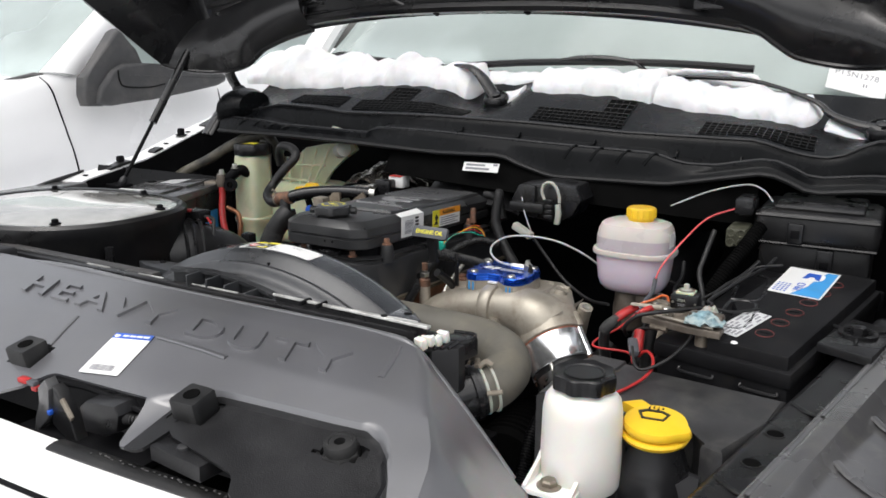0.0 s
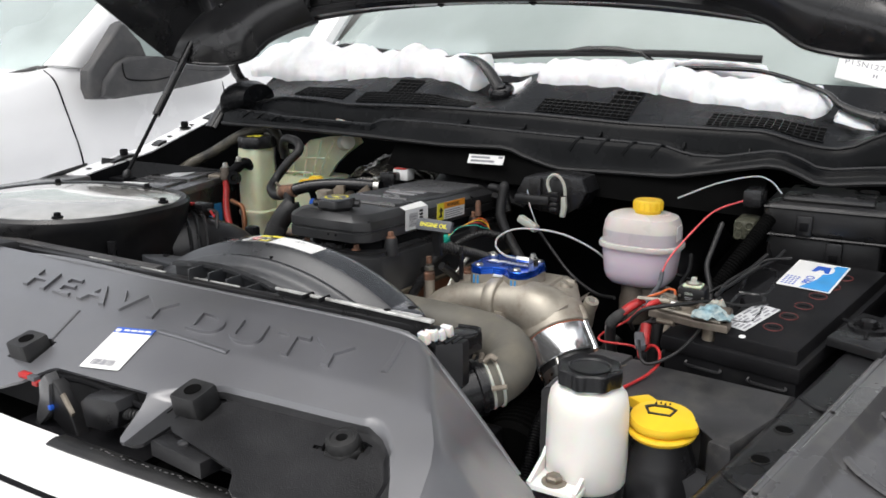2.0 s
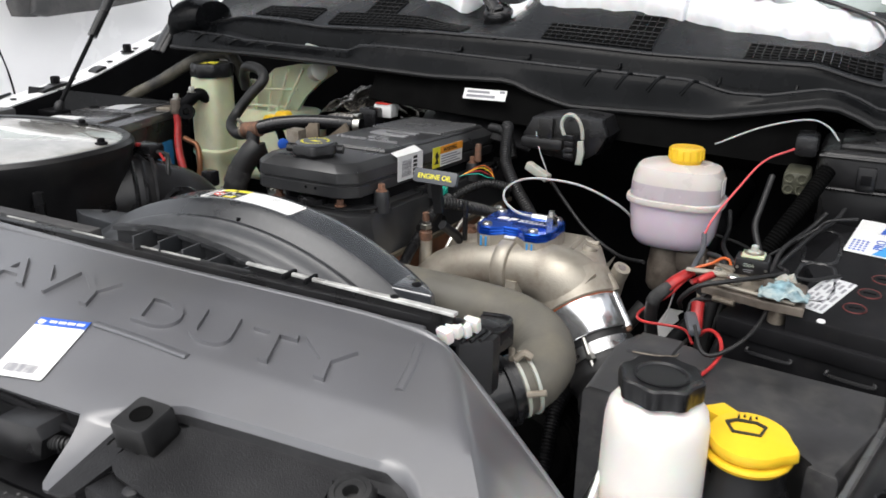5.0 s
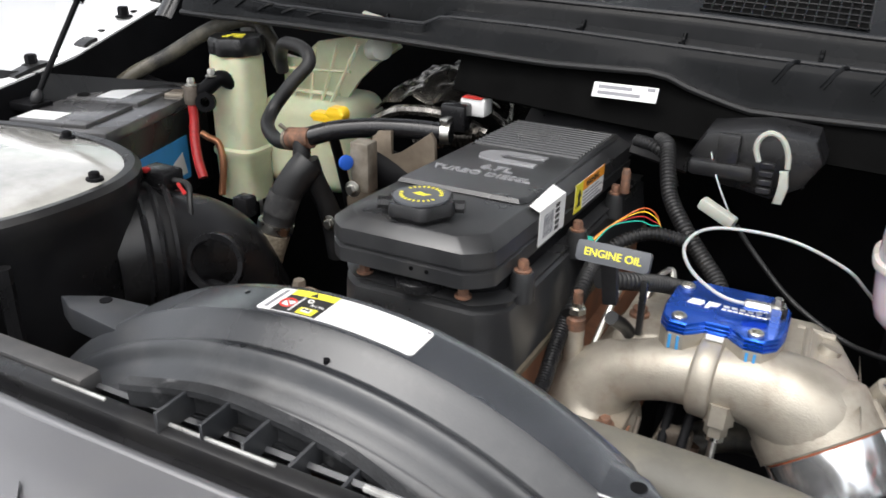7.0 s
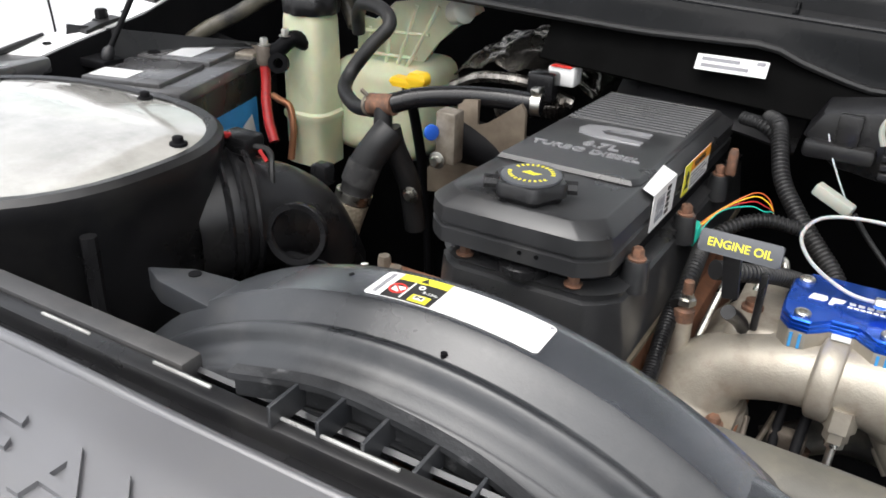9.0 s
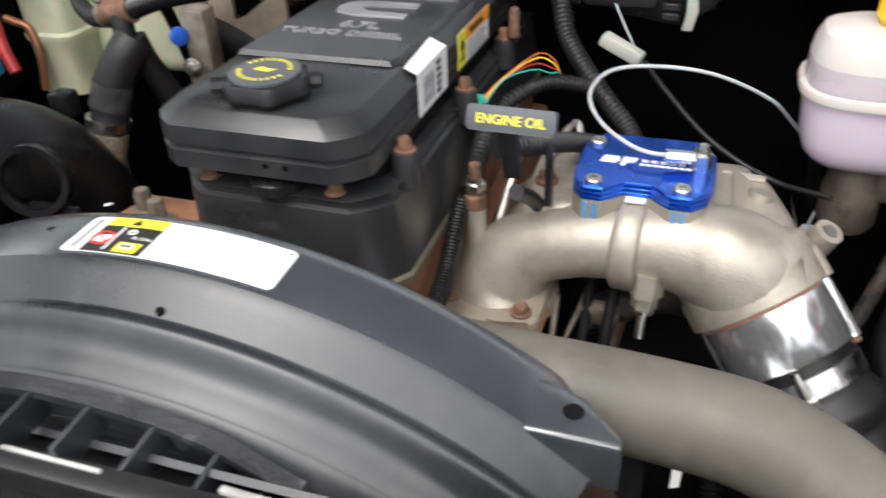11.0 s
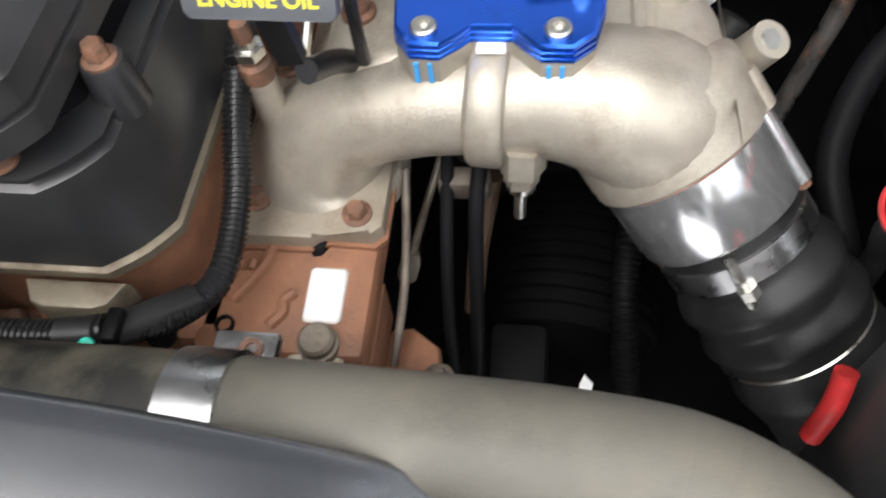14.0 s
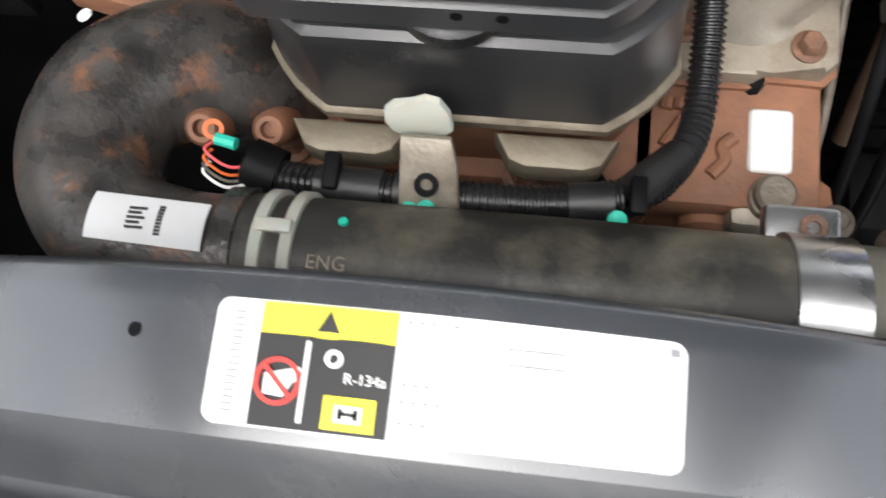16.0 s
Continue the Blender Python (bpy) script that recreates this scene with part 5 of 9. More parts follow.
def engine_block():
    t = thing("engine_block", (0.06, 1.3, 0.55), "rust-brown iron cylinder head and block under the valve cover", "engine")
    b = new_bm()
    box(b, -0.085, 0.155, 1.072, 1.62, 0.86, 0.995, 0.012)
    part("cylinder_head", b, "rust", t)
    b = new_bm()
    box(b, 0.130, 0.236, 1.068, 1.30, 0.965, 0.995, 0.006)
    part("intake_shelf", b, "rust", t)
    b = new_bm()
    prism(b, [(0.150, 0.80), (0.200, 0.80), (0.236, 0.92), (0.237, 0.97), (0.150, 0.97)], -1.13, -1.074, on((0, 0, 0), (1, 0, 0), (0, 0, 1)), 0.004)
    part("front_face", b, "rust", t)
    # same iron as the head, coloured black for the shade below the hose
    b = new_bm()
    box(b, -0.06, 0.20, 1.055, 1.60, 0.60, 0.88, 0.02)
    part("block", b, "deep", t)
    for x, y, z, w in ((0.18, 1.069, 0.965, 0.03), (0.235, 1.069, 0.93, 0.024), (0.10, 1.068, 0.95, 0.03)):
        b = new_bm()
        lathe(b, [(w / 2, -0.01), (w / 2, 0.006), (w * 0.32, 0.009), (w * 0.22, 0.009), (w * 0.2, 0.002), (0, 0.002)], (x, y, z), (0, -1, 0), 20, caps=False)
        part("boss", b, "rust", t)
    for pts in ([(0.15, 1.10), (0.165, 1.125), (0.168, 1.14)], [(0.176, 1.085), (0.183, 1.094), (0.182, 1.102), (0.188, 1.108)], [(0.150, 1.122), (0.151, 1.128)], [(0.157, 1.122), (0.158, 1.128)]):
        b = new_bm()
        tube(b, [(x, y, 0.996) for x, y in pts], 0.004, 8)
        part("casting_rib", b, "rust", t)
    # shallow dark cups imitate the shade down the bores
    for x, y, r in ((0.149, 1.084, 0.0042), (0.112, 1.074, 0.007)):
        b = new_bm()
        lathe(b, [(r + 0.002, 0), (r + 0.002, 0.003), (r, 0.003), (r, 0.0005), (0, 0.0005)], (x, y, 0.994), seg=16, caps=False)
        part("bore", b, "deep", t)
    for x, y in ((-0.058, 1.085), (0.075, 1.076), (0.02, 1.076)):
        b = new_bm()
        bolt(b, (x, y, 0.995), r=0.008, h=0.012, washer=1.5)
        part("bolt", b, "rust_bolt", t)
    return t


engine_block()


def valve_cover():
    t = thing("valve_cover", (0.05, 1.3, 1.06), "black ribbed valve cover with sloped shoulders and rusty bolts", "valve cover")
    # cast seat between cover and head
    b = new_bm()
    o = cover_outline(-0.0525, 0.1445, 1.0755, 1.60, 0.032)
    loft_outline(b, [(shrink(o, 0.003), 1.0655), (o, 1.067), (o, 1.073), (shrink(o, 0.002), 1.075)])
    part("seat", b, "seat_metal", t, "oily cast aluminium seat")
    b = new_bm()
    loft_outline(b, [(shrink(o, 0.010), 0.990), (shrink(o, 0.008), 1.0660)])
    part("head_wall", b, "rust", t, "rusty brown wall below the seat")
    for x0, x1 in ((-0.028, 0.008), (0.072, 0.108)):
        b = new_bm()
        prism(b, [(x0 - 0.012, 1.076), (x0 - 0.004, 1.062), (x0 + 0.004, 1.059), (x1 - 0.004, 1.059), (x1 + 0.004, 1.062), (x1 + 0.012, 1.076)], 1.045, 1.064, None, 0.003)
        part("seat_lug", b, "seat_metal", t)
    # lower box
    b = new_bm()
    o = cover_outline(-0.051, 0.142, 1.078, 1.595, 0.032)
    u = cover_outline(-0.045, 0.136, 1.080, 1.59, 0.028)
    loft_outline(b, [(o, 1.0755), (shrink(o, 0.002), 1.098), (u, 1.128), (shrink(u, -0.001), 1.140), (shrink(u, -0.0045), 1.1425), (shrink(u, -0.0045), 1.1475), (shrink(u, -0.001), 1.150), (shrink(u, 0.010), 1.151)])
    part("lower_box", b, "cover", t)
    b = new_bm()
    u2 = cover_outline(-0.030, 0.120, 1.100, 1.56, 0.03)
    loft_outline(b, [(u2, 1.150), (u2, 1.168)])
    part("neck", b, "deep", t)
    # bolts on the shelf, the right-hand one on a turret
    for x, y, z in ((-0.011, 1.090, 1.1525), (0.095, 1.090, 1.1525)):
        b = new_bm()
        bolt(b, (x, y, z), r=0.0055, h=0.010, washer=1.5)
        part("bolt", b, "rust_bolt", t)
    for x, y, z in ((0.138, 1.137, 1.168), (0.142, 1.285, 1.155), (0.142, 1.43, 1.15)):
        b = new_bm()
        lathe(b, [(0.0125, -0.030), (0.012, -0.016), (0.011, -0.004), (0.010, 0.0)], (x - 0.004, y, z), seg=20)
        tt = part("turret", b, "cover", t)
        b = new_bm()
        bolt(b, (x - 0.004, y, z), r=0.0058, h=0.011, washer=1.45)
        part("bolt", b, "rust_bolt", tt)
    b = new_bm()
    lathe(b, [(0.006, 0), (0.0055, 0.026), (0.004, 0.03)], (0.150, 1.425, 1.155), seg=12)
    part("stud", b, "rust_bolt", t)
    b = new_bm()
    lathe(b, [(0.024, 1.150), (0.024, 1.158), (0.020, 1.161)], (0.045, 1.098, 0), seg=24)
    part("drain_boss", b, "gloss", t)
    # upper cover: vertical skirt, groove, bevel and a stepped top
    b = new_bm()
    o = cover_outline(-0.050, 0.124, 1.073, 1.545, 0.024)
    f = shrink(o, 0.0025)
    loft_outline(b, [(shrink(o, 0.004), 1.166), (o, 1.168), (o, 1.182), (f, 1.1835), (f, 1.186), (o, 1.1875), (shrink(o, 0.0008), 1.202), (shrink(o, 0.0035), 1.205), (shrink(o, 0.0125), 1.2125), (shrink(o, 0.014), 1.2135)])
    up = part("upper_cover", b, "cover", t)
    # raised rear field, whose front edge steps up
    b = new_bm()
    f0 = [(-0.036, 1.528), (-0.036, 1.196), (0.104, 1.196), (0.110, 1.206), (0.110, 1.528)]
    loft_outline(b, [(shrink(f0, -0.002), 1.213), (f0, 1.2145), (shrink(f0, 0.003), 1.2185), (shrink(f0, 0.005), 1.219)])
    fld = part("raised_field", b, "cover", t)
    for i in range(13):
        y = 1.378 + 0.0112 * i
        b = new_bm()
        tube(b, [(x, y, 1.2192 + eng_z(y)) for x in (-0.030, 0.03, 0.104)], 0.0034, 8, flat=0.8)
        part("ridge", b, "cover", fld)
    # small drain holes in the skirt, drawn as dark dots for their shade
    for x in (0.050, 0.066):
        b = new_bm()
        lathe(b, [(0.0022, 0), (0.0022, 0.0012)], (x, 1.0735, 1.178), (0, -1, 0), 10)
        part("pin_hole", b, "deep", up)
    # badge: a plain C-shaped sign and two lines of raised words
    mz = lambda x, y: on((x, y, 1.2192 + eng_z(y)), (1, 0, 0), (0, 1, -0.05))
    b = new_bm()
    oc = [(0.0165, 0.022), (-0.009, 0.022), (-0.026, 0.014), (-0.030, 0.0), (-0.026, -0.014), (-0.009, -0.022), (0.031, -0.022), (0.031, -0.010), (-0.003, -0.009), (-0.010, 0.0), (-0.004, 0.008), (0.031, 0.009), (0.031, 0.022)]
    prism(b, oc[::-1], 0, 0.0022, mz(0.036, 1.330) @ Matrix.Diagonal((1.25, 1.1, 1, 1)), 0.0005, 1)
    part("badge", b, "badge", t, "dull grey moulded badge")
    b = new_bm()
    text(b, "6.7L", 0.023, mz(0.042, 1.274), 0.0014, 'CENTER', bold=0.0006)
    part("engine_size", b, "badge", t)
    b = new_bm()
    text(b, "TURBO DIESEL", 0.0170, mz(0.034, 1.250), 0.0016, 'CENTER', 1.05, bold=0.0005)
    part("lettering", b, "badge", t)


valve_cover()


def oil_cap():
    x, y, z = 0.037, 1.116, 1.2125
    t = thing("oil_filler_cap", (x, y, z), "black oil filler cap with a yellow printed ring", "oil cap")
    b = new_bm()
    loops = []
    for h, s in ((0.0, 0.84), (0.004, 0.90), (0.006, 1.0), (0.015, 1.0), (0.018, 0.94)):
        lp = []
        for k in range(48):
            a = 2 * math.pi * k / 48
            r = 0.031 + 0.0032 * max(-0.5, math.cos(6 * a))
            lp.append(Vector((x + s * r * math.cos(a), y + s * r * math.sin(a), z + h)))
        loops.append(lp)
    rings(b, loops)
    part("grip", b, "plastic", t)
    z += 0.0005
    for a in (20, 200):
        b = new_bm()
        c, s = math.cos(radians(a)), math.sin(radians(a))
        tube(b, [(x + 0.026 * c, y + 0.026 * s, z + 0.010), (x + 0.041 * c, y + 0.041 * s, z + 0.010)], 0.0065, 8)
        part("wing", b, "plastic", t)
    b = new_bm()
    lathe(b, [(0.0265, 0.0175), (0.0265, 0.0195), (0.024, 0.0205)], (x, y, z), seg=40)
    part("disc", b, "dip", t)
    b = new_bm()
    for k in range(26):
        if k % 13 in (0, 12):
            continue
        a = 2 * math.pi * k / 26
        m = Matrix.Translation((x, y, z + 0.0206)) @ Matrix.Rotation(a, 4, 'Z')
        bars(b, m, [(0.0172, 0.0208, -0.0011, 0.0020)], 0.0004)
    part("ring_print", b, "yellow_ink", t)["kind"] = "stuff"
    b = new_bm()
    prism(b, [(-0.008, -0.002), (0.004, -0.004), (0.009, 0.002), (0.003, 0.001), (-0.003, 0.004)], 0, 0.0004, Matrix.Translation((x, y, z + 0.0206)))
    part("oil_can_sign", b, "yellow_ink", t)


oil_cap()


def side_label(name, x, y0, y1, z0, z1, fold, label):
    m = on((x, y0, z0), (0, 1, -0.05), (0, 0, 1))
    b = new_bm()
    w, h = y1 - y0, z1 - z0
    slab(b, m, 0, w, 0, h, 0.0006, 0.001)
    if fold:
        prism(b, [(0, 0), (w, 0), (w, -0.016), (0, -0.012)], -0.0003, 0.0004, on((x + 0.0003, y0, z1), (0, 1, -0.05), (1, 0, -0.45)))
    t = solo(name, b, "label", label, "label")
    return t, m, w, h


t_, m_, w_, h_ = side_label("barcode_label", 0.1250, 1.196, 1.272, 1.166, 1.204, True, "curled white barcode label on the valve cover")
b = new_bm()
r_ = random.Random(9)
yy = 0.006
while yy < 0.03:
    hh = r_.choice((0.0006, 0.001))
    bars(b, m_, [(0.012, 0.040, yy, hh)], 0.0009)
    yy += hh + r_.choice((0.0006, 0.001))
part("barcode", b, "grey_ink", t_)["kind"] = "stuff"
for i in range(5):
    b = new_bm()
    bars(b, m_, [(0.046, 0.058, 0.004 + 0.0063 * i, 0.0042)], 0.0009)
    part("character_bar", b, "ink", t_)
t_, m_, w_, h_ = side_label("warning_label", 0.1250, 1.305, 1.412, 1.163, 1.1965, False, "orange, yellow and white warning label on the valve cover")
b = new_bm()
bars(b, m_, [(0, 0.025, 0, h_)], 0.0009)
part("yellow_field", b, "yellow_ink", t_)
b = new_bm()
bars(b, m_, [(0.025, w_, h_ * 0.62, h_ * 0.38)], 0.0009)
part("orange_field", b, "orange_ink", t_)
b = new_bm()
prism(b, [(0.004, 0.006), (0.012, 0.012), (0.008, 0.020), (0.014, 0.026), (0.021, 0.018), (0.016, 0.014), (0.020, 0.006)], 0, 0.0012, m_)
part("hazard_sign", b, "ink", t_)
b = new_bm()
text(b, "WARNING", 0.010, m_ @ Matrix.Translation((0.036, h_ * 0.70, 0.0012)), 0.0002)
part("warning_word", b, "ink", t_)
for i in range(4):
    b = new_bm()
    bars(b, m_, [(0.030, w_ - 0.008 - 0.012 * (i % 2), 0.003 + 0.0042 * i, 0.0018)], 0.0009)
    part("print_line", b, "grey_ink", t_)


def dipstick():
    t = thing("oil_dipstick", (0.20, 1.15, 1.09), "grey engine oil dipstick handle with yellow words", "dipstick")
    m = on((0.2145, 1.149, 1.196), (1, -0.02, 0.0), (0, 0.45, 1))
    b = new_bm()
    prism(b, round_rect(-0.0335, 0.0335, -0.0095, 0.0095, 0.003), -0.004, 0.004, m, 0.0012)
    part("handle", b, "dip", t)
    b = new_bm()
    text(b, "ENGINE OIL", 0.0098, m @ Matrix.Translation((0, -0.0036, 0.0042)), 0.0003, 'CENTER', bold=0.00015)
    part("lettering", b, "yellow_ink", t)
    b = new_bm()
    prism(b, [(0.199, 1.192), (0.214, 1.192), (0.219, 1.142), (0.206, 1.140)], 1.160, 1.168, Matrix(((1, 0, 0, 0), (0, 0, 1, 0), (0, 1, 0, 0), (0, 0, 0, 1))))
    part("stem", b, "plastic", t)
    b = new_bm()
    tube(b, [(0.212, 1.175, 1.12), (0.222, 1.21, 1.09), (0.23, 1.25, 1.03)], 0.007, 10)
    part("guide_tube", b, "plastic", t)


dipstick()

# intake elbow of cast aluminium, with a blue throttle plate and a polished sleeve
SLV = Vector((0.582, -0.439, -0.684)).normalized()
FLG = Vector((0.417, 1.207, 1.021))
CROSS = Vector((0.801, 0.166, 0.574)).normalized()  # across the outlet, from post to post
PINS = [FLG + 0.0505 * v for v in (CROSS, -CROSS)]


def intake():
    t = thing("intake_elbow", (0.28, 1.2, 0.99), "cast aluminium intake elbow with ribbed collar and bolted flange", "intake manifold")
    b = new_bm()
    o = [(0.138, 1.292), (0.138, 1.146), (0.145, 1.139), (0.196, 1.139), (0.203, 1.144), (0.232, 1.143), (0.239, 1.150), (0.240, 1.292)]
    prism(b, o, 0.996, 1.010, None, 0.003)
    fl = part("flange", b, "cast_flange", t)
    b = new_bm()
    prism(b, [(x + (0.002 if x > 0.2 else -0.002), y - 0.003) for x, y in o], 0.9945, 0.9985)
    part("gasket", b, "rust", t)
    for x, y in ((0.222, 1.157), (0.156, 1.165), (0.235, 1.27), (0.155, 1.275)):
        b = new_bm()
        bolt(b, (x, y, 1.0105), r=0.0068, h=0.009, washer=1.4)
        part("bolt", b, "rust_bolt", fl)
    # main pipe
    b = new_bm()
    tube(b, [(0.192, 1.206, 0.998), (0.197, 1.207, 1.020), (0.220, 1.206, 1.046), (0.262, 1.204, 1.061), (0.305, 1.207, 1.065), (0.350, 1.211, 1.064), (0.388, 1.209, 1.055), FLG - SLV * 0.012],
         [0.056, 0.043, 0.033, 0.031, 0.033, 0.040, 0.048, 0.0535], 28, 8)
    part("pipe", b, "cast", t)
    # plenum behind the pipe
    b = new_bm()
    box(b, 0.205, 0.400, 1.206, 1.325, 1.030, 1.092, 0.014, 4)
    part("plenum", b, "cast", t)
    # chunky shoulder between plenum and outlet
    b = new_bm()
    pts = [Vector(q) for q in ((0.34, 1.206, 1.090), (0.34, 1.320, 1.088), (0.34, 1.206, 1.03), (0.34, 1.320, 1.03), (0.400, 1.214, 1.090), (0.412, 1.228, 1.089), (0.412, 1.300, 1.086), (0.402, 1.318, 1.084), (0.410, 1.300, 1.02), (0.436, 1.242, 1.074), (0.436, 1.262, 1.071))]
    e1, e2, _ = frame_of(SLV)
    pts += [FLG - SLV * 0.034 + 0.050 * (math.cos(a) * e1 + math.sin(a) * e2) for a in (2 * math.pi * k / 20 for k in range(20))]
    bmesh.ops.convex_hull(b, input=[b.verts.new(q) for q in pts])
    bmesh.ops.delete(b, geom=[v for v in b.verts if not v.link_faces], context='VERTS')
    bmesh.ops.dissolve_limit(b, angle_limit=radians(6), verts=b.verts[:], edges=b.edges[:])
    bmesh.ops.bevel(b, geom=[e for e in b.edges if e.calc_length() > 0.008], offset=0.0045, segments=3, affect='EDGES', profile=0.6)
    part("shoulder", b, "cast", t, sharp=60)
    b = new_bm()
    pts = [Vector(q) for q in ((0.168, 1.222, 1.012), (0.168, 1.318, 1.012), (0.182, 1.214, 1.040), (0.182, 1.318, 1.042), (0.215, 1.208, 1.070), (0.215, 1.322, 1.072), (0.262, 1.206, 1.091), (0.262, 1.324, 1.091), (0.27, 1.21, 1.03), (0.27, 1.32, 1.03))]
    bmesh.ops.convex_hull(b, input=[b.verts.new(q) for q in pts])
    bmesh.ops.dissolve_limit(b, angle_limit=radians(4), verts=b.verts[:], edges=b.edges[:])
    bmesh.ops.bevel(b, geom=b.edges[:], offset=0.006, segments=3, affect='EDGES', profile=0.5)
    part("shoulder", b, "cast", t, sharp=60)
    # cast ribs and a stub on the shoulder
    for q0, q1 in (((0.385, 1.222, 1.093), (0.383, 1.300, 1.091)), ((0.372, 1.300, 1.090), (0.408, 1.300, 1.087))):
        b = new_bm()
        tube(b, [q0, q1], 0.004, 8)
        part("cast_rib", b, "cast", t)
    b = new_bm()
    box(b, 0.245, 0.372, 1.195, 1.305, 1.080, 1.0905, 0.006, 2)
    part("seat", b, "cast", t)
    # collar round the pipe's middle
    b = new_bm()
    loops = []
    for x, r in ((0.2915, 0.031), (0.2935, 0.0385), (0.296, 0.0405), (0.311, 0.0415), (0.314, 0.0395), (0.3165, 0.031)):
        loops.append([Vector((x + 0.003 * math.cos(a), 1.2075 + r * math.cos(a), 1.0645 + r * math.sin(a))) for a in (2 * math.pi * k / 28 for k in range(28))])
    rings(b, loops)
    part("collar", b, "cast", t)
    # uprights for the dipstick clamp and harness bolts
    for x, y, z0, z1, r in ((0.169, 1.205, 1.0, 1.082, 0.0105), (0.224, 1.245, 1.04, 1.083, 0.011)):
        b = new_bm()
        lathe(b, [(r * 1.25, z0), (r, z0 + 0.02), (r * 0.92, z1)], (x, y, 0), seg=20)
        part("boss", b, "cast", t)
        b = new_bm()
        lathe(b, [(r * 0.95, z1), (r * 0.95, z1 + 0.012), (r * 0.7, z1 + 0.014), (r * 0.7, z1 + 0.018)], (x, y, 0), seg=20)
        part("bolt", b, "rust_bolt", t)
    b = new_bm()
    lathe(b, [(0.0095, 1.100), (0.0095, 1.106), (0.006, 1.107), (0.006, 1.112)], (0.169, 1.205, 0), seg=6)
    part("nut", b, "steel", t, "pale zinc nut")
    b = new_bm()
    lathe(b, [(0.0055, 1.111), (0.005, 1.124)], (0.169, 1.205, 0), seg=12)
    part("stud", b, "rust_bolt", t)
    # small lugs on the right
    for c, ax, r, h in (((0.398, 1.262, 1.062), (0.25, 0.25, 1), 0.011, 0.032), ((0.452, 1.249, 1.058), (0.35, -0.25, 0.9), 0.0125, 0.022)):
        b = new_bm()
        lathe(b, [(r * 1.3, -0.03), (r, 0.0), (r * 0.95, h)], c, ax, 20)
        part("lug", b, "cast", t)
    b = new_bm()
    lathe(b, [(0.0065, 0), (0.0065, 0.0016)], Vector((0.452, 1.249, 1.058)) + Vector((0.35, -0.25, 0.9)).normalized() * 0.0212, (0.35, -0.25, 0.9), 16)
    part("lug_bore", b, "steel", t)
    # outlet flange
    b = new_bm()
    lathe(b, [(0.046, -0.050), (0.0535, -0.044), (0.0570, -0.040), (0.0575, -0.034), (0.0570, -0.002), (0.0550, 0.0)], FLG, SLV, 40)
    part("outlet_flange", b, "cast", t)
    b = new_bm()
    lathe(b, [(0.0533, -0.0002), (0.0533, 0.0008)], FLG, SLV, 40)
    part("seal_ring", b, "orange", t, "thin orange gasket")
    for c in PINS:
        b = new_bm()
        lathe(b, [(0.0095, -0.026), (0.0105, -0.022), (0.0105, -0.0005)], c, SLV, 16)
        part("flange_lug", b, "cast", t)
    # sensor below the pipe
    b = new_bm()
    lathe(b, [(0.0145, 0.05), (0.0145, 0.028), (0.011, 0.026), (0.011, 0.016), (0.0085, 0.014)], (0.322, 1.178, 1.005), (0.02, 0.12, 1), 6)
    sn = part("sensor", b, "cast", t)
    b = new_bm()
    lathe(b, [(0.009, 0.018), (0.009, 0.012), (0.004, 0.011), (0.0038, -0.012)], (0.322, 1.176, 1.003), (0.02, 0.25, 1), 12)
    part("sensor_tip", b, "steel", sn)


intake()


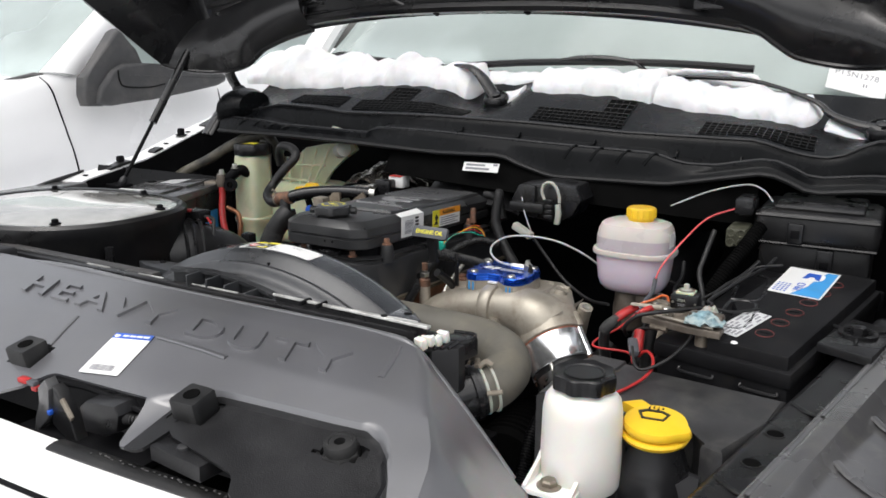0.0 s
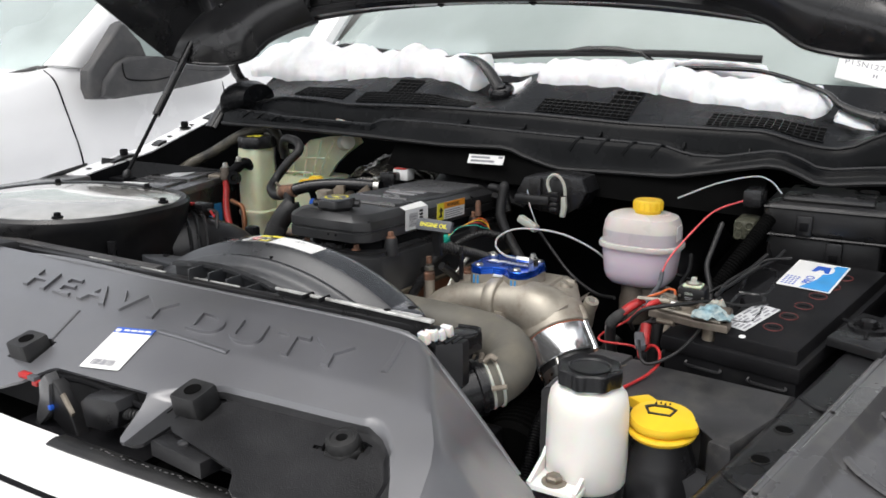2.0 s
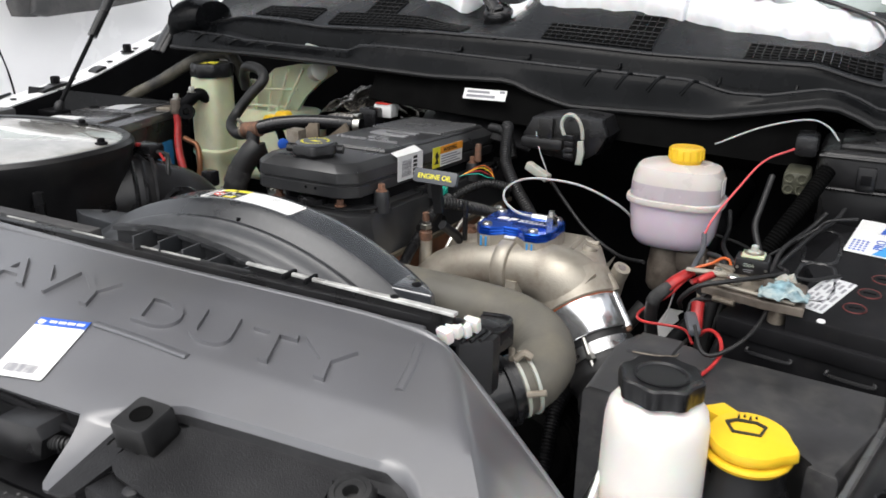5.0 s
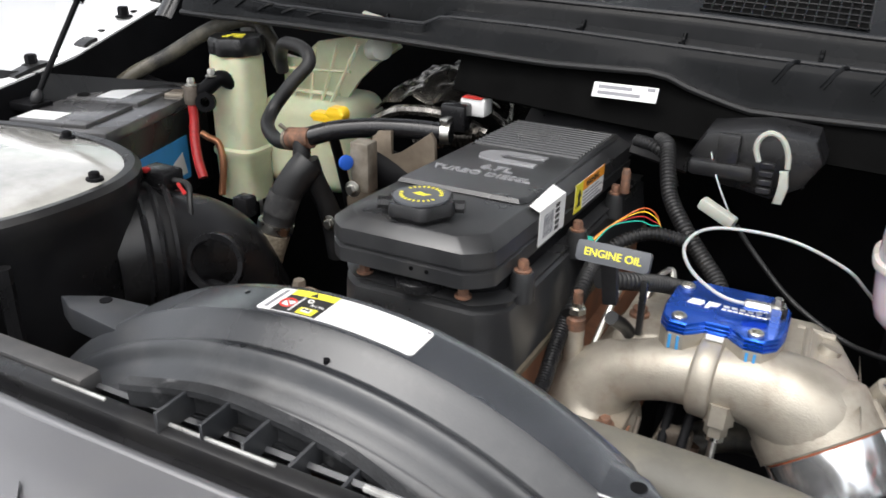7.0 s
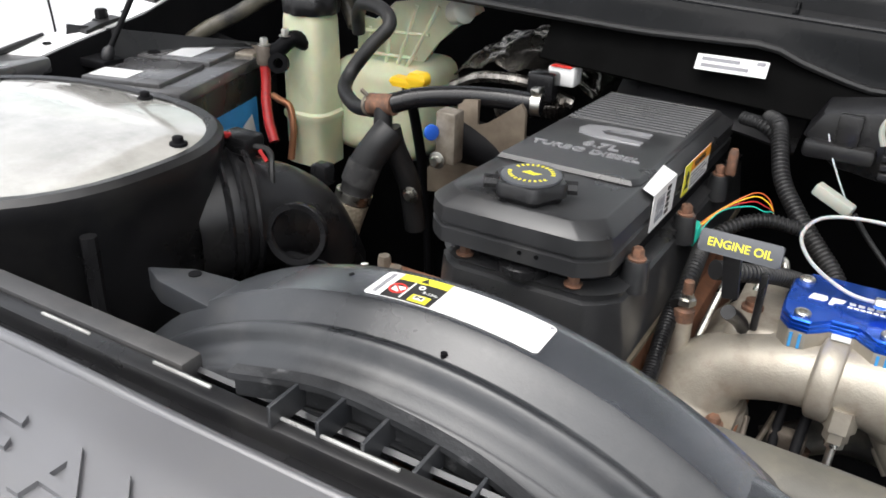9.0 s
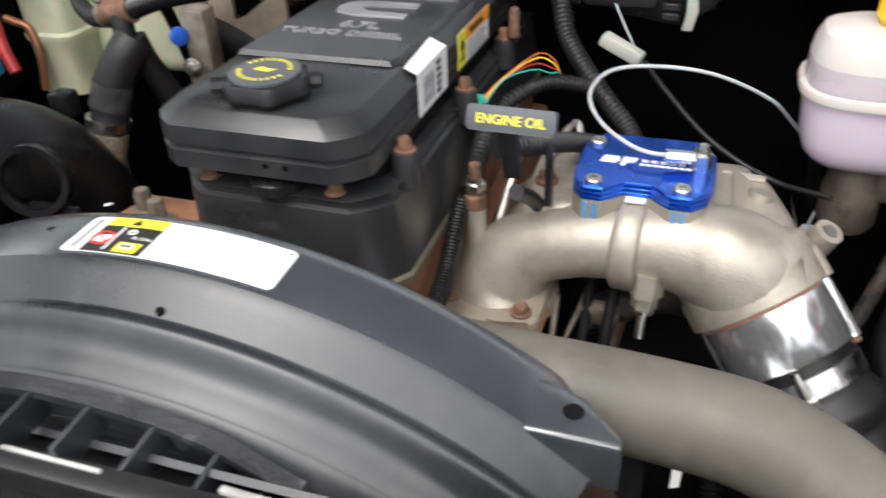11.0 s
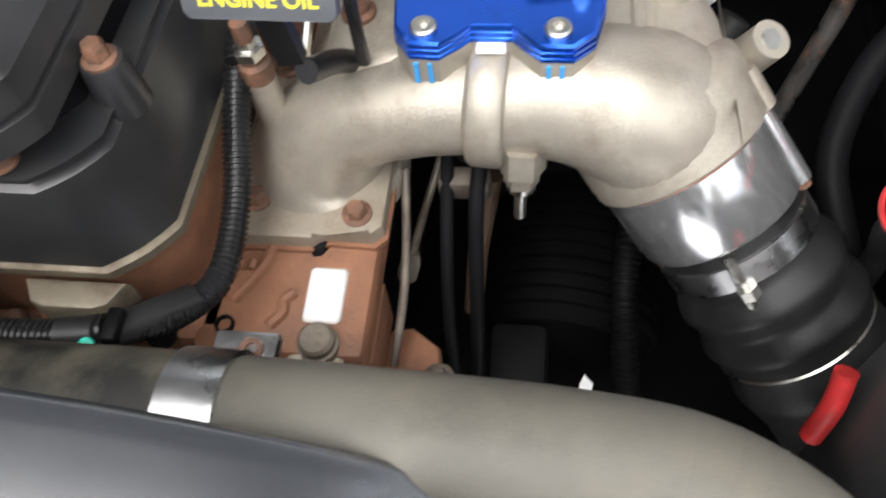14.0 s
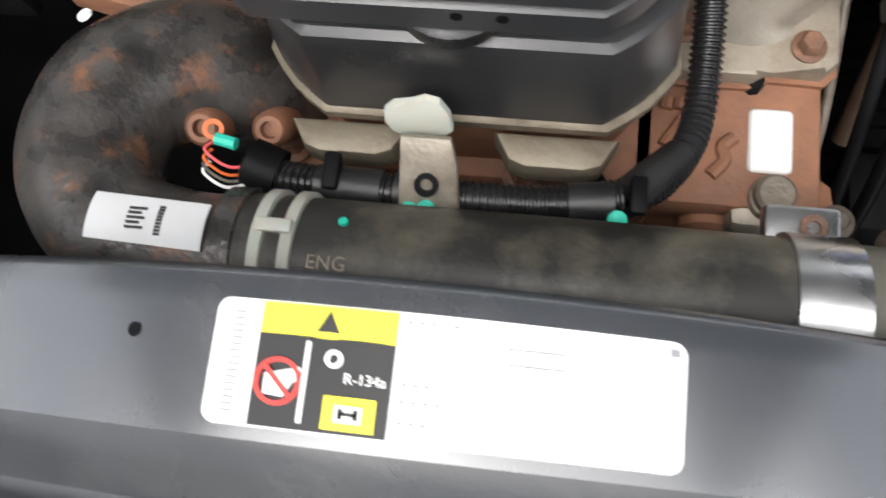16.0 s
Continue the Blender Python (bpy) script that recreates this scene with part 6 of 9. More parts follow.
def throttle_plate():
    t = thing("throttle_plate", (0.305, 1.24, 1.09), "blue anodised billet plate bolted on the intake elbow", "billet plate")

    def outline(g):
        base = [(0.251, 1.226), (0.253, 1.206), (0.262, 1.194), (0.278, 1.193), (0.288, 1.201), (0.294, 1.207), (0.316, 1.207), (0.322, 1.201), (0.332, 1.193), (0.349, 1.193),
                (0.360, 1.203), (0.365, 1.226), (0.365, 1.270), (0.352, 1.293), (0.266, 1.293), (0.252, 1.272)]
        return [(0.308 + (x - 0.308) * (1 - g * 18), 1.245 + (y - 1.245) * (1 - g * 18)) for x, y in base]
    b = new_bm()
    loops = []
    for h, g in ((1.1095, 0.0010), (1.1100, 0), (1.1125, 0), (1.1129, 0.0010), (1.1139, 0.0010), (1.1143, 0.0002), (1.1165, 0.0002), (1.1169, 0.0012), (1.1179, 0.0012), (1.1183, 0.0006), (1.1203, 0.0006), (1.1218, 0.0020)):
        loops.append([Vector((x, y, h)) for x, y in outline(g)])
    rings(b, loops)
    part("plate", b, "blue", t)
    b = new_bm()
    rings(b, [[Vector((x, y, h)) for x, y in outline(g)] for h, g in ((1.070, 0.0004), (1.1075, 0.0004), (1.1095, 0.0012))])
    part("spacer", b, "cast", t, "bare cast spacer")
    for x, y in ((0.270, 1.204), (0.340, 1.204), (0.352, 1.272), (0.264, 1.272)):
        b = new_bm()
        lathe(b, [(0.0072, 1.1195), (0.0072, 1.1245), (0.006, 1.1258), (0.0035, 1.1258), (0.0032, 1.1225), (0.0, 1.1225)], (x, y, 0), seg=24, caps=False)
        part("cap_screw", b, "steel", t)
    for x in (0.2655, 0.273, 0.336, 0.343):
        b = new_bm()
        box(b, x - 0.0013, x + 0.0013, 1.1925, 1.1945, 1.093 - 0.003 * (x > 0.3), 1.1075, 0)
        part("paint_mark", b, "sky_ink", t, "light blue paint mark")
    b = new_bm()
    box(b, 0.297, 0.313, 1.201, 1.2085, 1.1065, 1.1095, 0.0006, 1)
    part("white_tag", b, "label", t)
    # engraved sign as plain shapes
    mm = on((0.270, 1.238, 1.1221), (1, 0, 0), (0, 1, 0))
    b = new_bm()
    prism(b, [(0, 0), (0.013, 0), (0.016, 0.005), (0.015, 0.012), (0.003, 0.012), (0.001, 0.006)], 0, 0.0004, mm)
    prism(b, [(0.017, -0.003), (0.021, -0.003), (0.022, 0.002), (0.029, 0.004), (0.031, 0.012), (0.019, 0.012)], 0, 0.0004, mm)
    part("engraved_sign", b, "label", t)
    for i in range(5):
        b = new_bm()
        bars(b, mm, [(0.034 + 0.0075 * i, 0.0395 + 0.0075 * i, 0.006, 0.0045)], 0.0004)
        part("sign_bar", b, "label", t)
    for i in range(8):
        b = new_bm()
        bars(b, mm, [(0.033 + 0.0054 * i, 0.0372 + 0.0054 * i, 0.0, 0.003)], 0.0004)
        part("sign_bar", b, "label", t)
    # hose fitting
    b = new_bm()
    lathe(b, [(0.009, 0), (0.009, 0.014), (0.006, 0.016), (0.0045, 0.022)], (0.352, 1.245, 1.1215), seg=6)
    part("fitting", b, "steel", t)
    b = new_bm()
    lathe(b, [(0.0055, 0), (0.0055, 0.022), (0.004, 0.024)], (0.346, 1.244, 1.1315), (-1, -0.15, 0.05), 6)
    part("elbow_fitting", b, "brush", t)


throttle_plate()
b = new_bm()
tube(b, [(0.332, 1.242, 1.132), (0.300, 1.246, 1.133), (0.264, 1.280, 1.137), (0.246, 1.325, 1.143), (0.258, 1.362, 1.151), (0.296, 1.378, 1.153), (0.352, 1.385, 1.147), (0.406, 1.40, 1.121), (0.433, 1.42, 1.09), (0.465, 1.44, 1.05)], 0.0019, 10, 10)
solo("boost_line", b, "tube_white", "thin translucent white hose looping from the blue plate", "hose")


def charge_pipe():
    t = thing("charge_pipe_boot", (0.46, 1.15, 0.9), "polished aluminium sleeve and black ribbed rubber boot with steel clamp", "charge pipe")
    b = new_bm()
    lathe(b, [(0.0520, 0.0008), (0.0530, 0.002), (0.0530, 0.048), (0.0515, 0.0505), (0.044, 0.0505)], FLG, SLV, 48)
    s = part("sleeve", b, "polish", t, "mirror-polished aluminium sleeve")
    a0, b0, _ = frame_of(SLV)
    for c in PINS:
        b = new_bm()
        lathe(b, [(0.0070, 0.0012), (0.0070, 0.052)], c, SLV, 16)
        part("post", b, "polish", s)
        b = new_bm()
        lathe(b, [(0.005, 0.052), (0.005, 0.057), (0.003, 0.058)], c, SLV, 12)
        part("screw", b, "rust_bolt", s)
    e = FLG + SLV * 0.0505
    b = new_bm()
    path = [e, e + SLV * 0.03, e + SLV * 0.06, e + SLV * 0.09, e + SLV * 0.13, e + SLV * 0.19]
    tube(b, path, [0.048, 0.048, 0.049, 0.056, 0.051, 0.057, 0.051, 0.056, 0.050, 0.050], 32, 10)
    part("boot", b, "rubber", t)
    b = new_bm()
    lathe(b, [(0.0482, 0.010), (0.0500, 0.0105), (0.0500, 0.027), (0.0482, 0.0275)], e, SLV, 48)
    cl = part("clamp", b, "brush", t, "steel band clamp")
    b = new_bm()
    c = e + SLV * 0.020 + 0.0515 * (a0 * 0.75 + b0 * 0.66).normalized()
    tube(b, [c - b0 * 0.004 + SLV * 0.022, c - SLV * 0.018], 0.0035, 8)
    lathe(b, [(0.0065, 0), (0.0065, 0.007)], c + SLV * 0.006, SLV, 6)
    part("clamp_bolt", b, "steel", cl)
    for k, r in ((0.055, 0.0515), (0.100, 0.0525)):
        b = new_bm()
        q = e + SLV * k
        lathe(b, [(r, -0.0012), (r + 0.0012, 0), (r, 0.0012)], q, SLV, 40, caps=False)
        part("wire_ring", b, "steel", t)


charge_pipe()

# ---- upper radiator hose and thermostat pipe ----


def radiator_hose():
    t = thing("radiator_hose", (0.2, 0.99, 1.05), "dusty grey-brown upper radiator hose with aluminium clamp", "hose")
    b = new_bm()
    tube(b, [(-0.045, 1.000, 1.080), (0.05, 0.998, 1.086), (0.14, 0.996, 1.091), (0.19, 0.995, 1.0925)], [0.030, 0.0312, 0.0318], 32, 8)
    part("oily_stretch", b, "hose_dark", t, "dark oily stretch of hose")
    b = new_bm()
    BEND = [(0.19, 0.995, 1.0925), (0.27, 0.993, 1.0925), (0.350, 0.990, 1.092), (0.405, 0.982, 1.091), (0.446, 0.958, 1.088), (0.466, 0.928, 1.080), (0.466, 0.898, 1.074), (0.458, 0.879, 1.070), (0.452, 0.872, 1.068)]
    tube(b, BEND, 0.0318, 36, 10)
    part("hose", b, "hose", t)
    # fine wrinkles in the bend
    for k in range(9):
        b = new_bm()
        way = smooth_path(BEND, 10)
        c, d = way[28 + 3 * k], way[29 + 3 * k] - way[27 + 3 * k]
        lathe(b, [(0.0317, -0.0016), (0.03205, 0), (0.0317, 0.0016)], c, d, 36, caps=False)
        part("wrinkle", b, "hose", t)
    b = new_bm()
    lathe(b, [(0.0315, -0.0135), (0.0338, -0.013), (0.0338, 0.013), (0.0315, 0.0135)], (0.196, 0.995, 1.0925), (1, -0.01, 0.01), 40)
    cl = part("band", b, "brush", t, "broad aluminium band")
    b = new_bm()
    box(b, 0.182, 0.214, 1.020, 1.046, 1.070, 1.080, 0.002)
    part("bracket", b, "brush", cl)
    b = new_bm()
    lathe(b, [(0.006, 0), (0.006, 0.002), (0.003, 0.002), (0.003, 0)], (0.202, 1.036, 1.080), seg=12, caps=False)
    part("bracket_hole", b, "rust_bolt", cl)
    # spring clamp near the engine end
    for x in (-0.030, -0.017):
        b = new_bm()
        lathe(b, [(0.0302, -0.003), (0.0322, -0.0025), (0.0322, 0.0025), (0.0302, 0.003)], (x, 1.000, 1.0812), (1, -0.02, 0.03), 36)
        part("spring_clamp", b, "milky_dark", t)
    b = new_bm()
    box(b, -0.031, -0.016, 1.006, 1.012, 1.1105, 1.1145, 0.001)
    part("clamp_bridge", b, "milky_dark", t)
    b = new_bm()
    text(b, "ENG", 0.0085, on((-0.008, 0.992, 1.1138), (1, 0, 0.04), (0, 1, 0.0)), 0.0003)
    part("hose_word", b, "cast_dirty", t)
    for x, y in ((0.005, 1.013), ):
        b = new_bm()
        lathe(b, [(0.0022, 0), (0.002, 0.0012)], (x, y, 1.1115), (0, 0.4, 1), 12)
        part("paint_dot", b, "teal", t)
    # clamp at the radiator neck
    b = new_bm()
    for k in (-0.0065, 0.0065):
        lathe(b, [(0.0316, k - 0.002), (0.0336, k - 0.0016), (0.0336, k + 0.0016), (0.0316, k + 0.002)], (0.4595, 0.881, 1.0705), (0.68, 0.72, 0.18), 36)
    nk = part("neck_clamp", b, "milky_dark", t, "pale spring clamp")
    b = new_bm()
    tube(b, [(0.455, 0.868, 1.103), (0.462, 0.872, 1.110), (0.470, 0.874, 1.106)], 0.004, 8)
    tube(b, [(0.476, 0.850, 1.078), (0.494, 0.856, 1.082)], 0.0035, 8)
    tube(b, [(0.452, 0.866, 1.104), (0.446, 0.880, 1.107)], 0.0035, 8)
    part("clamp_tang", b, "cast_dirty", nk)
    b = new_bm()
    tube(b, [(0.455, 0.875, 1.0693), (0.430, 0.852, 1.062), (0.405, 0.826, 1.052), (0.37, 0.79, 1.03)], [0.0332, 0.0332, 0.036, 0.04], 28)
    part("neck", b, "gloss", t)
    b = new_bm()
    lathe(b, [(0.0345, -0.004), (0.037, -0.003), (0.037, 0.003), (0.0345, 0.004)], (0.447, 0.867, 1.0665), (0.68, 0.72, 0.18), 36)
    part("neck_bead", b, "gloss", t)


radiator_hose()


def outlet_pipe():
    t = thing("coolant_outlet_pipe", (-0.12, 1.05, 1.0), "black iron outlet elbow spotted with orange rust", "pipe")
    b = new_bm()
    tube(b, [(-0.03, 1.000, 1.080), (-0.075, 1.001, 1.077), (-0.112, 1.010, 1.074), (-0.133, 1.040, 1.070), (-0.130, 1.078, 1.062), (-0.108, 1.102, 1.046), (-0.085, 1.112, 1.02), (-0.075, 1.118, 0.97)], [0.0285, 0.0285, 0.031, 0.034, 0.036, 0.038, 0.040, 0.040], 32, 10)
    part("elbow", b, "rust_pipe", t)
    b = new_bm()
    lathe(b, [(0.0285, -0.006), (0.0325, -0.005), (0.0325, 0.005), (0.0285, 0.006)], (-0.046, 1.000, 1.079), (1, 0, 0.03), 36)
    part("bead", b, "rust_pipe", t)
    for x, y, z in ((-0.085, 1.072, 1.052), (-0.055, 1.078, 1.04), (-0.098, 1.090, 1.03)):
        b = new_bm()
        lathe(b, [(0.0105, -0.02), (0.0095, 0.012), (0.007, 0.0155), (0.0045, 0.0155), (0.004, 0.010), (0, 0.010)], (x, y, z), (0.1, -0.5, 1), 20, caps=False)
        part("boss", b, "rust", t)
    # silver code label round the pipe
    b = new_bm()

    def lab(u, v):
        a = lerp(radians(-10), radians(32), v)
        r = 0.0308
        return Vector((lerp(-0.108, -0.055, u), 1.001 + r * math.sin(a) + 0.002 * (1 - u), 1.0785 + r * math.cos(a) - 0.0010 * (1 - u)))
    sheet(b, 8, 8, lab, 0.0004)
    lb = part("code_label", b, "silver_label", t, "silver label with a printed code")
    b = new_bm()
    for j in range(5):
        q = lab(0.42, 0.30 + 0.1 * j)
        box(b, q.x - 0.0040, q.x + 0.0040 - 0.002 * (j % 2), q.y - 0.0006, q.y + 0.0006, q.z, q.z + 0.0006)
    for j in range(9):
        q = lab(0.62, 0.22 + 0.07 * j)
        box(b, q.x - 0.0013, q.x + 0.0013, q.y - 0.0006, q.y + 0.0006, q.z, q.z + 0.0006)
    pk = part("code_print", b, "ink", lb)
    pk["kind"] = "stuff"
    b = new_bm()
    lathe(b, [(0.004, 0), (0.0035, 0.0014)], (-0.135, 1.105, 1.098), (-0.3, 0.3, 1), 8)
    part("paint_dot", b, "label", t)


outlet_pipe()


def lift_eye():
    t = thing("lift_tab", (0.033, 1.05, 1.07), "pale zinc tab with a round head clamping the harness", "bracket")
    b = new_bm()
    prism(b, [(-0.016, 0.000), (-0.0155, 0.008), (-0.011, 0.013), (-0.003, 0.0145), (0.003, 0.017), (0.009, 0.015), (0.013, 0.007), (0.014, -0.004), (0.009, -0.010), (-0.006, -0.010), (-0.013, -0.006)][::-1], 0, 0.0035, on((0.030, 1.066, 1.098), (1, 0.03, 0), (0, 0.28, 0.96)), 0.0012)
    part("head", b, "milky_dark", t)
    b = new_bm()
    prism(b, [(-0.011, -0.036), (0.017, -0.036), (0.0155, -0.01), (0.012, 0.002), (-0.010, 0.002)], -0.002, 0.002, on((0.032, 1.056, 1.098), (1, 0, 0), (0, 0.75, 0.66)), 0.001)
    part("tab", b, "cast_dirty", t)
    b = new_bm()
    lathe(b, [(0.0055, 0), (0.0055, 0.003), (0.003, 0.003), (0.003, 0)], (0.034, 1.040, 1.086), (0, -0.6, 1), 16, caps=False)
    part("eyelet", b, "deep", t)


lift_eye()


def harness():
    t = thing("front_harness", (0.06, 1.04, 1.06), "black ribbed wiring loom with teal marks across the head", "wiring loom")
    H = [(-0.055, 1.045, 1.063), (-0.02, 1.041, 1.068), (0.04, 1.039, 1.070), (0.09, 1.040, 1.070), (0.122, 1.045, 1.071)]
    V = [(0.122, 1.045, 1.068), (0.142, 1.062, 1.052), (0.158, 1.092, 1.040), (0.161, 1.135, 1.048), (0.158, 1.175, 1.068), (0.157, 1.207, 1.086), (0.160, 1.23, 1.10)]
    b = new_bm()
    tube(b, H, 0.0085, 14, 6, ribs=0.0014, pitch=0.0034)
    part("loom", b, "gloss", t)
    b = new_bm()
    tube(b, V, 0.0078, 14, 6, ribs=0.0014, pitch=0.0034)
    part("loom", b, "gloss", t)
    for p0, p1, r in (((-0.02, 1.041, 1.068), (0.012, 1.040, 1.0695), 0.0098), ((0.098, 1.041, 1.070), (0.118, 1.043, 1.071), 0.0098), ((0.122, 1.045, 1.068), (0.150, 1.076, 1.046), 0.0094), ((0.018, 1.040, 1.069), (0.046, 1.039, 1.0705), 0.0102)):
        b = new_bm()
        tube(b, [p0, p1], r, 14)
        part("tape", b, "rubber", t)
    for c in ((0.026, 1.030, 1.0765), (0.034, 1.031, 1.0775), (0.119, 1.033, 1.079)):
        b = new_bm()
        lathe(b, [(0.004, 0), (0.0045, 0.002), (0.002, 0.0035)], c, (0, -0.5, 1), 10)
        part("paint_mark", b, "teal", t)
    for x in (-0.012, 0.128):
        b = new_bm()
        box(b, x - 0.004, x + 0.004, 1.036, 1.054, 1.074, 1.0815, 0.002)
        part("clip", b, "deep", t)
    # open end with loose coloured wires
    b = new_bm()
    lathe(b, [(0.013, -0.012), (0.013, 0.004), (0.008, 0.006)], (-0.052, 1.048, 1.066), (-1, 0.3, 0.2), 16)
    part("plug", b, "deep", t)
    for c, o in (("orange", 0.0), ("hose", -0.003), ("label", -0.006), ("pink", 0.004)):
        b = new_bm()
        tube(b, [(-0.05, 1.046 + o, 1.068), (-0.062, 1.040 + o, 1.074), (-0.074, 1.046 + o, 1.077 + 0.3 * o), (-0.072, 1.052 + o, 1.075)], 0.0008, 6)
        part("wire", b, c, t)
    b = new_bm()
    lathe(b, [(0.0028, -0.0012), (0.005, -0.0012), (0.005, 0.0012), (0.0028, 0.0012)], (-0.071, 1.060, 1.080), (0.3, -0.2, 1), 20, caps=False)
    part("ring_seal", b, "orange", t, "orange ring seal")
    b = new_bm()
    tube(b, [(-0.068, 1.055, 1.082), (-0.058, 1.053, 1.082)], 0.003, 8)
    part("wire_end", b, "teal", t)


harness()


def relay():
    t = thing("pressure_sensor", (0.2, 1.09, 0.95), "dark sensor block with a blank white sticker and a bolt", "sensor")
    b = new_bm()
    box(b, 0.188, 0.226, 1.059, 1.132, 0.955, 0.992, 0.006)
    part("body", b, "cast_dirty", t)
    b = new_bm()
    box(b, 0.1955, 0.2195, 1.089, 1.126, 0.991, 0.9985, 0.0035, 3)
    part("sticker", b, "label", t)
    b = new_bm()
    lathe(b, [(0.0125, 0.992), (0.0125, 0.998), (0.011, 0.999), (0.011, 1.004), (0.009, 1.006)], (0.209, 1.075, 0), seg=24)
    part("bolt", b, "cast_dirty", t)
    b = new_bm()
    tube(b, [(0.196, 1.135, 0.985), (0.198, 1.142, 0.995), (0.205, 1.15, 0.985)], 0.006, 8)
    part("plug", b, "deep", t)


relay()

# fuel rods and lines between the elbow and the block
for pts, r, mt, lb in (([(0.246, 1.20, 1.0), (0.248, 1.14, 0.96), (0.243, 1.09, 0.93)], 0.003, "iron_dirty", "thin dull fuel line beside the engine"),
                       ([(0.276, 1.21, 1.03), (0.274, 1.19, 1.0), (0.276, 1.13, 0.93), (0.283, 1.09, 0.85)], 0.0045, "deep", "black line beside the engine"),
                       ([(0.296, 1.20, 1.02), (0.294, 1.17, 0.99), (0.296, 1.12, 0.92), (0.296, 1.08, 0.84)], 0.005, "deep", "black rubber line beside the engine")):
    b = new_bm()
    tube(b, pts, r, 12)
    solo("engine_line", b, mt, lb, "pipe")
b = new_bm()
box(b, 0.268, 0.302, 1.186, 1.202, 0.985, 1.004, 0.004)
solo("line_clip", b, "iron_dirty", "tan clip holding two black lines", "clip")
b = new_bm()
lathe(b, [(0.011, -0.004), (0.011, 0.006), (0.008, 0.008)], (0.262, 1.075, 0.885), (0.1, -0.8, 0.6), 16)
solo("banjo_bolt", b, "cast_dirty", "dull banjo bolt on the block", "bolt")

# rusty bracket and tensioner bits low in front of the block, behind the hose
brk = thing("engine_bracket", (0.26, 1.08, 0.90), "rust-brown bracket with a steel boss low before the engine", "bracket")
b = new_bm()
prism(b, [(0.222, 1.070), (0.250, 1.060), (0.276, 1.070), (0.270, 1.112), (0.250, 1.126), (0.222, 1.120)], 0.895, 0.915, None, 0.005)
part("plate", b, "rust", brk)
b = new_bm()
lathe(b, [(0.013, -0.02), (0.0125, 0.004), (0.010, 0.006), (0.010, 0.012), (0.006, 0.014)], (0.302, 1.062, 0.950), (0.1, -0.5, 1), 20)
part("boss", b, "cast_dirty", brk, "dull steel boss")
b = new_bm()
box(b, -0.011, 0.011, -0.0055, 0.0055, -0.006, 0.006, 0.002, 2, pose(0.271, 1.040, 0.950, 0, 0, -35))
part("block", b, "iron_dirty", brk, "tan cast block")
b = new_bm()
prism(b, [(0.285, 1.022), (0.318, 1.012), (0.330, 1.028), (0.318, 1.046), (0.296, 1.040)], 0.944, 0.952, None, 0.002)
part("lug", b, "rust_dull", brk)
b = new_bm()
bolt(b, (0.272, 1.088, 0.915), r=0.007, h=0.008)
part("bolt", b, "iron_dirty", brk)
b = new_bm()
prism(b, [(-0.004, -0.012), (0.003, -0.010), (0.006, 0.010), (0.001, 0.016), (-0.002, 0.010)], -0.0006, 0.0006, on((0.366, 1.069, 0.950), (1, 0.1, 0), (0, 0.7, 0.7)))
solo("tie_end", b, "label", "cut end of a white cable tie low in the bay", "cable tie")

# finned accessory low in the well beside the block, blackened for the shade
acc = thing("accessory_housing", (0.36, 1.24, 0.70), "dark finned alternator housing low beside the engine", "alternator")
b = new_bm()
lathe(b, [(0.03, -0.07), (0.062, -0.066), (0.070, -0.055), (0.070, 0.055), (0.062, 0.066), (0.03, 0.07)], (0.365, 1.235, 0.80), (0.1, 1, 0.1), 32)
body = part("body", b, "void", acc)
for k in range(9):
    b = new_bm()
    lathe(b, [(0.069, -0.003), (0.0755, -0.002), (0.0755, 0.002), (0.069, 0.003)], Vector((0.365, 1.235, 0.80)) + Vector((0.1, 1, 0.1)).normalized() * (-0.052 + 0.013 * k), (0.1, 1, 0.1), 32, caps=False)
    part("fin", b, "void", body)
b = new_bm()
box(b, 0.30, 0.345, 1.10, 1.16, 0.80, 0.86, 0.008)
part("bracket", b, "deep", acc)
b = new_bm()
tube(b, [(0.43, 1.34, 0.93), (0.41, 1.27, 0.90), (0.40, 1.18, 0.87), (0.41, 1.10, 0.80)], 0.010, 12, 8, ribs=0.0016, pitch=0.005)
solo("wiring_loom", b, "deep", "black ribbed loom low behind the charge pipe", "wiring loom")

# grimy hose low behind the elbow
b = new_bm()
tube(b, [(0.26, 1.30, 0.90), (0.34, 1.32, 0.93), (0.43, 1.30, 0.92), (0.50, 1.26, 0.86)], 0.020, 16, 10)
solo("lower_hose", b, "hose_dark", "grimy hose behind the intake elbow", "hose")

b = new_bm()
tube(b, [(0.268, 1.245, 0.985), (0.262, 1.232, 0.965), (0.250, 1.205, 0.935), (0.238, 1.178, 0.90)], 0.0032, 8)
solo("fuel_return_line", b, "cast_dirty", "thin dull steel line beside the engine", "pipe")
b = new_bm()
lathe(b, [(0.006, -0.012), (0.0085, -0.008), (0.0085, 0.006), (0.005, 0.012)], (0.239, 1.180, 0.902), (0.3, 0.6, 0.8), 6)
solo("line_fitting", b, "cast_dirty", "dull hexagonal fitting on a fuel line", "fitting")
b = new_bm()
tube(b, [(0.299, 1.215, 0.975), (0.295, 1.208, 0.955), (0.291, 1.185, 0.92), (0.288, 1.157, 0.88)], [0.009, 0.010, 0.0075, 0.007], 12)
solo("injector_pipe", b, "rust_dull", "dark brown tube below the intake elbow", "pipe")

# ---- right side of the bay: brake fluid, battery, washer, fuse box, rail ----


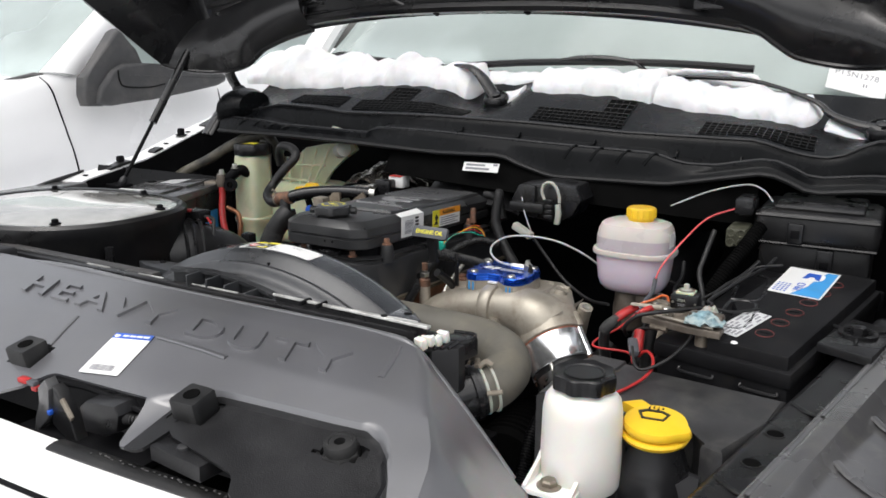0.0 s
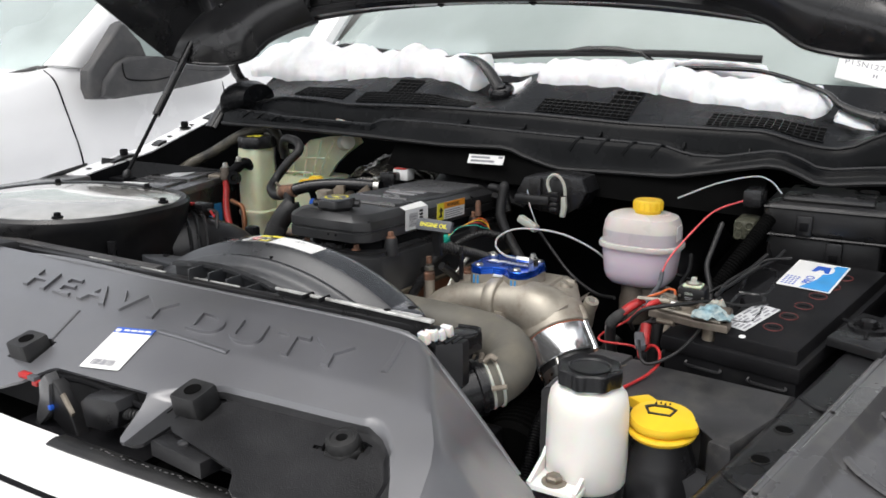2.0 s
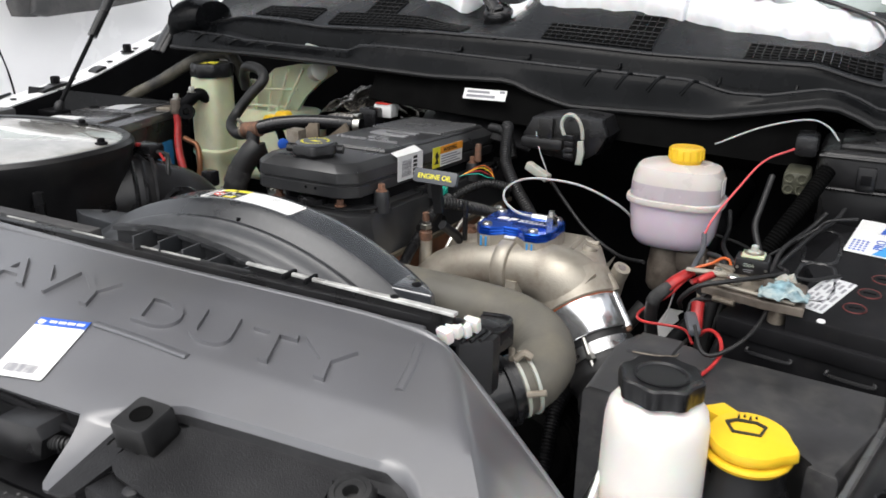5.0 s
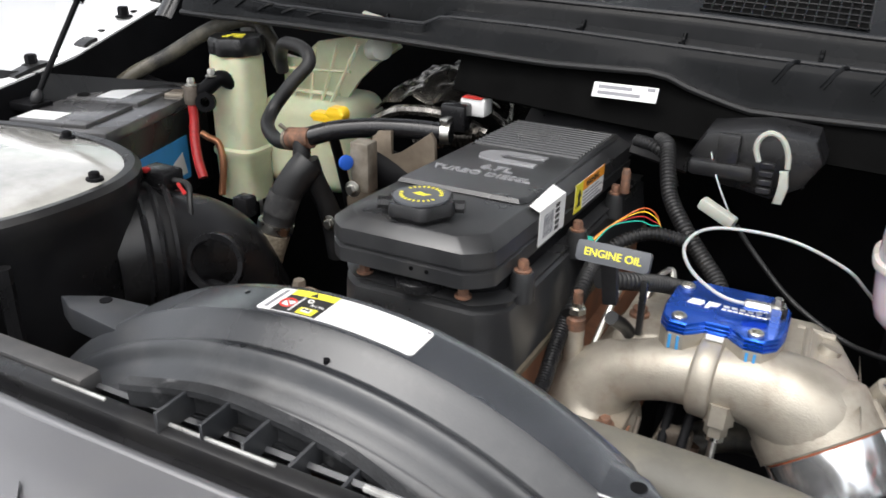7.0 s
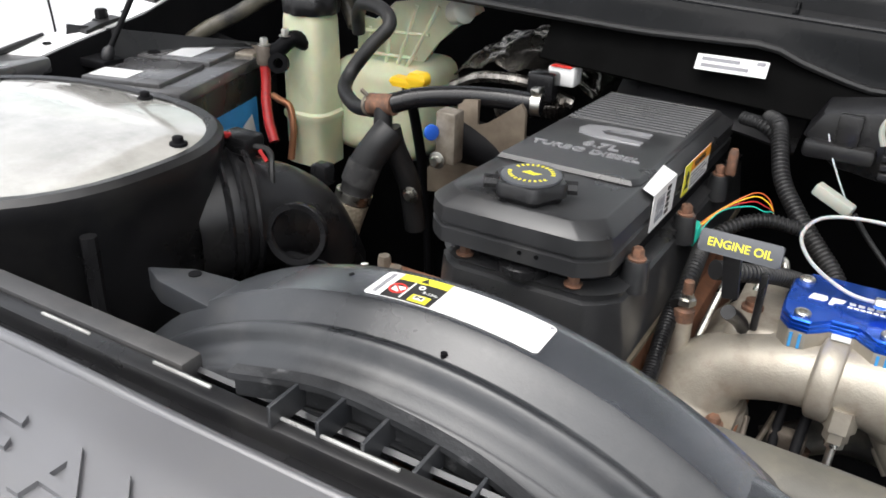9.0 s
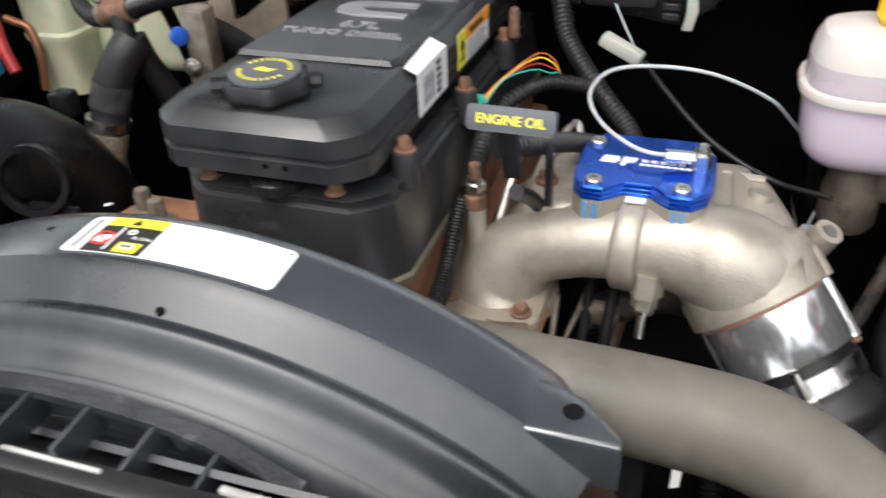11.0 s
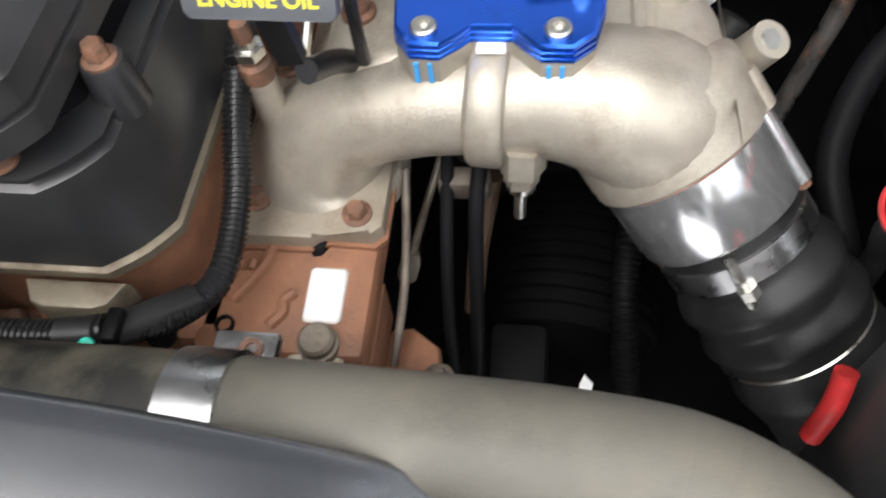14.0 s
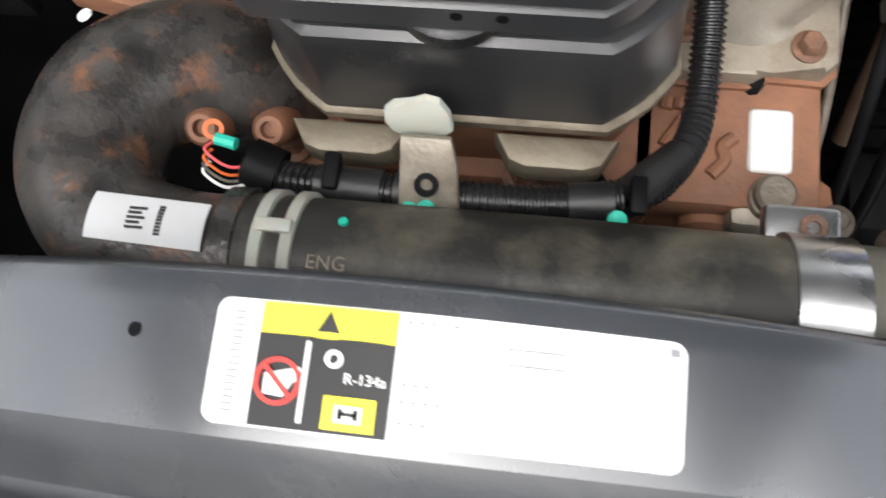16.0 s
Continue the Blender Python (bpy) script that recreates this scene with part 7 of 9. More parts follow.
def brake_reservoir():
    cx, cy = 0.497, 1.382
    t = thing("brake_fluid_reservoir", (cx, cy, 1.0), "clouded brake fluid reservoir with yellow cap on a dull cylinder", "reservoir")
    P = 3.0
    b = new_bm()
    lathe(b, [(0.0652, 1.177), (0.065, 1.178), (0.063, 1.190), (0.058, 1.200), (0.046, 1.2045), (0.0, 1.2055)], (cx, cy, 0), seg=56, power=P, squash=(1.0, 0.78), caps=False)
    part("upper_shell", b, "fluid_up", t)
    b = new_bm()
    lathe(b, [(0.065, 1.150), (0.066, 1.156), (0.0655, 1.170), (0.0652, 1.177)], (cx, cy, 0), seg=56, power=P, squash=(1.0, 0.78), caps=False)
    part("fluid_band", b, "fluid_mid", t, "darker band where the fluid stands")
    b = new_bm()
    lathe(b, [(0.066, 1.146), (0.0705, 1.147), (0.0715, 1.151), (0.0705, 1.155), (0.066, 1.156)], (cx, cy, 0), seg=56, power=P, squash=(1.0, 0.8), caps=False)
    part("seam", b, "fluid_up", t)
    b = new_bm()
    lathe(b, [(0.0, 1.077), (0.036, 1.0775), (0.0495, 1.0815), (0.0573, 1.090), (0.0612, 1.102), (0.0640, 1.127), (0.066, 1.149)], (cx, cy, 0), seg=56, power=P, squash=(1.0, 0.78), caps=False)
    part("lower_shell", b, "fluid_low", t, "lower half tinted pinkish by its fluid")
    b = new_bm()
    lathe(b, [(0.022, 1.200), (0.022, 1.209), (0.0245, 1.210), (0.0245, 1.225), (0.023, 1.2275), (0.010, 1.2285)], (cx + 0.006, cy + 0.004, 0), seg=36)
    cp = part("cap", b, "yellow", t, "bright yellow cap")
    for k in range(16):
        a = 2 * math.pi * k / 16
        b = new_bm()
        q = (cx + 0.006 + 0.0245 * math.cos(a), cy + 0.004 + 0.0245 * math.sin(a))
        lathe(b, [(0.0014, 1.211), (0.0014, 1.225)], (*q, 0), seg=6)
        part("grip", b, "yellow", cp)
    b = new_bm()
    slab(b, on((cx + 0.0655, cy - 0.025, 1.165), (0, 1, 0), (0, 0, 1)), 0, 0.03, 0, 0.025, 0.0006)
    part("label", b, "label", t)
    b = new_bm()
    lathe(b, [(0.012, 1.006), (0.022, 1.010), (0.0265, 1.018), (0.027, 1.05), (0.025, 1.060), (0.024, 1.08)], (cx - 0.004, cy - 0.01, 0), seg=28)
    part("cylinder", b, "iron_dirty", t, "dull grey-brown master cylinder")
    b = new_bm()
    box(b, cx + 0.01, cx + 0.055, cy - 0.028, cy + 0.012, 1.045, 1.078, 0.006)
    part("port_block", b, "iron_dirty", t)
    b = new_bm()
    tube(b, [(cx + 0.05, cy - 0.008, 1.062), (cx + 0.085, cy - 0.008, 1.062)], 0.0045, 10)
    part("brake_pipe", b, "steel", t)
    b = new_bm()
    lathe(b, [(0.0085, 0), (0.0085, 0.016)], (cx + 0.058, cy - 0.008, 1.062), (1, 0, 0), 6)
    part("nut", b, "rust_bolt", t)
    b = new_bm()
    tube(b, [(cx, cy + 0.02, 1.03), (cx + 0.01, cy + 0.16, 1.04), (cx + 0.02, cy + 0.5, 1.05)], 0.04, 20)
    part("booster_neck", b, "deep", t)


brake_reservoir()


def battery(name, x0, x1, y0, y1, z0, z1, label):
    t = thing(name, ((x0 + x1) / 2, (y0 + y1) / 2, z0), label, "battery")
    b = new_bm()
    box(b, x0, x1, y0, y1, z0, z1 - 0.03, 0.004)
    part("case", b, "battery_black", t)
    b = new_bm()
    box(b, x0 - 0.004, x1 + 0.004, y0 - 0.004, y1 + 0.004, z1 - 0.043, z1 - 0.020, 0.003)
    part("lid_rim", b, "battery_black", t)
    b = new_bm()
    o = [(x0 + 0.070, y0 + 0.003), (x1 - 0.004, y0 + 0.003), (x1 - 0.004, y1 - 0.004), (x0 + 0.062, y1 - 0.004), (x0 + 0.062, y1 - 0.055), (x0 + 0.045, y1 - 0.075), (x0 + 0.045, y0 + 0.130), (x0 + 0.064, y0 + 0.115)]
    prism(b, o, z1 - 0.022, z1, None, 0.0035)
    part("lid", b, "battery_black", t)
    return t


BX0, BX1, BY0, BY1, BZ = 0.612, 0.795, 1.090, 1.432, 1.100


def right_battery():
    t = battery("battery", BX0, BX1, BY0, BY1, 0.93, BZ, "black car battery with blue and white labels in the engine bay")
    for y0, y1 in ((1.165, 1.262), (1.275, 1.375)):
        b = new_bm()
        tube(b, [(0.684, y0, BZ), (0.684, y1, BZ), (0.722, y1 + 0.004, BZ), (0.722, y0 + 0.01, BZ), (0.684, y0, BZ)], 0.003, 6, 3, flat=0.6)
        part("lid_frame", b, "gloss", t)
    # cell plugs with red rings
    for k in range(6):
        x, y = 0.751 + 0.0136 * k, 1.167 + 0.0446 * k
        b = new_bm()
        lathe(b, [(0.0115, 0), (0.011, 0.0006), (0.004, 0.0008)], (x, y, BZ), seg=24)
        p = part("cell_plug", b, "battery_black", t)
        b = new_bm()
        lathe(b, [(0.0114, 0), (0.0120, 0.0012), (0.0128, 0.0012), (0.0132, 0)], (x, y, BZ), seg=28, caps=False)
        part("ring", b, "red_ring", p, "worn red ring")
        b = new_bm()
        box(b, x - 0.007, x + 0.007, y - 0.0012, y + 0.0012, BZ + 0.0004, BZ + 0.0016)
        part("slot", b, "deep", p)
    mb = on((0.728, 1.325, BZ + 0.0018), (0.078, -0.012, 0), (0.03, 0.116, 0))
    b = new_bm()
    slab(b, mb, 0, 0.079, 0, 0.120, 0.0006, 0.002)
    lb = part("brand_label", b, "label", t, "white and blue label")
    b = new_bm()
    prism(b, [(0.034, 0.003), (0.076, 0.003), (0.076, 0.117), (0.060, 0.117), (0.052, 0.085), (0.048, 0.045)], 0, 0.0009, mb)
    part("blue_field", b, "sky_ink", lb)
    b = new_bm()
    prism(b, round_rect(0.026, 0.062, 0.070, 0.108, 0.016), 0, 0.0011, mb)
    em = part("emblem", b, "label", lb)
    b = new_bm()
    prism(b, [(0.031, 0.076), (0.037, 0.076), (0.041, 0.086), (0.047, 0.086), (0.051, 0.076), (0.057, 0.076), (0.054, 0.103), (0.034, 0.103)], 0, 0.0013, mb)
    part("emblem_mark", b, "blue_ink", em)
    b = new_bm()
    text(b, "PRO", 0.018, mb @ Matrix.Translation((0.036, 0.020, 0.0011)) @ Matrix.Rotation(radians(90), 4, 'Z') @ Matrix.Translation((0, -0.008, 0)), 0.0002)
    part("word", b, "blue_ink", lb)
    for i in range(5):
        for j in range(4):
            b = new_bm()
            lathe(b, [(0.0020, 0), (0.0020, 0.001)], mb @ Vector((0.006 + 0.0055 * j, 0.010 + 0.008 * i, 0)), (0, 0, 1), 10)
            part("dot", b, "blue_ink", lb)
    mw = on((0.685, 1.150, BZ + 0.0008), (0.032, -0.0115, 0), (0.026, 0.092, 0))
    b = new_bm()
    slab(b, mw, 0, 0.036, 0, 0.095, 0.0006, 0.001)
    lw = part("spec_label", b, "silver_label", t, "silver label with small print")
    r = random.Random(4)
    for i in range(5):
        y = 0.005
        while y < 0.085:
            w = r.uniform(0.006, 0.020)
            b = new_bm()
            bars(b, mw, [(0.004 + 0.0063 * i, 0.0072 + 0.0063 * i, y, w)], 0.0009)
            part("print_line", b, "grey_ink", lw)
            y += w + r.uniform(0.003, 0.012)
    b = new_bm()
    lathe(b, [(0.0048, 0), (0.0044, 0.001)], (0.719, 1.121, BZ), seg=20)
    part("white_dot", b, "label", t)
    b = new_bm()
    box(b, 0.71, 0.80, 1.433, 1.449, 1.045, 1.075, 0.004)
    part("handle", b, "battery_black", t)
    for x in (0.648, 0.735):
        b = new_bm()
        tube(b, [(x, BY0 - 0.004, 1.050), (x + 0.004, BY0 - 0.008, 1.047), (x + 0.045, BY0 - 0.008, 1.047), (x + 0.049, BY0 - 0.004, 1.050)], 0.0022, 6)
        part("grip_rib", b, "plastic", t)
    # the battery stands turned a little and nose-down in its tray
    for o in t.children_recursive:
        body = o.name.split(".")[0] in ("case", "lid", "lid_rim", "grip_rib", "handle")
        for v in o.data.vertices:
            if body:
                x, y = v.co.x, v.co.y
                v.co.x, v.co.y = x + 0.25 * (y - BY0), y + 0.042 - 0.17 * (x - BX0)
            v.co.z += 0.106 * (v.co.y - 1.09)


right_battery()


def tray():
    t = thing("battery_tray", (0.75, 1.2, 0.85), "black plastic battery tray and side shield", "tray")
    b = new_bm()
    box(b, 0.594, 0.874, 1.065, 1.46, 0.90, 0.931, 0.006)
    part("base", b, "plastic", t)
    b = new_bm()
    box(b, 0.594, 0.607, 1.075, 1.46, 0.92, 1.00, 0.004)
    part("side", b, "plastic", t)
    b = new_bm()
    box(b, 0.857, 0.874, 1.06, 1.46, 0.92, 1.06, 0.004)
    part("side", b, "plastic", t)


tray()


def washer_tank():
    t = thing("washer_tank", (0.66, 1.0, 0.8), "scuffed black plastic tank top beside the battery", "tank")
    b = new_bm()
    prism(b, [(0.508, 0.930), (0.715, 0.926), (0.730, 0.890), (0.757, 0.880), (0.786, 0.99), (0.800, 1.068), (0.60, 1.072), (0.59, 1.090), (0.524, 1.094), (0.508, 1.05)], 0.86, 1.056, None, 0.006)
    part("body", b, "tank", t)
    b = new_bm()
    prism(b, [(0.526, 1.035), (0.575, 1.045), (0.580, 1.088), (0.530, 1.090)], 1.054, 1.061, None, 0.004)
    part("raised_corner", b, "tank", t)
    b = new_bm()
    tube(b, [(0.532, 1.036, 1.0575), (0.56, 1.036, 1.059), (0.578, 1.046, 1.0585), (0.581, 1.055, 1.0578)], 0.0008, 6)
    part("weld", b, "cast_dirty", t)
    b = new_bm()
    tube(b, [(0.684, 0.872, 0.90), (0.682, 0.876, 0.99), (0.681, 0.879, 1.022), (0.680, 0.880, 1.057)], [0.046, 0.044, 0.040, 0.030], 24)
    part("filler_neck", b, "plastic", t)
    x, y, z = 0.680, 0.880, 1.058
    b = new_bm()
    lathe(b, [(0.033, -0.002), (0.0385, 0.002), (0.0400, 0.006), (0.0385, 0.0085), (0.0345, 0.0095)], (x, y, z), (0, -0.08, 1), 44)
    part("collar", b, "yellow", t)
    b = new_bm()
    rim = []
    for k in range(48):
        a = 2 * math.pi * k / 48
        d = abs((a - radians(-12) + math.pi) % (2 * math.pi) - math.pi)
        rim.append((math.cos(a) * (0.0365 + 0.009 * max(0, 1 - d / 0.42) ** 1.2), math.sin(a) * (0.0365 + 0.009 * max(0, 1 - d / 0.42) ** 1.2)))
    mm = on((x, y, z), (1, 0, 0), (0, 1, 0.08))
    rings(b, [[mm @ Vector((px * g, py * g, h)) for px, py in rim] for g, h in ((0.97, 0.0115), (1.0, 0.013), (1.0, 0.0185), (0.965, 0.0215), (0.5, 0.0235))])
    cp = part("cap", b, "yellow", t, "bright yellow washer filler cap")
    b = new_bm()
    prism(b, [(-0.050, 0.030), (-0.030, 0.046), (-0.012, 0.034), (-0.028, 0.018)], 0.008, 0.0205, mm, 0.003)
    part("hinge", b, "yellow", cp)
    m = on((x - 0.004, y + 0.004, z + 0.0246), (1, 0.15, 0), (-0.15, 1, 0.08)) @ Matrix.Diagonal((1.15, 1.5, 1, 1))
    b = new_bm()
    prism(b, [(-0.016, 0.004), (-0.008, 0.008), (0.008, 0.008), (0.016, 0.004), (0.013, 0.0025), (0.007, 0.0055), (-0.007, 0.0055), (-0.013, 0.0025)][::-1], -0.0015, 0.0006, m)
    prism(b, [(-0.016, 0.004), (-0.013, 0.0025), (-0.009, -0.006), (-0.011, -0.007)], -0.0015, 0.0006, m)
    prism(b, [(0.016, 0.004), (0.013, 0.0025), (0.009, -0.006), (0.011, -0.007)], -0.0015, 0.0006, m)
    prism(b, [(-0.011, -0.007), (0.011, -0.007), (0.010, -0.005), (-0.010, -0.005)], -0.0015, 0.0006, m)
    for i in range(4):
        prism(b, [(-0.007 + 0.0045 * i, 0.010 + 0.002 * (i % 2)), (-0.005 + 0.0045 * i, 0.010 + 0.002 * (i % 2)), (-0.0055 + 0.0045 * i, 0.014)], -0.002, 0.0006, m)
    part("wash_sign", b, "ink", cp)


washer_tank()


def steering_reservoir():
    x, y = 0.603, 0.845
    t = thing("steering_fluid_reservoir", (x, y, 0.97), "white plastic power steering reservoir with black ribbed cap", "reservoir")
    b = new_bm()
    lathe(b, [(0.045, 0.996), (0.0480, 1.002), (0.0475, 1.04), (0.0465, 1.090), (0.044, 1.104), (0.037, 1.113), (0.030, 1.116)], (x, y, 0), seg=44)
    part("bottle", b, "white_plastic", t)
    b = new_bm()
    lathe(b, [(0.031, 1.112), (0.031, 1.122)], (x, y, 0), seg=36)
    part("neck", b, "white_plastic", t)
    b = new_bm()
    loops = []
    for h, s in ((1.118, 0.93), (1.119, 0.985), (1.130, 1.0), (1.136, 0.985), (1.1375, 0.93), (1.136, 0.80), (1.135, 0.5)):
        loops.append([Vector((x + s * (0.0365 + (0.0020 if s > 0.9 else 0.0) * max(-0.6, math.cos(8 * a))) * math.cos(a), y + s * (0.0365 + (0.0020 if s > 0.9 else 0.0) * max(-0.6, math.cos(8 * a))) * math.sin(a), h)) for a in (2 * math.pi * k / 96 for k in range(96))])
    rings(b, loops)
    cp = part("cap", b, "plastic", t, "black scalloped cap")
    b = new_bm()
    lathe(b, [(0.024, 1.135), (0.0245, 1.1368), (0.0225, 1.1372), (0.021, 1.1352)], (x, y, 0), seg=40)
    part("cap_ring", b, "plastic", cp)
    b = new_bm()
    prism(b, [(-0.030, -0.030), (0.030, -0.030), (0.030, 0.03), (-0.030, 0.03)], 0, 0.006, Matrix.Translation((x - 0.013, y - 0.040, 1.004)), 0.002)
    br = part("foot", b, "white_plastic", t)
    b = new_bm()
    bolt(b, (x - 0.018, y - 0.052, 1.010), r=0.010, h=0.009, washer=1.45)
    part("foot_bolt", b, "cast_dirty", br)
    for s in (-0.043, 0.012):
        b = new_bm()
        prism(b, [(0, 0), (0.050, 0), (0.050, 0.030), (0.040, 0.022), (0.0, 0.009)], -0.0022, 0.0022, on((x + s + 0.001, y - 0.070, 1.004), (0, 1, 0), (0, 0, 1)), 0.001)
        part("gusset", b, "white_plastic", br)
    b = new_bm()
    box(b, x - 0.060, x + 0.045, y - 0.070, y + 0.045, 0.975, 0.996, 0.006)
    part("bracket", b, "plastic", t)
    b = new_bm()
    box(b, x - 0.03, x + 0.03, y - 0.04, y + 0.04, 0.86, 0.977, 0.006)
    part("post", b, "deep", t)


steering_reservoir()


def fuse_box():
    t = thing("fuse_box", (0.77, 1.56, 1.1), "black plastic fuse box with ribbed lid and front catch", "fuse box")
    b = new_bm()
    box(b, 0.682, 0.862, 1.505, 1.66, 1.09, 1.165, 0.008)
    part("base", b, "plastic", t)
    b = new_bm()
    box(b, 0.672, 0.872, 1.497, 1.67, 1.163, 1.222, 0.012, 3)
    l = part("lid", b, "plastic", t)
    b = new_bm()
    box(b, 0.700, 0.845, 1.515, 1.65, 1.220, 1.232, 0.006)
    part("lid_step", b, "plastic", l)
    b = new_bm()
    prism(b, [(0, 0), (0.03, 0), (0.04, 0.012), (0.03, 0.024), (0.0, 0.024), (0.01, 0.012)], 0, 0.003, Matrix.Translation((0.745, 1.54, 1.231)), 0.001)
    prism(b, [(0, 0), (0.02, 0), (0.022, 0.02), (0.006, 0.024)], 0, 0.003, Matrix.Translation((0.795, 1.54, 1.231)), 0.001)
    part("moulded_sign", b, "plastic", l)
    for x, z0, z1 in ((0.742, 1.168, 1.204), (0.792, 1.118, 1.162)):
        b = new_bm()
        box(b, x - 0.013, x + 0.013, 1.490, 1.508, z0, z1, 0.003)
        c = part("catch", b, "plastic", t)
        b = new_bm()
        box(b, x - 0.007, x + 0.007, 1.487, 1.492, z0 + 0.010, z0 + 0.024, 0.001)
        part("catch_slot", b, "deep", c)
    for z in (1.166, 1.214):
        b = new_bm()
        tube(b, [(0.675, 1.4965, z), (0.77, 1.4955, z), (0.869, 1.4965, z)], 0.003, 6)
        part("lid_bead", b, "plastic", l)
    # plugs on its left
    for cx, cy, cz, s in ((0.655, 1.505, 1.226, 0.016), (0.650, 1.485, 1.175, 0.018)):
        b = new_bm()
        box(b, cx - s, cx + s, cy - 0.02, cy + 0.045, cz - s, cz + s * 0.9, 0.006)
        q = part("plug", b, "gloss" if cz > 1.2 else "olive", t)
        if cz < 1.2:
            for i in range(2):
                for j in range(2):
                    b = new_bm()
                    lathe(b, [(0.0075, -0.002), (0.0075, 0.004), (0.0055, 0.004), (0.0045, 0.001), (0, 0.001)], (cx - 0.009 + 0.017 * i, cy - 0.02, cz - 0.010 + 0.017 * j), (0, -1, 0), 16, caps=False)
                    part("socket", b, "olive", q)
    return t


fuse_box()


def rail():
    """The diagonal black rail over the headlamp, with raised ribs and round holes."""
    t = thing("fender_rail", (0.83, 0.85, 1.0), "black steel rail with round holes over the headlamp", "rail")
    a, e = Vector((0.735, 0.52, 1.055)), Vector((0.925, 1.33, 1.105))
    d = (e - a)
    s = Vector((0.97, -0.23, 0.03)).normalized()

    def f(u, v):
        w = lerp(-0.055, 0.15, v)
        up = curve_lin([(0, -0.045), (0.06, -0.004), (0.10, 0.0), (0.27, 0.0), (0.30, 0.006), (0.44, 0.006), (0.50, -0.010), (0.53, -0.014), (1.0, -0.030)], v)
        return a + d * u + s * w + Vector((0, 0, up))
    # one black rail in two tones: outer sheet lighter to imitate mirrored sky
    sheet_part("inner_strip", 40, 20, lambda u, v: f(u, 0.285 * v), 0.004, "plastic", t)
    sheet_part("rail", 40, 24, lambda u, v: f(u, 0.285 + 0.715 * v), 0.004, "rail", t, "outer rail, coloured grey for the sky it mirrors")
    for u, v, r in ((0.478, 0.166, 0.0095), (0.389, 0.190, 0.0095), (0.40, 0.68, 0.011), (0.55, 0.80, 0.011), (0.22, 0.80, 0.012)):
        c = f(u, v)
        b = new_bm()
        lathe(b, [(r + 0.0016, 0.0002), (r + 0.0012, 0.0014), (r, 0.0012), (r * 0.98, 0.0004)], c, (0, 0, 1), 28, caps=False)
        h = part("hole_rim", b, "plastic", t)
        # near-black disc inside the rim imitates the shade of a hole
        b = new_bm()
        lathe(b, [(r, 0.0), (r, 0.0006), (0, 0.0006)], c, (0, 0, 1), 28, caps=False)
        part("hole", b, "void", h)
    for u0, u1, v0, v1 in ((0.335, 0.300, 0.10, 0.32), (0.580, 0.545, 0.10, 0.32)):
        b = new_bm()
        tube(b, [f(lerp(u0, u1, k), lerp(v0, v1, k)) + Vector((0, 0, 0.001)) for k in (0, 0.5, 1)], 0.0034, 10, 6, flat=0.6)
        part("rib", b, "plastic", t)
    b = new_bm()
    tube(b, [f(u, 0.30) + Vector((0, 0, -0.001)) for u in (0.02, 0.2, 0.4, 0.6, 0.8, 0.97)], 0.0045, 10, 4, flat=0.7)
    part("long_ridge", b, "rail", t)
    for u in (0.10, 0.27, 0.34, 0.47, 0.62, 0.70):
        b = new_bm()
        tube(b, [f(u, 0.50) + Vector((0, 0, 0.002)), f(u - 0.02, 0.62) + Vector((0, 0, 0.004)), f(u - 0.05, 0.95) + Vector((0, 0, 0.003))], 0.0050, 8, 6, flat=0.7)
        part("stamped_rib", b, "rail", t)
    b = new_bm()
    tube(b, [f(u, 0.02) for u in (0, 0.3, 0.6, 1)], 0.008, 8)
    part("edge", b, "rail", t)
    # hexagonal cap in a square bracket by the battery
    c = f(0.853, 0.11)
    b = new_bm()
    prism(b, [(-0.046, -0.055), (0.022, -0.085), (0.052, 0.050), (-0.012, 0.075)], 0, 0.014, Matrix.Translation(c), 0.004)
    k = part("pad", b, "plastic", t)
    b = new_bm()
    lathe(b, [(0.026, 0.012), (0.026, 0.018), (0.019, 0.018), (0.019, 0.013)], c, (0, 0, 1), 20, caps=False)
    lathe(b, [(0.011, 0.012), (0.011, 0.026), (0.008, 0.028)], c, (0, 0, 1), 6)
    part("nut_boss", b, "gloss", k)
    for ang in (30, 150, 270):
        b = new_bm()
        q = (math.cos(radians(ang)), math.sin(radians(ang)))
        tube(b, [c + Vector((0.012 * q[0], 0.012 * q[1], 0.015)), c + Vector((0.038 * q[0], 0.05 * q[1], 0.014))], 0.003, 6)
        part("web", b, "gloss", k)
    b = new_bm()
    bolt(b, f(0.232, 0.20), r=0.0085, h=0.009, washer=1.5)
    part("bolt", b, "deep", t)
    b = new_bm()
    m = on(f(0.16, 0.72) + Vector((0, 0, 0.008)), d, (-1, 0.23, 0.1))
    slab(b, m, -0.05, 0.06, -0.04, 0.03, 0.0008)
    lb = part("caution_label", b, "label", t)
    b = new_bm()
    text(b, "CAUTION", 0.012, m @ Matrix.Translation((-0.045, 0.012, 0.0009)), 0.0002)
    part("caution_word", b, "ink", lb)
    return t


rail()
br_ = thing("front_bracket", (0.66, 0.78, 0.95), "cracked black plastic bracket in front of the steering reservoir", "bracket")
b = new_bm()
prism(b, [(0.600, 0.955), (0.604, 0.994), (0.640, 1.000), (0.668, 0.990), (0.690, 0.998), (0.712, 1.012), (0.730, 1.034), (0.742, 1.030), (0.738, 0.965)], -0.004, 0.004, on((0, 0.786, 0), (1, 0.10, 0), (0, 0, 1)), 0.0015)
part("plate", b, "plastic", br_)
b = new_bm()
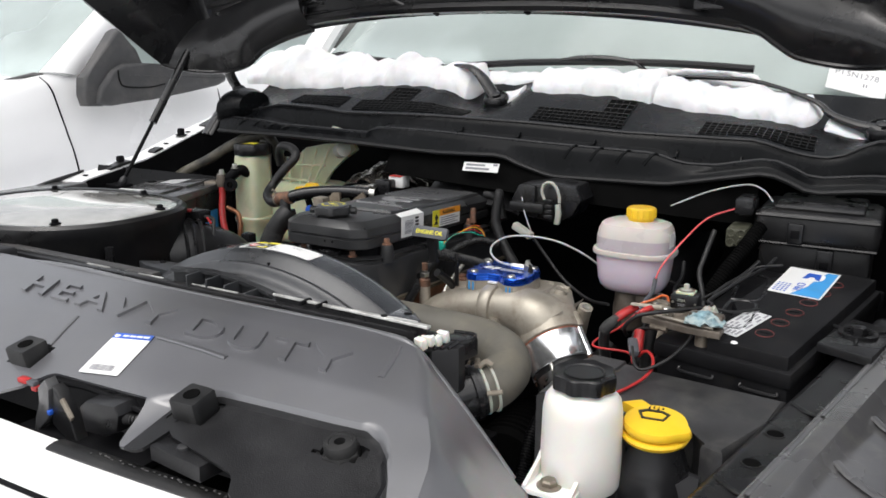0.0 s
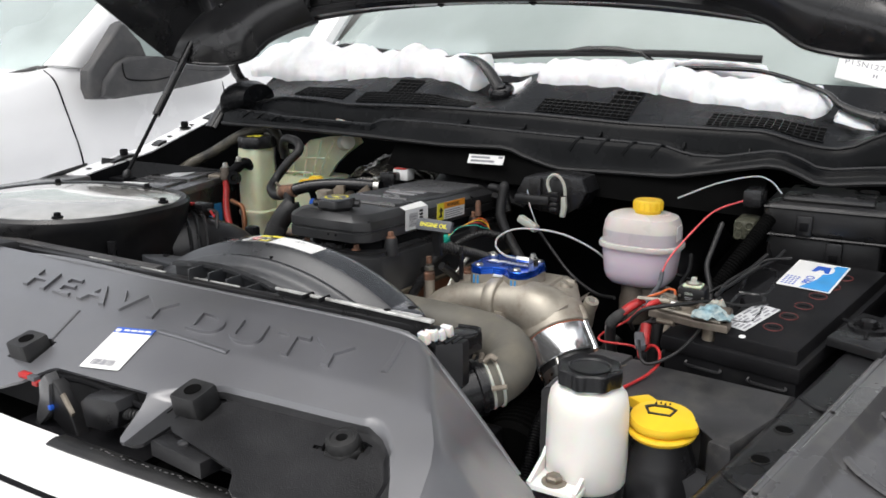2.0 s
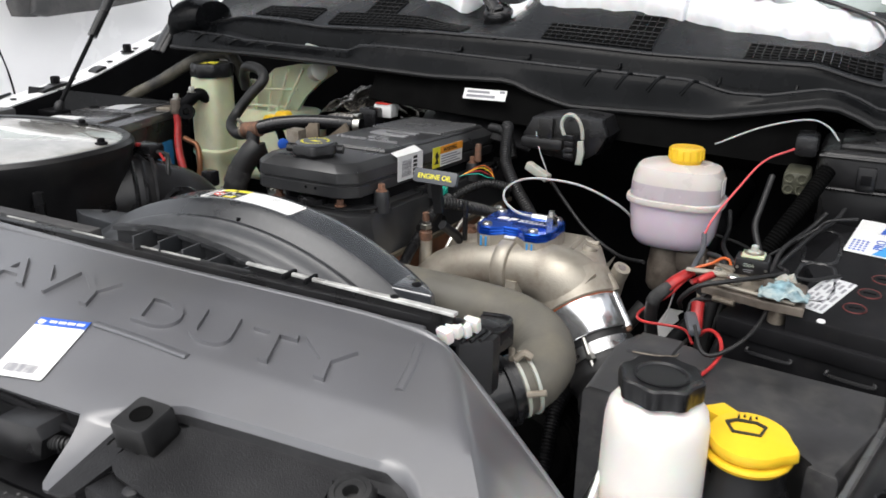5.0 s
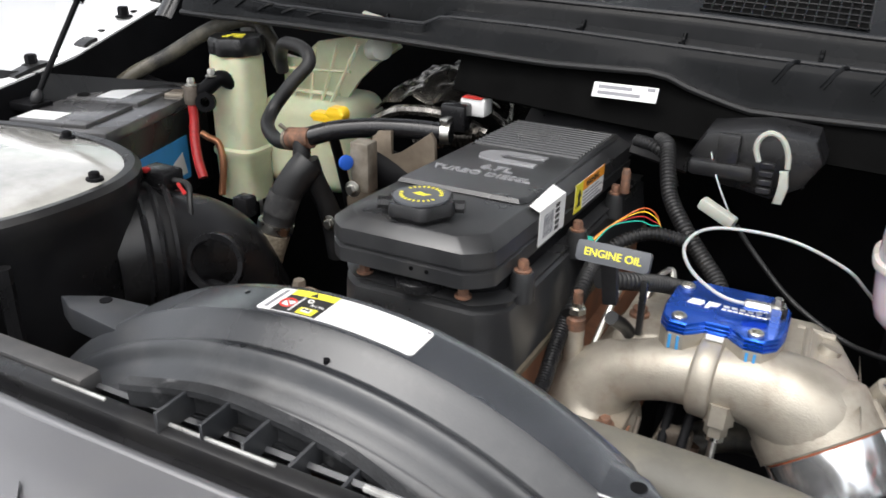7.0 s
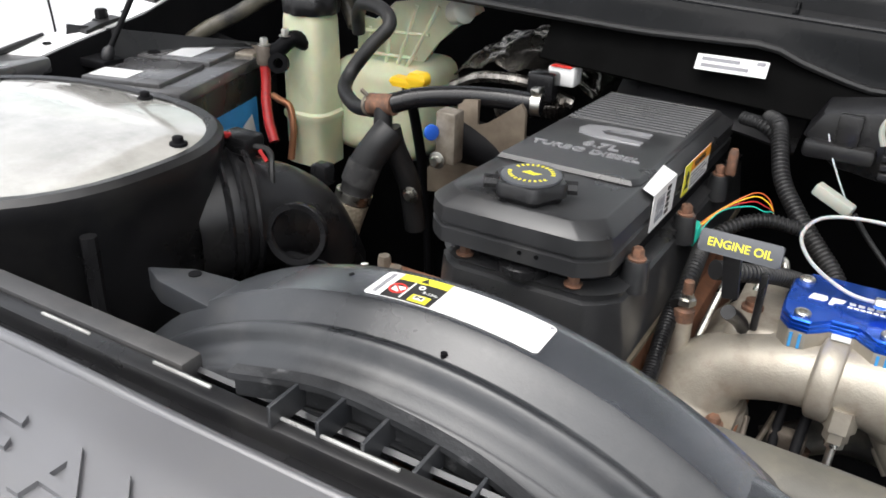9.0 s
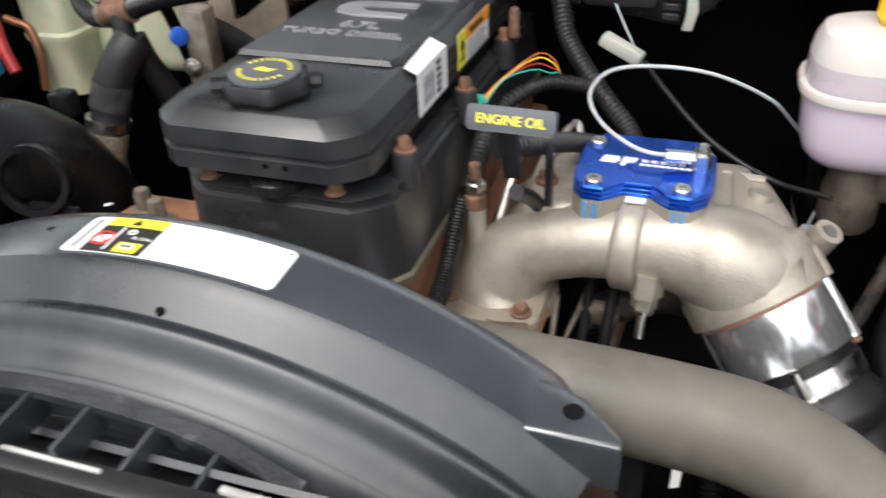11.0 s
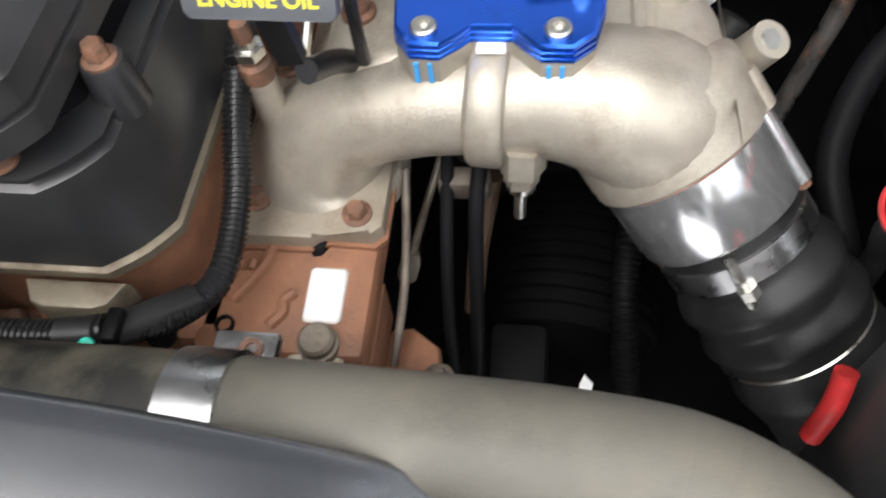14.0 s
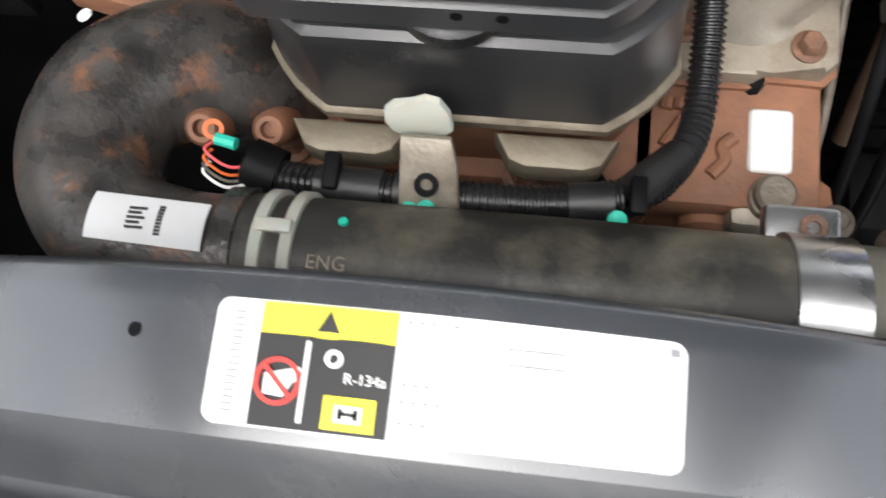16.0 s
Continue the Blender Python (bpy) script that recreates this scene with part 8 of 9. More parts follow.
lathe(b, [(0.006, 0), (0.006, 0.002), (0.003, 0.002), (0.003, 0)], (0.635, 0.8455, 0.990), (0, -1, 0), 16, caps=False)
part("eyelet", b, "trim", br_)
b = new_bm()
tube(b, [(0.56, 0.74, 0.955), (0.60, 0.755, 0.975), (0.65, 0.765, 0.982), (0.70, 0.775, 0.975), (0.74, 0.79, 0.955)], 0.006, 10)
solo("front_lead", b, "rubber", "black taped lead before the steering reservoir", "cable")
b = new_bm()
bolt(b, (0.642, 0.742, 0.985), (0.1, -0.4, 1), 0.009, 0.012, 1.5)
tube(b, [(0.642, 0.742, 0.985), (0.642, 0.750, 0.93)], 0.006, 8)
solo("bracket_bolt", b, "cast_dirty", "pale zinc bolt below the reservoir", "bolt")



def terminal():
    """Cable clamp, fuse block and straps on the battery's inner post."""
    t = thing("battery_terminal", (0.62, 1.16, 1.09), "battery clamp with fuse block, plated straps and nuts", "terminal")
    b = new_bm()
    lathe(b, [(0.011, 1.07), (0.0095, 1.122), (0.008, 1.124)], (0.672, 1.141, 0), seg=20)
    part("post", b, "cast_dirty", t)
    b = new_bm()
    prism(b, [(0.585, 1.135), (0.655, 1.118), (0.700, 1.115), (0.700, 1.142), (0.66, 1.146), (0.60, 1.165)], 1.106, 1.116, None, 0.002)
    part("clamp", b, "iron_dirty", t)
    b = new_bm()
    prism(b, [(0.592, 1.142), (0.640, 1.130), (0.658, 1.16), (0.656, 1.206), (0.612, 1.206), (0.600, 1.176)], 1.116, 1.1195, None, 0.001)
    part("strap", b, "cast_dirty", t)
    b = new_bm()
    tube(b, [(0.596, 1.1405, 1.1195), (0.640, 1.129, 1.1195), (0.690, 1.120, 1.1185)], 0.0024, 8)
    part("strap_lip", b, "cast", t)
    b = new_bm()
    lathe(b, [(0.0105, 1.1195), (0.0105, 1.1225), (0.0075, 1.1225), (0.0075, 1.1285), (0.006, 1.130)], (0.618, 1.148, 0), seg=6)
    part("nut", b, "steel", t)
    b = new_bm()
    box(b, 0.612, 0.652, 1.184, 1.214, 1.117, 1.141, 0.003)
    fb = part("fuse_block", b, "gloss", t)
    b = new_bm()
    box(b, 0.6185, 0.6455, 1.1865, 1.210, 1.1405, 1.1450, 0.002)
    part("window", b, "milky", fb)
    b = new_bm()
    lathe(b, [(0.0085, 1.145), (0.0080, 1.147), (0.0045, 1.1475), (0.0042, 1.154), (0.003, 1.155)], (0.632, 1.199, 0), seg=16)
    part("stud_cap", b, "milky_dark", fb)
    b = new_bm()
    lathe(b, [(0.012, 1.1451), (0.0115, 1.1462), (0.009, 1.1462)], (0.632, 1.199, 0), seg=24)
    part("washer", b, "cast_dirty", fb)
    b = new_bm()
    text(b, "250A", 0.0058, on((0.629, 1.1836, 1.131), (1, 0, 0), (0, 0, 1)), 0.0003, 'CENTER')
    part("rating", b, "milky_dark", fb)
    for k in range(2):
        b = new_bm()
        bars(b, on((0.629, 1.1838, 1.1265 - 0.0025 * k), (1, 0, 0), (0, 0, 1)), [(-0.006 + 0.001 * k, 0.006 - 0.002 * k, 0, 0.0008)], 0.0003)
        part("print_line", b, "grey_ink", fb)
    for q in (0.616, 0.649):
        b = new_bm()
        lathe(b, [(0.002, 0), (0.0018, 0.0008)], (q, 1.1838, 1.129), (0, -1, 0), 10)
        part("rivet", b, "steel", fb)
    b = new_bm()
    box(b, 0.652, 0.70, 1.128, 1.15, 1.116, 1.134, 0.004)
    part("corroded_clamp", b, "iron_dirty", t)
    b = new_bm()
    sheet(b, 16, 14, lambda u, v: Vector((lerp(0.650, 0.702, u), lerp(1.116, 1.146, v), 1.122 + 0.012 * math.sin(u * math.pi) * math.sin(v * math.pi) + 0.007 * noise.noise(Vector((u * 6, v * 5, 2))))), 0.003)
    part("blue_crust", b, "crust", t, "pale blue corrosion crust")
    b = new_bm()
    sheet(b, 10, 10, lambda u, v: Vector((lerp(0.662, 0.690, u), lerp(1.142, 1.166, v), 1.128 + 0.008 * math.sin(u * math.pi) + 0.006 * noise.noise(Vector((u * 5, v * 5, 7))))), 0.002)
    part("white_crust", b, "milky_dark", t, "pale corrosion crust")
    b = new_bm()
    tube(b, [(0.60, 1.130, 1.104), (0.625, 1.124, 1.104)], 0.004, 8, ribs=0.0006, pitch=0.0014)
    part("clamp_screw", b, "cast_dirty", t)


terminal()


def crocodile_clip():
    t = thing("crocodile_clip", (0.58, 1.14, 1.12), "plated crocodile clip with a red sleeve on the battery post", "clip")
    b = new_bm()
    prism(b, [(-0.022, -0.005), (0.016, -0.0058), (0.024, -0.002), (0.024, 0.003), (0.016, 0.0055), (-0.022, 0.005)], -0.001, 0.003, on((0.582, 1.164, 1.1225), (1, 0.03, 0.05), (0, 1, -0.2)), 0.0012)
    part("jaw", b, "cast", t)
    b = new_bm()
    prism(b, round_rect(-0.011, 0.011, -0.011, 0.013, 0.005), 0, 0.003, on((0.603, 1.170, 1.1225), (1, 0.2, 0), (-0.2, 1, 0.1)), 0.001)
    lg = part("lug", b, "cast", t)
    b = new_bm()
    prism(b, [(-0.008, 0.010), (0.010, -0.004), (0.013, 0.002), (0.008, 0.012), (-0.005, 0.014)], 0.003, 0.0065, on((0.603, 1.170, 1.1225), (1, 0.2, 0), (-0.2, 1, 0.1)), 0.001)
    part("lug_fold", b, "cast_dirty", lg)
    b = new_bm()
    lathe(b, [(0.0042, 0.0), (0.0042, 0.003), (0.0025, 0.004)], (0.598, 1.166, 1.1252), (0, 0, 1), 10)
    part("rivet", b, "steel", lg)
    b = new_bm()
    tube(b, [(0.541, 1.146, 1.098), (0.549, 1.158, 1.106), (0.560, 1.170, 1.113), (0.568, 1.174, 1.116)], [0.0080, 0.0084, 0.0076, 0.0052], 14, flat=0.75)
    part("red_sleeve", b, "red", t)
    b = new_bm()
    tube(b, [(0.568, 1.163, 1.106), (0.584, 1.180, 1.111), (0.598, 1.196, 1.114)], [0.0045, 0.0058, 0.0040], 12, flat=0.7)
    part("red_sleeve", b, "red", t)
    b = new_bm()
    tube(b, [(0.528, 1.137, 1.080), (0.531, 1.138, 1.087), (0.537, 1.142, 1.094), (0.544, 1.150, 1.100)], [0.0088, 0.0090, 0.0088, 0.0078], 12)
    part("black_sleeve", b, "cloth_tape", t)
    b = new_bm()
    tube(b, [(0.562, 1.166, 1.112), (0.568, 1.182, 1.118), (0.586, 1.190, 1.126), (0.595, 1.202, 1.130), (0.604, 1.202, 1.129), (0.609, 1.186, 1.125)], 0.0019, 8)
    part("orange_wire", b, "orange", t)
    b = new_bm()
    tube(b, [(0.579, 1.142, 1.117), (0.585, 1.149, 1.1205), (0.592, 1.158, 1.123)], [0.0032, 0.0046, 0.0040], 10)
    part("red_boot", b, "red", t)
    b = new_bm()
    tube(b, [(0.575, 1.205, 1.080), (0.590, 1.235, 1.092), (0.604, 1.262, 1.098)], [0.012, 0.0135, 0.010], 12, flat=0.7)
    part("cloth_wrap", b, "cloth_tape", t, "black cloth tape round the wires")


crocodile_clip()


def cable(name, pts, r, m, label, n=10):
    b = new_bm()
    tube(b, pts, r, 10, n)
    return solo(name, b, m, label, "cable")


cable("power_cable", [(0.555, 1.218, 1.091), (0.551, 1.205, 1.088), (0.538, 1.179, 1.075), (0.512, 1.151, 1.060), (0.520, 1.125, 1.058), (0.57, 1.122, 1.060), (0.589, 1.087, 1.060)], 0.0018, "red", "thin red cable running past the battery")
cable("power_cable", [(0.594, 1.100, 1.066), (0.602, 1.094, 1.076), (0.612, 1.084, 1.081), (0.622, 1.070, 1.078), (0.626, 1.052, 1.070), (0.620, 1.030, 1.062), (0.610, 1.000, 1.059), (0.596, 0.950, 1.059), (0.594, 0.915, 1.055)], 0.0022, "red", "red cable lying on the tank top")
cable("sensor_wire", [(0.552, 1.316, 1.118), (0.561, 1.325, 1.145), (0.583, 1.365, 1.181), (0.606, 1.43, 1.21), (0.641, 1.49, 1.221)], 0.0016, "pink", "pink wire rising to a plug by the fuse box")
cable("taped_cable", [(0.552, 1.321, 1.121), (0.558, 1.284, 1.110), (0.556, 1.247, 1.100), (0.554, 1.214, 1.090)], 0.0037, "dip", "grey taped stretch of cable")
cable("adapter_lead", [(0.592, 1.07, 1.09), (0.606, 1.041, 1.075), (0.622, 1.041, 1.073), (0.647, 1.071, 1.085), (0.66, 1.115, 1.10), (0.656, 1.136, 1.106), (0.615, 1.136, 1.10), (0.577, 1.147, 1.09), (0.573, 1.13, 1.075)], 0.0023, "rubber", "black lead looped over the tank")
cable("adapter_lead", [(0.577, 1.145, 1.085), (0.60, 1.152, 1.108), (0.66, 1.178, 1.128), (0.70, 1.20, 1.122), (0.73, 1.24, 1.120)], 0.0022, "rubber", "black lead across the battery lid")
cable("battery_cable", [(0.565, 1.30, 1.10), (0.59, 1.25, 1.11), (0.605, 1.215, 1.09), (0.60, 1.2, 1.05), (0.59, 1.19, 1.0)], 0.0040, "rubber", "black cable beside the battery")
cable("battery_cable", [(0.62, 1.43, 1.19), (0.614, 1.392, 1.150), (0.612, 1.373, 1.127), (0.624, 1.350, 1.100), (0.634, 1.320, 1.076), (0.636, 1.27, 1.03)], 0.0046, "rubber", "black cable beside the battery")
cable("battery_cable", [(0.565, 1.46, 1.12), (0.571, 1.427, 1.100), (0.573, 1.371, 1.092), (0.593, 1.330, 1.085), (0.613, 1.326, 1.078), (0.639, 1.333, 1.070), (0.66, 1.34, 1.06)], 0.0036, "rubber", "black wire drooping past the brake cylinder")
cable("battery_cable", [(0.54, 1.42, 1.10), (0.553, 1.422, 1.090), (0.589, 1.436, 1.077), (0.615, 1.438, 1.063), (0.628, 1.426, 1.050), (0.63, 1.40, 1.0)], 0.0032, "rubber", "black wire behind the brake cylinder")
cable("battery_cable", [(0.74, 1.385, 1.155), (0.705, 1.371, 1.150), (0.691, 1.366, 1.137), (0.664, 1.339, 1.120), (0.638, 1.310, 1.105), (0.617, 1.279, 1.090), (0.60, 1.25, 1.075)], 0.0022, "rubber", "thin black wire leading off the battery lid")
cable("battery_cable", [(0.70, 1.41, 1.15), (0.682, 1.379, 1.132), (0.657, 1.318, 1.118), (0.650, 1.285, 1.100), (0.648, 1.24, 1.09), (0.642, 1.21, 1.10)], 0.0034, "rubber", "black cable to the fuse block")
cable("battery_cable", [(0.722, 1.44, 1.152), (0.712, 1.406, 1.143), (0.690, 1.345, 1.136), (0.675, 1.281, 1.132), (0.662, 1.218, 1.128), (0.671, 1.199, 1.128), (0.665, 1.179, 1.129), (0.615, 1.127, 1.129), (0.584, 1.114, 1.121), (0.565, 1.118, 1.10), (0.562, 1.14, 1.08)], 0.0030, "rubber", "black wire along the battery and over its clamp")
cable("heavy_cable", [(0.529, 1.1375, 1.083), (0.527, 1.142, 1.06), (0.530, 1.155, 1.02), (0.545, 1.17, 0.97), (0.555, 1.18, 0.90)], 0.0085, "rubber", "thick black cable bundle below the clip")
cable("heavy_cable", [(0.598, 1.150, 1.098), (0.592, 1.145, 1.05), (0.590, 1.14, 0.98)], 0.0085, "rubber", "thick black cable down the battery's side")
cable("red_boot", [(0.583, 1.135, 1.092), (0.585, 1.124, 1.078), (0.587, 1.116, 1.066)], 0.0078, "red", "red rubber boot on a battery cable")
cable("red_boot", [(0.502, 1.075, 1.005), (0.499, 1.062, 0.985), (0.496, 1.055, 0.955)], 0.0068, "red", "red rubber boot low beside the tank")
b = new_bm()
box(b, -0.007, 0.007, -0.021, 0.021, -0.005, 0.005, 0.003, 2, on((0.5845, 1.1015, 1.078), (0.93, 0.36, 0), (-0.36, 0.93, 0.15)))
solo("inline_adapter", b, "dip", "small grey-black inline adapter on a lead", "adapter")
# loom blackened for the shade it hangs in
b = new_bm()
tube(b, [(0.690, 1.46, 1.20), (0.668, 1.415, 1.160), (0.650, 1.385, 1.130), (0.634, 1.365, 1.100), (0.621, 1.349, 1.072), (0.608, 1.321, 1.040), (0.59, 1.28, 0.99)], 0.0115, 18, 8, ribs=0.0016, pitch=0.0052)
solo("wiring_loom", b, "void", "dark ribbed loom dropping beside the brake cylinder", "wiring loom")
b = new_bm()
tube(b, [(0.524, 1.50, 1.213), (0.586, 1.53, 1.241), (0.648, 1.535, 1.258), (0.678, 1.53, 1.252), (0.697, 1.525, 1.233)], 0.0014, 8, 10)
solo("vacuum_line", b, "tube_white", "pale thin hose arching over the fuse box", "hose")
b = new_bm()
prism(b, [(0, 0), (0.016, -0.006)] + [(0.024 + 0.0040 * k + (0.006 if k % 2 else 0), 0.003 + 0.0083 * k) for k in range(10)] + [(0.040, 0.082), (0.021, 0.053)], -0.001, 0.001, on((0.452, 1.490, 0.835), (0.8, 0.1, 0.10), (0.0, 0.2, 1)))
tube(b, [(0.478, 1.497, 0.900), (0.488, 1.498, 0.950), (0.500, 1.500, 1.004)], 0.0016, 6)
solo("torn_tag", b, "label", "torn white plastic tag low behind the intake elbow", "tag")

# dim things low beside the brake cylinder
b = new_bm()
tube(b, [(0.552, 1.385, 0.99), (0.544, 1.372, 0.96), (0.521, 1.345, 0.89), (0.49, 1.31, 0.78)], 0.008, 12)
solo("steering_shaft", b, "rust_pipe", "grimy brown steering shaft low in the engine bay", "shaft")
b = new_bm()
prism(b, [(0.0, 0.0), (0.020, 0.002), (0.022, 0.016), (0.012, 0.022), (0.001, 0.018)], -0.002, 0.002, on((0.545, 1.375, 0.995), (0.9, 0.3, 0.1), (-0.1, 0.4, 0.9)), 0.001)
solo("shaft_bracket", b, "cast_dirty", "small tan bracket above the steering shaft", "bracket")
b = new_bm()
tube(b, [(0.58, 1.33, 1.02), (0.55, 1.30, 0.99), (0.53, 1.25, 0.96), (0.54, 1.20, 0.93), (0.56, 1.14, 0.88)], 0.011, 14, 8)
solo("wiring_loom", b, "deep", "dark taped loom low beside the battery", "wiring loom")
b = new_bm()
tube(b, [(0.47, 1.36, 0.98), (0.44, 1.33, 0.93), (0.43, 1.28, 0.89), (0.45, 1.22, 0.85)], 0.012, 12)
solo("brake_hose", b, "rubber", "black hose dropping behind the charge pipe", "hose")

# ---- left side of the bay: air box, battery, coolant tank, hoses ----


def air_box():
    cx, cy, z = -0.556, 1.003, 1.190
    t = thing("air_filter_box", (cx, cy, 0.95), "black air filter box under a dusty clear plastic lid", "air filter box")

    def outline(g):
        out = []
        for k in range(64):
            a = 2 * math.pi * k / 64
            c, s = math.cos(a), math.sin(a)
            rx, ry = (0.241 - g, 0.192 - g)
            q = (abs(c) ** 2.5 + abs(s) ** 2.5) ** (-1 / 2.5)
            x, y = rx * c * q, ry * s * q
            out.append((cx + x * math.cos(-0.06) - y * math.sin(-0.06), cy + 0.10 * x / 0.262 * -0.2 + x * math.sin(0.10) + y))
        return out
    b = new_bm()
    loops = [[Vector((x, y, h)) for x, y in outline(g)] for g, h in ((0.035, 0.93), (0.012, 1.12), (0.004, 1.165), (0.0, 1.172), (0.0, z - 0.002), (0.006, z + 0.004), (0.016, z + 0.003), (0.018, z - 0.006))]
    rings(b, loops)
    part("body", b, "plastic", t)
    b = new_bm()
    loops = [[Vector((x, y, h)) for x, y in outline(g)] for g, h in ((0.0165, z - 0.004), (0.017, z + 0.001), (0.03, z + 0.0035), (0.07, z + 0.008), (0.12, z + 0.0115), (0.165, z + 0.013))]
    rings(b, loops)
    part("lid", b, "lens", t, "smeared clear lid reflecting the sky")
    for k in (4, 14, 25, 36, 46, 56):
        x, y = outline(0.03)[k]
        b = new_bm()
        lathe(b, [(0.010, 0), (0.0095, 0.003), (0.006, 0.0035), (0.006, 0.009), (0.004, 0.010)], (x, y, z + 0.003), seg=12)
        part("screw", b, "deep", t)
    for k in (60, 52, 44):
        x, y = outline(-0.004)[k]
        b = new_bm()
        tube(b, [(x, y, 1.15), (x, y, 1.05), (x + 0.01, y + 0.01, 0.95)], 0.008, 8)
        part("wall_rib", b, "plastic", t)
    # outlet duct towards the turbo
    b = new_bm()
    tube(b, [(-0.39, 1.110, 1.080), (-0.360, 1.155, 1.080), (-0.335, 1.20, 1.066), (-0.320, 1.235, 1.035), (-0.315, 1.27, 0.97)], [0.075, 0.076, 0.066, 0.062, 0.056, 0.054], 28, 10)
    d = part("duct", b, "plastic", t)
    for k in range(3):
        b = new_bm()
        c = Vector((-0.372 + 0.009 * k, 1.138 + 0.014 * k, 1.0805))
        lathe(b, [(0.077, -0.004), (0.080, 0), (0.077, 0.004)], c, (0.55, 0.83, -0.03), 32, caps=False)
        part("duct_ring", b, "gloss", d)
    b = new_bm()
    box(b, -0.392, -0.345, 1.165, 1.20, 1.145, 1.172, 0.005)
    s = part("flow_sensor", b, "plastic", t)
    b = new_bm()
    box(b, -0.382, -0.371, 1.162, 1.172, 1.169, 1.1750, 0.002)
    part("red_latch", b, "red", s)
    b = new_bm()
    tube(b, [(-0.350, 1.18, 1.160), (-0.328, 1.185, 1.156), (-0.312, 1.17, 1.14), (-0.305, 1.16, 1.10)], 0.004, 8)
    part("sensor_lead", b, "rubber", s)
    b = new_bm()
    tube(b, [(-0.330, 1.172, 1.161), (-0.318, 1.170, 1.150)], 0.0025, 6)
    part("red_wire", b, "red", s)


air_box()


def lift_ring():
    t = thing("lifting_ring", (-0.26, 1.15, 1.03), "black round lifting eye standing on the engine", "lifting eye")
    b = new_bm()
    lathe(b, [(0.0295, -0.005), (0.036, -0.006), (0.0375, 0), (0.036, 0.006), (0.0295, 0.005), (0.0285, 0), (0.0295, -0.005)], (-0.262, 1.150, 1.080), (0.35, -1, 0.25), 40, caps=False)
    part("ring", b, "gloss", t)
    b = new_bm()
    box(b, -0.285, -0.225, 1.150, 1.162, 1.00, 1.05, 0.004)
    part("foot", b, "gloss", t)


lift_ring()


def left_battery():
    t = thing("second_battery", (-0.71, 1.40, 1.0), "dusty second black battery with pale stickers behind the air box", "battery")
    R = Matrix.Translation((-0.700, 1.405, 0)) @ Matrix.Rotation(radians(14), 4, 'Z')

    def bx(name, m_, *a, parent=None, label="", **k):
        b = new_bm()
        box(b, *a, m=R, **k)
        return part(name, b, m_, parent or t, label)
    bx("case", "plastic", -0.088, 0.088, -0.145, 0.150, 0.99, 1.142, bev=0.004)
    lid = bx("lid", "rail", -0.090, 0.090, -0.148, 0.153, 1.138, 1.158, bev=0.004)
    bx("lid_step", "rail", -0.082, 0.050, -0.135, -0.012, 1.156, 1.165, parent=lid, bev=0.003)
    bx("lid_step", "rail", -0.082, 0.050, 0.000, 0.140, 1.156, 1.165, parent=lid, bev=0.003)
    bx("sticker", "silver_label", -0.035, 0.010, 0.015, 0.120, 1.165, 1.1658, label="pale worn sticker")
    bx("sticker", "label", -0.075, -0.010, -0.125, -0.085, 1.165, 1.1658, label="white sticker")
    bx("terminal_pad", "cast_dirty", 0.052, 0.086, 0.075, 0.135, 1.156, 1.163, bev=0.002)
    for k in range(4):
        b = new_bm()
        lathe(b, [(0.0105, 1.165), (0.010, 1.167), (0.005, 1.167)], R @ Vector((-0.062, 0.02 + 0.032 * k, 0)), seg=16)
        part("cell_plug", b, "deep", t)
    b = new_bm()
    slab(b, R @ on((0.0885, -0.10, 1.02), (0, 1, 0), (0, 0, 1)), 0, 0.17, 0, 0.075, 0.0006)
    lb = part("side_label", b, "sky_ink", t, "blue side label")
    b = new_bm()
    prism(b, [(0.05, 0.01), (0.16, 0.01), (0.15, 0.05), (0.10, 0.03)], 0, 0.0009, R @ on((0.0885, -0.10, 1.02), (0, 1, 0), (0, 0, 1)))
    part("white_swoosh", b, "label", lb)


left_battery()
cable("positive_cable", [(-0.585, 1.470, 1.158), (-0.581, 1.466, 1.135), (-0.574, 1.455, 1.105), (-0.560, 1.443, 1.075), (-0.545, 1.435, 1.050)], 0.0080, "red", "red battery cable drooping from its clamp")


def left_terminal():
    t = thing("battery_clamp", (-0.58, 1.48, 1.15), "dull battery clamp with bolts and a black lug", "terminal")
    b = new_bm()
    lathe(b, [(0.012, 1.16), (0.013, 1.168), (0.012, 1.188), (0.009, 1.192)], (-0.586, 1.472, 0), seg=16)
    part("lug", b, "iron_dirty", t)
    for x, y, z in ((-0.585, 1.472, 1.190), (-0.556, 1.49, 1.205)):
        b = new_bm()
        bolt(b, (x, y, z), r=0.0065, h=0.012)
        part("bolt", b, "steel", t)
    b = new_bm()
    tube(b, [(-0.60, 1.48, 1.176), (-0.57, 1.485, 1.182), (-0.55, 1.50, 1.20), (-0.54, 1.52, 1.19)], 0.013, 10)
    part("clamp", b, "deep", t)
    b = new_bm()
    lathe(b, [(0.008, -0.006), (0.016, -0.006), (0.016, 0.006), (0.008, 0.006)], (-0.560, 1.475, 1.165), (0.5, -1, 0.2), 16, caps=False)
    part("eye", b, "deep", t)


left_terminal()


